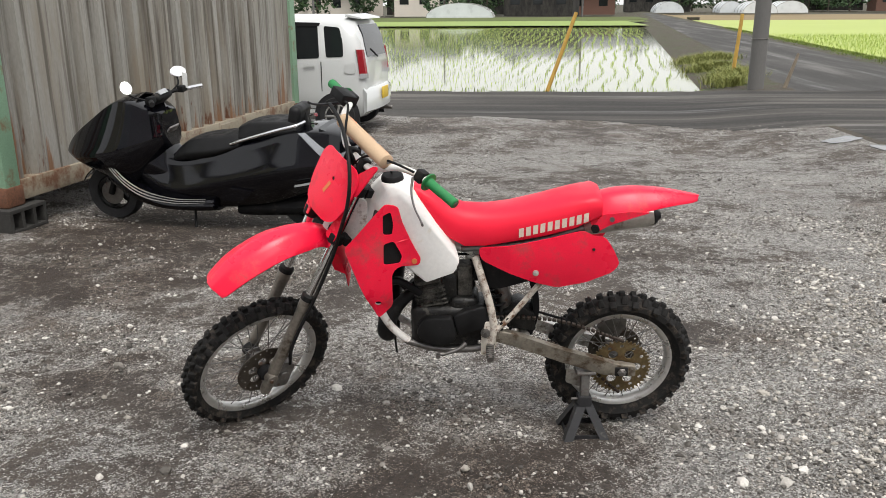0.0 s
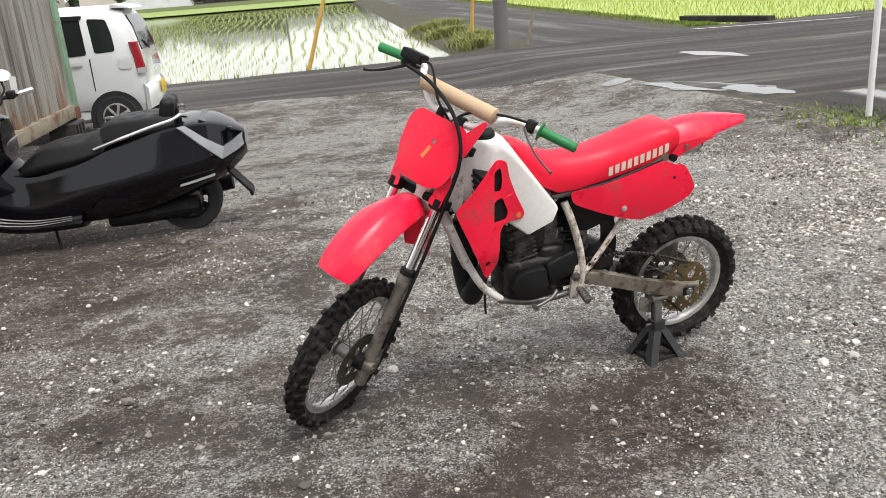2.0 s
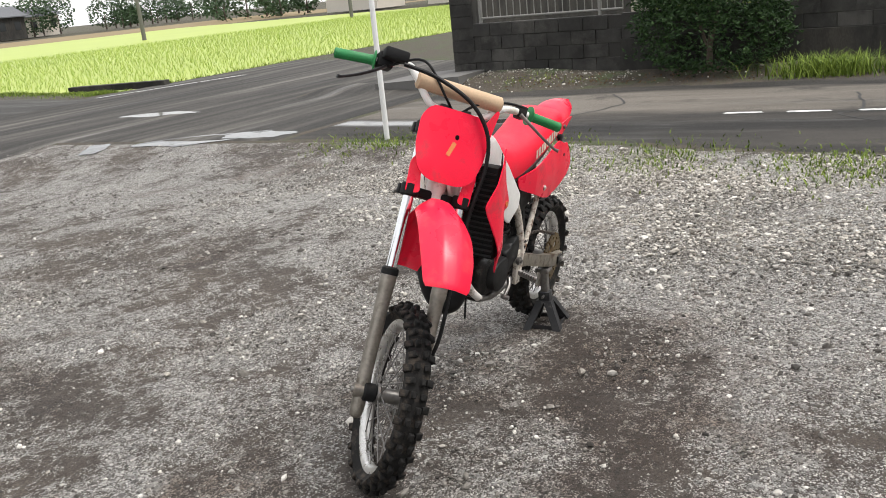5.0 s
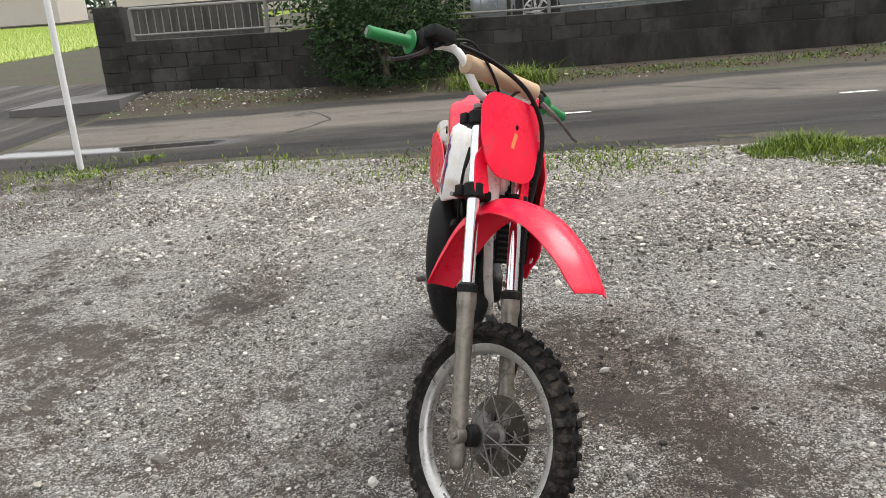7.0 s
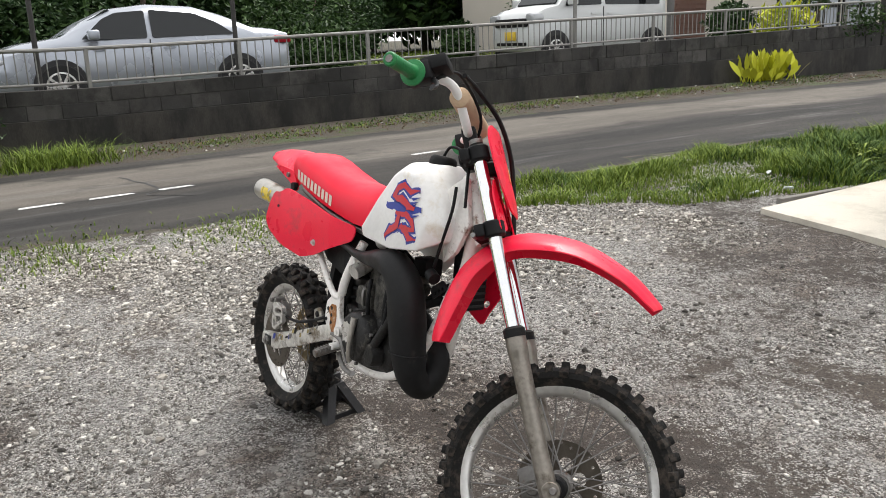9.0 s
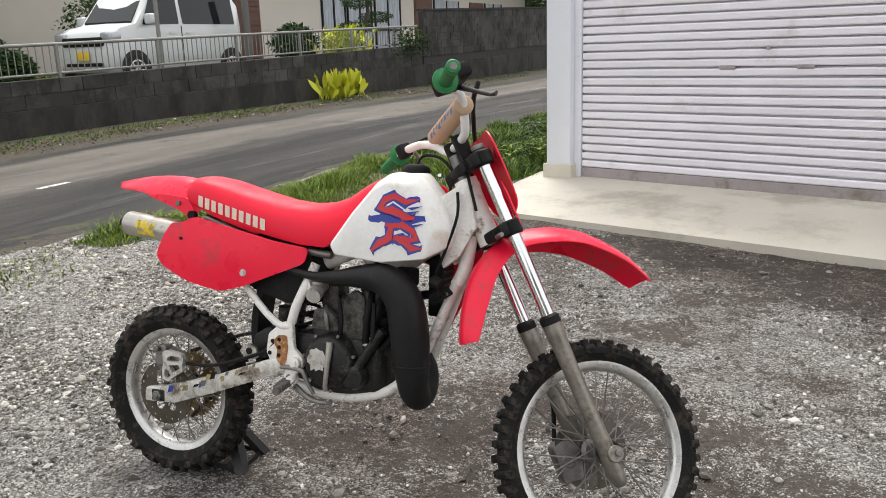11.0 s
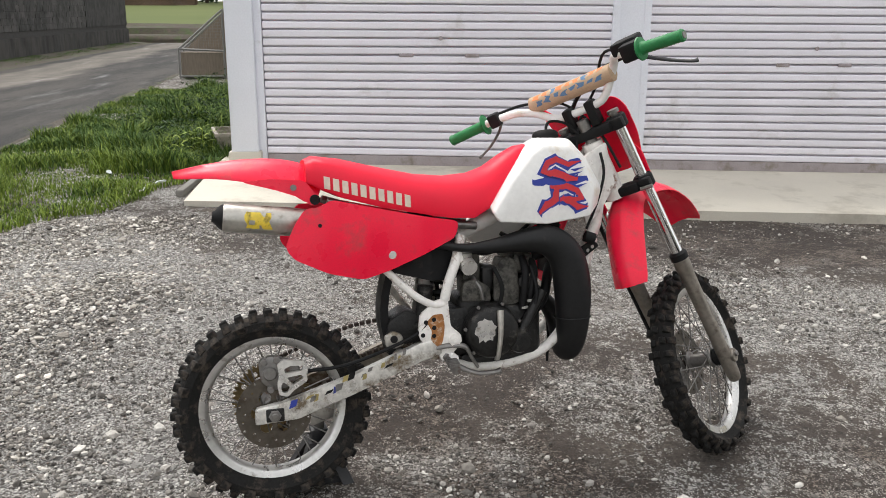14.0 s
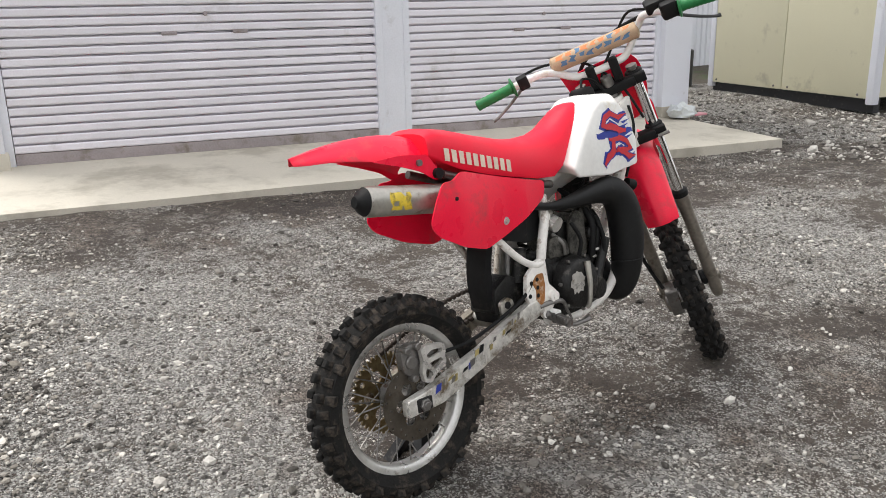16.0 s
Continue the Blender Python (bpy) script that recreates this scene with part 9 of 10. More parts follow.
for y0, y1, mt_, lb in ((-13.2, -11.6, M_BROWN, "brown entrance recess"), (-15.6, -14.0, M_BROWN, "brown wooden door"), (-20.4, -18.9, M_CURTAIN, "glazed door with pale curtains"), (-22.2, -20.5, M_CURTAIN, "glazed door with pale curtains"), (-24.4, -22.4, M_CURTAIN, "glazed door with pale curtains"), (-27.2, -25.6, M_BROWN, "brown louvred shutter"), (-29.8, -27.3, M_CURTAIN, "window with pale curtains"), (-32.6, -31.0, M_BROWN, "brown louvred shutter"), (-34.8, -32.7, M_CURTAIN, "window with pale curtains")):
    low = 0.9 if mt_ is M_CURTAIN else 0.85
    w = part("window" if mt_ is M_CURTAIN else "shutter", box(HX - 0.04, HX + 0.02, y0, y1, low, 3.2, 0.01), mt_, house, lb, smooth=False)
    if mt_ is M_BROWN:
        for i in range(16):
            part("louvre", box(HX - 0.065, HX - 0.04, y0 + 0.06, y1 - 0.06, low + 0.1 + i * 0.14, low + 0.19 + i * 0.14), M_BROWN, w, smooth=False)
    else:
        for yy in (y0, (y0 + y1) / 2 - 0.04, y1 - 0.08):
            part("frame", box(HX - 0.07, HX - 0.02, yy, yy + 0.08, low, 3.2), M_BLACK, w, smooth=False)
        part("frame", box(HX - 0.07, HX - 0.02, y0, y1, 1.9, 1.98), M_BLACK, w, smooth=False)
wv_ = []
for i in range(75):
    wv_ += [(-16.0 + i * 0.148, -4.40), (-16.0 + i * 0.148 + 0.05, -4.40), (-16.0 + i * 0.148 + 0.07, -4.375), (-16.0 + i * 0.148 + 0.128, -4.375)]
setting("wall_siding", loft([[(x, y, -0.2), (x, y - 0.06, -0.2), (x, y - 0.06, 3.2), (x, y, 3.2)] for x, y in wv_]), M_COLUMN, "pale ribbed siding wall behind the garage and hut", False, category="wall")
shaft("yard_post", (9.85, -8.0, yard(-8)), 1.6, 0.07, 0.07, M_POLE, "short grey concrete post in the yard", "post")

# ---- things by the side road ----
cage = thing("wire_cage", pose(1.65, -12.55, height(2, -12.5)), "low steel-framed cage with sloping wire mesh front", "cage")
fr = [((0, 0, 0), (0, 0, 1.42)), ((0.92, 0, 0), (0.92, 0, 0.62)), ((0, -0.9, 0), (0, -0.9, 1.42)), ((0.92, -0.9, 0), (0.92, -0.9, 0.62)), ((0, 0, 1.42), (0.92, 0, 0.62)), ((0, -0.9, 1.42), (0.92, -0.9, 0.62)), ((0.0, 0, 0.58), (0.92, 0, 0.62)), ((0, 0, 0.06), (0.92, 0, 0.06)), ((0.92, 0, 0.06), (0.92, -0.9, 0.06)), ((0.92, 0, 0.62), (0.92, -0.9, 0.62)), ((0, 0, 1.42), (0, -0.9, 1.42))]
for p, q in fr:
    part("frame_bar", rod(p, q, 0.022, 8), M_RAIL, cage)
part("floor_box", box(0.03, 0.89, -0.87, -0.03, 0.07, 0.55), M_WOOD, cage, "weathered brown boards", smooth=False)
b = bmesh.new()
for i in range(19):
    t = i / 18
    rod((0.92 * t, 0.002, 0.6 + 0.02 * t), (0.92 * t, 0.002, 1.42 - 0.80 * t), 0.003, 4, bm=b)
    if i < 14:
        rod((0, 0.002, 0.62 + i * 0.06), (0.92 * (1 - i / 14), 0.002, 0.62 + i * 0.06), 0.003, 4, bm=b)
tagged(part("wire_mesh", b, M_RAIL, cage, "thin wire mesh", smooth=False), kind="stuff")
part("back_panel", loft([[(0.01, y, 0.56), (0.90, y, 0.58), (0.01, y, 1.38)] for y in (-0.86, -0.84)]), M_WOOD, cage, "dark weathered back boards", smooth=False)
part("back_board", box(-0.75, -0.03, -0.08, -0.04, 0.0, 1.7), M_WOOD, cage, "brown board panel", smooth=False)
for k, (x, y, r, h) in enumerate(((1.02, -0.62, 0.12, 0.06), (1.12, -1.25, 0.22, 0.13), (1.40, -1.9, 0.30, 0.14), (1.15, -2.9, 0.38, 0.25), (1.75, -3.4, 0.35, 0.14), (1.2, -4.6, 0.5, 0.34))):
    plant("weed_clump", (x, y, height(x, y) - 0.02), None, [((0, 0, h * 0.6), (r, r * 1.2, h), 420), ((r * 0.3, r * 0.5, h * 0.4), (r * 0.8, r * 0.8, h * 0.6), 220)], None, 0.017, "clump of leafy weeds growing beside the garage", "weeds", M_LEAF2, 200 + k, 0.0, 2.6)
plant("roadside_creeper", (0.9, -11.8, height(0.9, -11.8)), None, [((0, 0, 0.8), (0.55, 0.6, 0.9), 1800), ((0.1, 0.4, 1.5), (0.4, 0.5, 0.7), 900)], None, 0.05, "tall green creeper beside the garage wall", "creeper", M_LEAF2, 61)
for x, y, h in ((1.16, -0.72, 0.30), (1.02, -1.05, 0.34)):
    star = thing("spiky_weed", pose(x, y, height(x, y) - 0.01), "tall weed with narrow pale green leaves beside the garage", "weed")
    part("stem", tube([(0, 0, 0), (0.01, 0, h * 0.5), (0, 0.01, h * 0.8)], [0.005, 0.004, 0.003], 6), M_GRASS, star)
    for i in range(13):
        a, z0 = i * 2.4, h * (0.25 + 0.55 * i / 12)
        d, s_ = Vector((math.cos(a), math.sin(a), 0.55)), Vector((-math.sin(a), math.cos(a), 0))
        b = bmesh.new()
        rows_ = []
        for t, w in ((0, 0.003), (0.4, 0.009), (0.75, 0.007), (1.0, 0.001)):
            c = Vector((0, 0.005, z0)) + d * 0.13 * t - Vector((0, 0, 0.06 * t * t))
            rows_.append([b.verts.new(c - s_ * w), b.verts.new(c + s_ * w)])
        for p, q in zip(rows_, rows_[1:]):
            b.faces.new((p[0], p[1], q[1], q[0]))
        part("leaf", b, M_GRASS, star)
beam = thing("wooden_beam", pose(0.985, -0.16, height(0.98, -0.15) - 0.008, -1.5, 0, -8.5), "weathered grey wooden beam lying beside the concrete apron", "beam")
part("beam", box(-0.026, 0.026, -0.52, 0.50, -0.02, 0.040, 0.008), M_BEAM, beam, angle=30)
planter = thing("planter_tub", pose(0.83, -1.30, height(0.83, -1.3) - 0.01, 0, 0, 8), "old cream plastic planter tub among weeds", "planter")
part("tub", loft([[(-a, -b_, z), (a, -b_, z), (a, b_, z), (-a, b_, z)] for a, b_, z in ((0.09, 0.22, 0.0), (0.12, 0.27, 0.20), (0.135, 0.285, 0.20), (0.135, 0.285, 0.225), (0.11, 0.26, 0.225), (0.10, 0.24, 0.16))]), mat("cream_planter", (0.34, 0.30, 0.25, 1), 0.55, var=0.15, scale=9, dirt=(0.12, 0.10, 0.07, 1), dirt_amount=0.35, dirt_scale=7), planter, smooth=False)
part("soil", box(-0.098, 0.098, -0.238, 0.238, 0.15, 0.18), M_TRUNK, planter, "dark dry soil", smooth=False)
for x, y, a in ((1.22, 0.02, 20), (1.30, 0.26, 70), (1.62, -0.30, 120), (1.48, -0.55, 10)):
    scrap = thing("plastic_scrap", pose(x, y, height(x, y) + 0.02, 12, 8, a), "small scrap of pale plastic in the grass", "litter")
    sb = bmesh.new()
    bmesh.ops.create_icosphere(sb, subdivisions=2, radius=0.03)
    for v in sb.verts:
        v.co = Vector((v.co.x * 1.3, v.co.y * 0.6, v.co.z * 0.35)) * (1 + 0.5 * noise.noise(v.co * 40 + Vector((a, 0, 0))))
    part("scrap", sb, M_PLASTICFILM, scrap, angle=25)
stick = thing("dry_stick", pose(1.75, -1.75, height(1.75, -1.7) + 0.07, 0, 4, 86), "pale dry stick lying in the grass", "stick")
part("stick", tube([(-0.42, 0, -0.03), (-0.1, 0.02, 0.0), (0.2, -0.01, 0.01), (0.42, 0.02, 0.02)], [0.016, 0.014, 0.013, 0.010], 8), mat("bleached_wood", (0.45, 0.38, 0.29, 1), 0.8, var=0.15, scale=20), stick)
bag = thing("plastic_bag", pose(*(GM @ Vector((5.22, 0.22, floor_z(5.2) - 0.01)))), "crumpled pale plastic bag beside the column", "bag")
bb = bmesh.new()
bmesh.ops.create_icosphere(bb, subdivisions=3, radius=0.15)
for v in bb.verts:
    v.co = Vector((v.co.x * 1.1, v.co.y * 0.7, max(-0.0, v.co.z * 0.55 + 0.045))) * (1 + 0.35 * noise.noise(v.co * 14))
part("bag", bb, M_PLASTICFILM, bag, angle=25)
part("pink_print", join(box(-0.30, -0.12, -0.03, 0.08, 0.0, 0.02, 0.008), bmesh.new()), mat("pink_plastic", (0.65, 0.28, 0.33, 1), 0.5), bag, "pink scrap of packaging")
for u, w_, h_ in ((-8.0, 0.3, 0.5), (-8.4, 0.35, 0.4)):
    g_ = thing("black_drum", pose(-8.40 + 0.3 * (u + 8), -2.2 + (u + 8) * 0.9, height(-8.4, -2.2)), "dark plastic container stored behind the garage", "container")
    part("drum", move(lathe([(0.10, 0.0), (w_ * 0.55, 0.01), (w_ * 0.55, h_), (0.06, h_ + 0.05)], 16), Matrix.Rotation(math.pi / 2, 4, "X")), M_STAND, g_)

# Slab over the roadside ditch and its dark opening.
slab_ = thing("ditch_slab", pose(8.80, 9.65, height(8.4, 9.6), 0, 0, 0), "grey concrete slab bridging the roadside ditch", "slab")
part("slab", loft([[(x0, y, -0.03), (0.75, y, -0.03), (0.75, y, z), (x0, y, z)] for y, x0, z in ((-0.80, -0.62, 0.17), (-0.1, -0.60, 0.14), (0.9, -0.42, 0.07))]), M_POLE, slab_, smooth=False)
kerb = thing("ditch_kerb", pose(11.6, 21.2, -0.32, 0, 0, -70), "low dark concrete kerb over a ditch at the junction", "kerb")
part("kerb", box(-1.4, 1.4, -0.14, 0.14, 0.0, 0.16, 0.01), M_WALL, kerb, smooth=False)

# Worn paint, iron covers, cracks and puddles on the roads.
def flat_patch(name, outline, lift, material, label, category):
    b = bmesh.new()
    vs_ = [b.verts.new((x, y, height(x, y) + lift)) for x, y in outline]
    c = b.verts.new((sum(p[0] for p in outline) / len(outline), sum(p[1] for p in outline) / len(outline), 0))
    c.co.z = height(c.co.x, c.co.y) + lift
    for i in range(len(vs_)):
        b.faces.new((vs_[i], vs_[(i + 1) % len(vs_)], c))
    return tagged(part(name, b, material, None, smooth=False), label, category, "", "structure")


for y0, ln in ((4.30, 0.31), (3.74, 0.33), (3.15, 0.27), (0.51, 0.31)):
    flat_patch("road_mark", [(5.38, y0), (5.41, y0 + 0.03), (5.46, y0 + 0.01), (5.47, y0 - ln * 0.5), (5.455, y0 - ln), (5.40, y0 - ln - 0.03), (5.385, y0 - ln * 0.6)], 0.010, M_LINE, "worn white paint dash on the side road", "road marking")
flat_patch("road_mark_cross", [(9.6, 19.4), (9.6, 19.55), (13.2, 18.3), (13.2, 18.15)], 0.016, M_LINE, "worn white line across the lane mouth", "road marking")
M_CRACK = mat("crack_tar", (0.03, 0.03, 0.03, 1), 0.8, var=0.2, bump=0.3)
for pts in ([(6.5, 3.3), (5.6, 3.15), (5.25, 3.3), (4.9, 3.0)], [(7.3, 2.4), (6.2, 1.2), (5.6, 0.3)], [(7.2, -4.5), (6.3, -5.1), (5.4, -5.2), (4.4, -5.7)], [(7.0, 6.0), (6.2, 5.6), (5.5, 5.9)]):
    line = smooth_line([(x, y, 0) for x, y in pts], 8)
    b = bmesh.new()
    prev = None
    for i, p in enumerate(line):
        j = 0.04 * noise.noise((p.x * 4, p.y * 4, 0))
        row = [b.verts.new((p.x + j, p.y - 0.012 + j, height(p.x, p.y) + 0.009)), b.verts.new((p.x + j, p.y + 0.014 + j, height(p.x, p.y) + 0.009))]
        if prev:
            b.faces.new((prev[0], prev[1], row[1], row[0]))
        prev = row
    tagged(part("road_crack", b, M_CRACK, None, smooth=False), "dark crack across the asphalt", "crack", "", "structure")
M_PUDDLE = paddy_mat("puddle_water", (0.05, 0.05, 0.048, 1), (0.07, 0.068, 0.064, 1), 0.10, 0.5)
for k, (cx, cy, rx, ry, turn) in enumerate(((4.5, 10.4, 0.32, 0.85, 20), (6.7, 13.9, 0.22, 0.75, 10), (4.7, 9.7, 0.25, 0.5, 0), (4.0, 11.9, 0.30, 0.16, 40))):
    out = []
    for i in range(28):
        a = 2 * math.pi * i / 28
        r = 1 + 0.45 * noise.noise((math.cos(a) * 1.7 + k * 7, math.sin(a) * 1.7, k))
        x, y = rx * r * math.cos(a), ry * r * math.sin(a)
        t = radians(turn)
        out.append((cx + x * math.cos(t) - y * math.sin(t), cy + x * math.sin(t) + y * math.cos(t)))
        b = bmesh.new()
    b.faces.new([b.verts.new((x, y, height(x, y) + 0.0090)) for x, y in out])
    tagged(part("water_puddle", b, M_PUDDLE, None, smooth=False), "shallow puddle mirroring the pale sky", "puddle", "", "structure")

# ---- the distance ----
def far_house(x, y, w, d, h, roof, turn, wall_mat, seed):
    ob = thing("far_house", pose(x, y, -0.4, 0, 0, turn), "distant low house with a grey tiled roof" if roof is M_ROOF else "distant low white building with a blue roof", "house", "far houses")
    part("wall", box(-w / 2, w / 2, -d / 2, d / 2, 0, h), wall_mat, ob, smooth=False)
    part("roof", loft([[(xx, -d / 2 - 0.7, h - 0.05), (xx, 0, h + d * 0.27), (xx, d / 2 + 0.7, h - 0.05), (xx, d / 2 + 0.7, h - 0.25), (xx, 0, h + d * 0.27 - 0.2), (xx, -d / 2 - 0.7, h - 0.25)] for xx in (-w / 2 - 0.6, w / 2 + 0.6)]), roof, ob, smooth=False)
    k = max(2, int(w / 3))
    for i in range(k):
        xx = -w / 2 + w * (i + 0.5) / k
        part("window", box(xx - 0.7, xx + 0.7, -d / 2 - 0.04, -d / 2 + 0.01, h * 0.38, h * 0.75), M_GLASS, ob, smooth=False)


fr_ = random.Random(12)
M_BLUEROOF = mat("faded_blue_roof", (0.10, 0.22, 0.42, 1), 0.6, var=0.1)
for i in range(26):
    x = -75 + i * 7.6 + fr_.uniform(-2, 2)
    if 10 < x < 24 or 30 < x < 48:
        continue
    far_house(x, fr_.uniform(128, 158) if x < 10 else fr_.uniform(166, 190), fr_.uniform(7, 13), fr_.uniform(5, 8), fr_.uniform(2.6, 5.2), M_BLUEROOF if i in (6, 15) else M_ROOF, fr_.uniform(-14, 14), fr_.choice((M_PLASTER, M_WALL, M_WALL, M_BROWN)), i)
for i in range(110):
    x = -130 + i * 2.9 + fr_.uniform(-3, 3)
    h = fr_.uniform(4.0, 9.0)
    y = fr_.uniform(122, 165) if x < 12 else fr_.uniform(170, 195)
    r = fr_.uniform(2.2, 4.2)
    ob = thing("far_tree", pose(x, y, -0.4), "distant dark leafy tree", "tree", "far trees")
    part("trunk", rod((0, 0, 0), (0, 0, h * 0.5), 0.2, 6, 0.1), M_TRUNK, ob)
    v, f = leaf_cloud(blob_points((0, 0, h * 0.6), (r, r, h * 0.5), 420, fr_), 0.42, fr_, 0, 1.5)
    me = bpy.data.meshes.new("crown")
    me.from_pydata(v, [], f)
    me.materials.append(M_FARLEAF)
    new("crown", me).parent = ob
for x, y, w in ((25.0, 160, 5), (35.0, 157, 4), (38.0, 150, 5.5), (43.5, 152, 5.5), (-9, 118, 9)):
    gh_ = thing("greenhouse", pose(x, y, -0.35), "low arched plastic greenhouse", "greenhouse", "greenhouses")
    part("film", loft([[(-w / 2 * math.cos(a), yy, 1.9 * math.sin(a)) for a in [math.pi * i / 12 for i in range(13)]] for yy in (-3, 3)]), M_PLASTICFILM, gh_, angle=30)
    for i in range(4):
        part("hoop", tube([(-(w / 2 + 0.02) * math.cos(a), -3 + i * 2, 1.92 * math.sin(a)) for a in [math.pi * k / 12 for k in range(13)]], 0.03, 6, 1), M_RAIL, gh_)
for i, (x, y) in enumerate(((30, 70), (46, 62), (62, 52), (75, 40), (-30, 120), (-12, 125), (8, 130))):
    shaft("utility_pole", (x, y, -0.5), 9.5, 0.18, 0.12, M_POLE, "distant grey utility pole", "pole")
setting("field_straw_bank", loft([[(lane_right(y) + 1.0 + dx, y, z) for dx, z in ((0, -0.4), (0, -0.12), (1.2, -0.12), (1.2, -0.45))] for y in (97.0, 98.5)]), M_EARTH, "low bank at the field edge", False, category="bank")


for i in range(40):
    x, y, h, r = 112 + fr_.uniform(-8, 8), -40 + i * 4.2 + fr_.uniform(-1, 1), fr_.uniform(5, 10), fr_.uniform(2.4, 3.8)
    ob = thing("far_tree", pose(x, y, -0.4), "distant dark leafy tree", "tree", "far trees")
    part("trunk", rod((0, 0, 0), (0, 0, h * 0.5), 0.2, 6, 0.1), M_TRUNK, ob)
    v, f = leaf_cloud(blob_points((0, 0, h * 0.52), (r, r, h * 0.5), 420, fr_), 0.42, fr_, 0, 1.5)
    me = bpy.data.meshes.new("crown")
    me.from_pydata(v, [], f)
    me.materials.append(M_FARLEAF)
    new("crown", me).parent = ob
for i in range(5):
    far_house(96 + fr_.uniform(-4, 4), 8 + i * 17 + fr_.uniform(-3, 3), 9, 7, fr_.uniform(3, 5), M_ROOF, 90, M_PLASTER, 60 + i)
def south_land(profile):
    """A strip of land across the southern end; profile holds (y, z) from its foot."""
    return loft([[(x, y + 0.5 * noise.noise((x * 0.3, y, 0)) * (z > 0 and y > -60), z + 0.06 * noise.noise((x * 0.4, y * 0.4, 3))) for y, z in profile] for x in [-60 + i * 2.0 for i in range(71)]])


setting("bank_south", south_land([(-44.0, -0.4), (-44.2, 0.80), (-44.5, 0.98), (-45.6, 1.08), (-46.0, 1.42), (-47.0, 1.52), (-47.4, 1.70), (-48.6, 1.70), (-48.6, -0.4)]), M_EARTH, "low weedy earth bank across the end of the road", True, category="bank")
setting("field_south", south_land([(-48.2, 0.2), (-48.3, 1.72), (-58.0, 2.45), (-70.0, 3.30), (-84.0, 4.20), (-110.0, 4.6), (-110.0, -0.4)]), M_FIELD2, "short green field rising beyond the end of the road", True, category="field")
mound = thing("earth_mound", pose(13.4, -73.5, 3.4), "heap of bare brown earth on the far field", "mound")
mb = bmesh.new()
bmesh.ops.create_icosphere(mb, subdivisions=4, radius=1)
for v in mb.verts:
    v.co = Vector((v.co.x * 5.2, v.co.y * 2.4, max(-0.2, v.co.z * 2.4))) * (1 + 0.22 * noise.noise(v.co * 2.3))
part("mound", mb, mat("bare_brown_earth", (0.10, 0.065, 0.042, 1), 0.95, var=0.35, scale=1.5, bump=0.8, distance=0.05), mound)
spots = [(8.05 + 0.85 * rnd.random() ** 0.7, rnd.uniform(-42, 3.5), rnd.uniform(0.4, 1.0)) for _ in range(9000)]
spots = [s for s in spots if noise.noise((s[0] * 2, s[1] * 0.6, 5)) > -0.12]
grass("mossy_strip", spots, 0.045, rnd, M_WEED, "short mossy weeds between road and wall", 0.008, 1.6, "weeds")
for i in range(34):
    x, y, h, r = -40 + i * 3.0 + fr_.uniform(-1, 1), -78 + fr_.uniform(-4, 4), fr_.uniform(5, 9), fr_.uniform(2.2, 3.2)
    ob = thing("far_tree", pose(x, y, 3.6), "distant dark leafy tree", "tree", "far trees")
    part("trunk", rod((0, 0, 0), (0, 0, h * 0.5), 0.2, 6, 0.1), M_TRUNK, ob)
    v, f = leaf_cloud(blob_points((0, 0, h * 0.52), (r, r, h * 0.5), 420, fr_), 0.42, fr_, 0, 1.5)
    me = bpy.data.meshes.new("crown")
    me.from_pydata(v, [], f)
    me.materials.append(M_FARLEAF)
    new("crown", me).parent = ob


# ---- loose stones ----
def stone_shapes(rnd, n=10, small=False):
    out = []
    for k in range(n):
        b = bmesh.new()
        if small:
            ring = [(1, 0, 0), (0.1, 1, 0), (-1, 0.15, 0), (0, -1, 0.1)]
            vv = [b.verts.new(q) for q in ring + [(0.2, 0.1, 1), (0, 0, -1)]]
            for a in range(4):
                b.faces.new((vv[a], vv[(a + 1) % 4], vv[4]))
                b.faces.new((vv[(a + 1) % 4], vv[a], vv[5]))
            b.verts.index_update()
        else:
            bmesh.ops.create_icosphere(b, subdivisions=1, radius=1)
        s = (rnd.uniform(0.8, 1.25), rnd.uniform(0.6, 1.0), rnd.uniform(0.45, 0.8))
        for v in b.verts:
            v.co = Vector((v.co.x * s[0], v.co.y * s[1], v.co.z * s[2])) * (1 + rnd.uniform(-0.28, 0.28))
        b.verts.ensure_lookup_table()
        out.append((np.array([v.co[:] for v in b.verts]), np.array([[v.index for v in f.verts] for f in b.faces])))
        b.free()
    return out


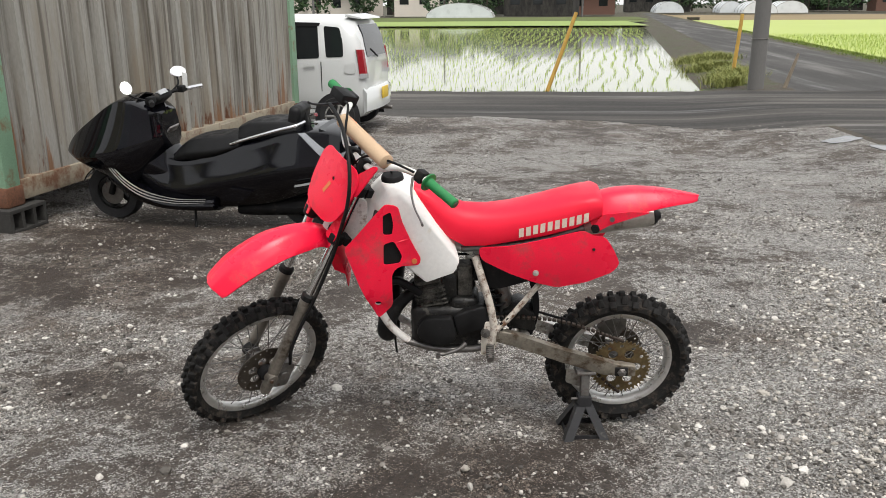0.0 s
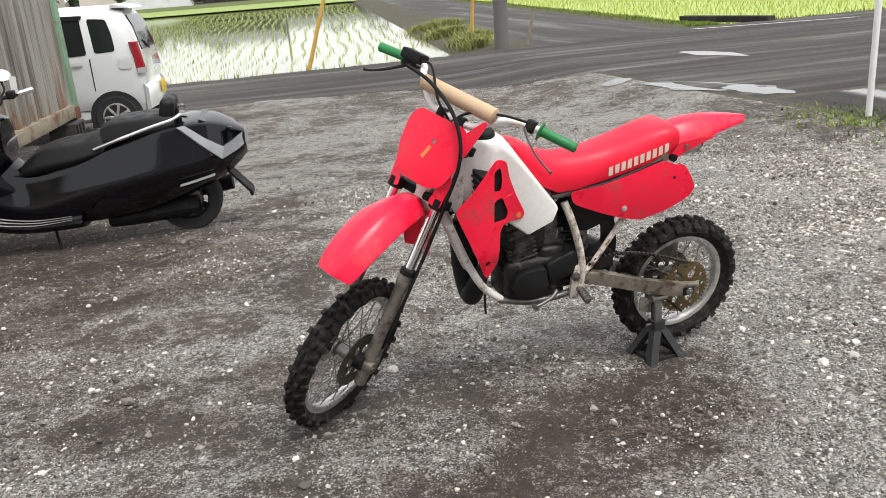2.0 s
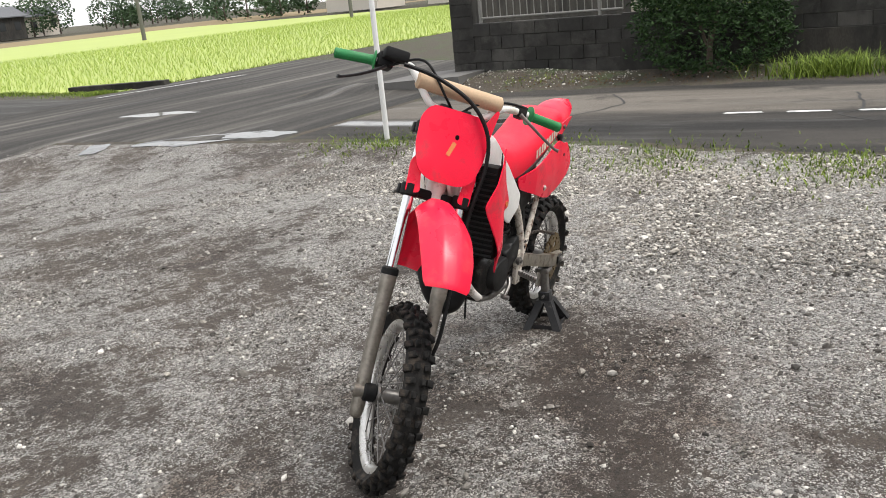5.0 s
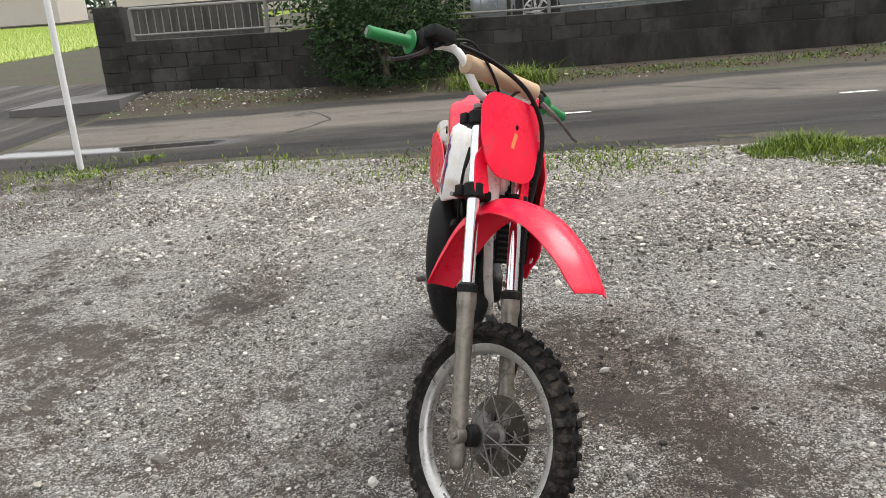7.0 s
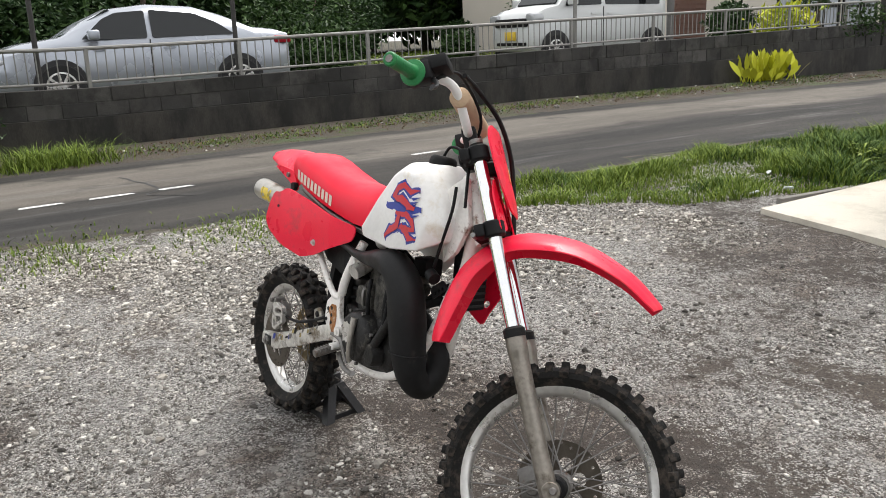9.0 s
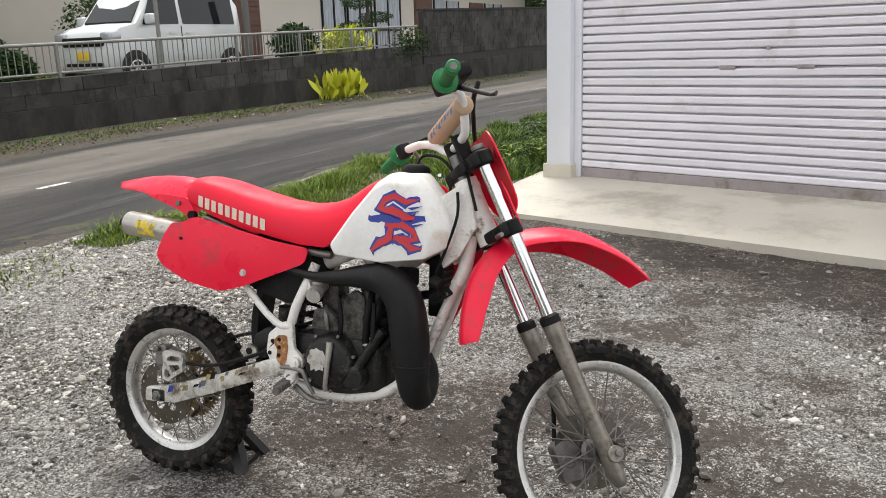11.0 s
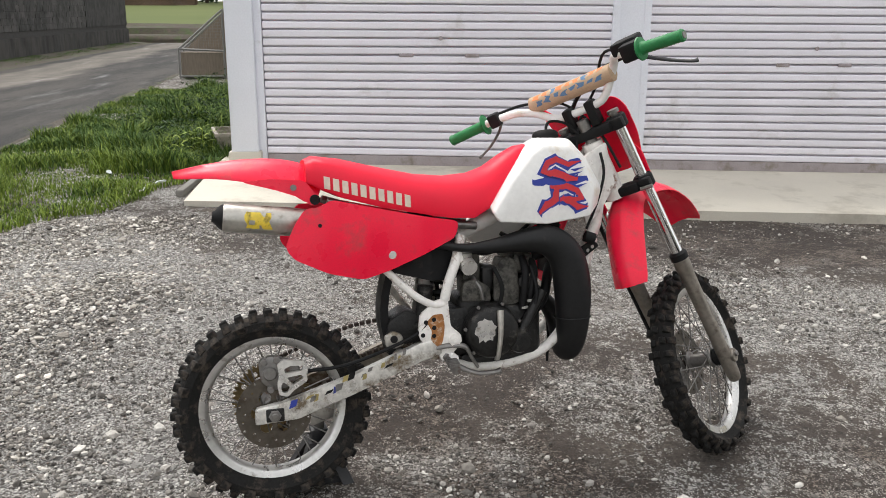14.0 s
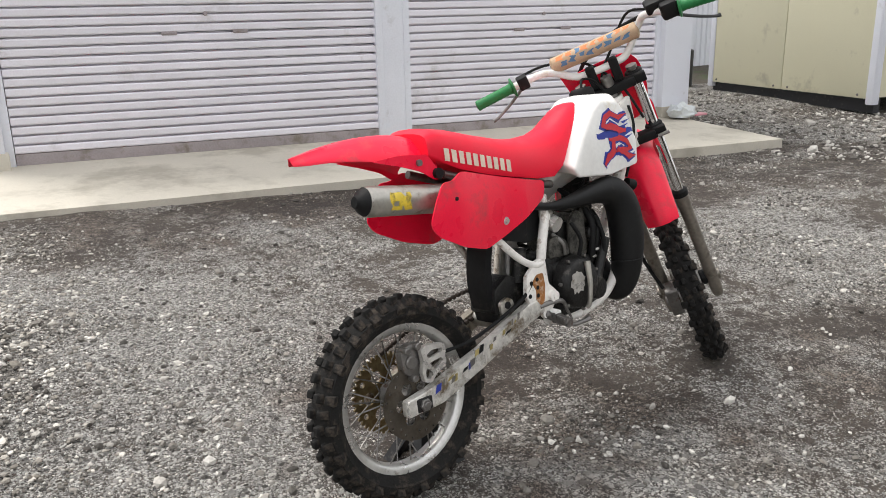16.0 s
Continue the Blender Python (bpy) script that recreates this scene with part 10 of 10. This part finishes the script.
def scatter(name, places, material, label, seed, small=False):
    """Stones at (x, y, size), sunk a little into the ground, all in one mesh."""
    rs = np.random.RandomState(seed)
    shapes = stone_shapes(random.Random(seed), 10, small)
    vs_, fs_, base = [], [], 0
    for i, (x, y, r) in enumerate(places):
        P, F = shapes[i % len(shapes)]
        a, t = rs.uniform(0, 6.283), rs.uniform(-0.5, 0.5)
        ca, sa, ct, st_ = math.cos(a), math.sin(a), math.cos(t), math.sin(t)
        R = np.array([[ca, -sa * ct, sa * st_], [sa, ca * ct, -ca * st_], [0, st_, ct]])
        q = (P * r) @ R.T
        q += (x, y, height(x, y) + r * rs.uniform(0.05, 0.42))
        vs_.append(q)
        fs_.append(F + base)
        base += len(P)
    me = bpy.data.meshes.new(name)
    V, F = np.concatenate(vs_), np.concatenate(fs_)
    me.vertices.add(len(V))
    me.vertices.foreach_set("co", V.astype(np.float32).ravel())
    me.loops.add(F.size)
    me.loops.foreach_set("vertex_index", F.astype(np.int32).ravel())
    me.polygons.add(len(F))
    me.polygons.foreach_set("loop_start", np.arange(0, F.size, 3, dtype=np.int32))
    me.polygons.foreach_set("use_smooth", np.zeros(len(F), dtype=bool))
    me.update(calc_edges=True)
    me.materials.append(material)
    return tagged(new(name, me), label, "gravel", "", "stuff")


gr = random.Random(99)
places, chips = [], []
while len(chips) < 120000:
    x, y = gr.uniform(-4.6, 3.6), gr.uniform(0.7, 7.6)
    k = gravel_density(x, y)
    if x > road_near(y) or gr.random() > k * k * 0.9 + 0.08:
        continue
    if len(places) < 34000 and gr.random() < 0.24:
        places.append((x, y, min(0.030, 0.0062 * math.exp(gr.gauss(0, 0.42)))))
    else:
        chips.append((x, y, 0.0036 * math.exp(gr.gauss(0, 0.35))))
for _ in range(22000):
    x, y = gr.uniform(-5.0, 4.2), 7.4 + 6.6 * gr.random() ** 1.3
    if gr.random() < gravel_density(x, y) + 0.1:
        chips.append((x, y, 0.0075 * math.exp(gr.gauss(0, 0.35))))
scatter("gravel", places, M_STONE, "loose grey crushed stone chips strewn over the yard", 1)
scatter("gravel_grit", chips, M_STONE, "fine pale grit lying in drifts over the yard", 6, True)
places = []
while len(places) < 33000:
    x, y = gr.uniform(0.5, 4.1), gr.uniform(0.9, 7.0)
    if x > road_near(y) - 0.1:
        continue
    k = sstep(0.6, 1.8, x - 0.25 * (y - 3)) * sstep(7.6, 5.0, y) * (0.6 + 0.6 * noise.noise((x * 1.2, y * 1.2, 7)))
    left = 0.93 + 0.42 * max(0, min(1, (y + 0.4) / 1.0)) + 0.85 * max(0, (y - 0.55) / 1.0)
    if y < 1.6 and x > left + 0.1:
        continue
    if gr.random() < k:
        places.append((x, y, min(0.030, 0.0056 * math.exp(gr.gauss(0, 0.45)))))
scatter("pale_rock_heap", places, M_PALESTONE, "spread of pale crushed rock by the road and grass", 2)
places = []
for _ in range(260):
    a = gr.random()
    x, y = gr.uniform(-4.5, 2.6), gr.uniform(0.9, 8)
    places.append((x, y, 0.0105 * math.exp(gr.gauss(0, 0.32))))
scatter("larger_stones", places, M_PALESTONE, "scattered larger pale stones", 3)
places = []
for _ in range(420):
    places.append((gr.gauss(8.35, 0.22), gr.uniform(-13, 9), 0.012 * math.exp(gr.gauss(0, 0.5))))
for _ in range(1100):
    places.append((gr.gauss(8.6, 0.35), gr.uniform(6.3, 9.2), 0.008 * math.exp(gr.gauss(0, 0.5))))
for _ in range(3500):
    places.append((gr.uniform(-8.0, -4.6), gr.uniform(-1.8, 2.6), 0.013 * math.exp(gr.gauss(0, 0.45))))
scatter("verge_stones", places, M_STONE, "stones and rubble along the wall foot and behind the garage", 4)
v, f = leaf_cloud([(gr.gauss(8.30, 0.16), gr.uniform(-13, 6), height(8.3, 0) + 0.0 * gr.random()) for _ in range(1)], 0.01, gr)
lv = [(gr.gauss(8.25, 0.2), gr.uniform(-13, 8)) for _ in range(2600)]
v, f = leaf_cloud([(x, y, height(x, y) + 0.012) for x, y in lv], 0.022, gr, 0, 1.8)
stuff("fallen_leaves", v, f, mat("dead_leaf", (0.12, 0.075, 0.04, 1), 0.85, var=0.4, scale=20), "dead leaves along the wall foot", "leaves")
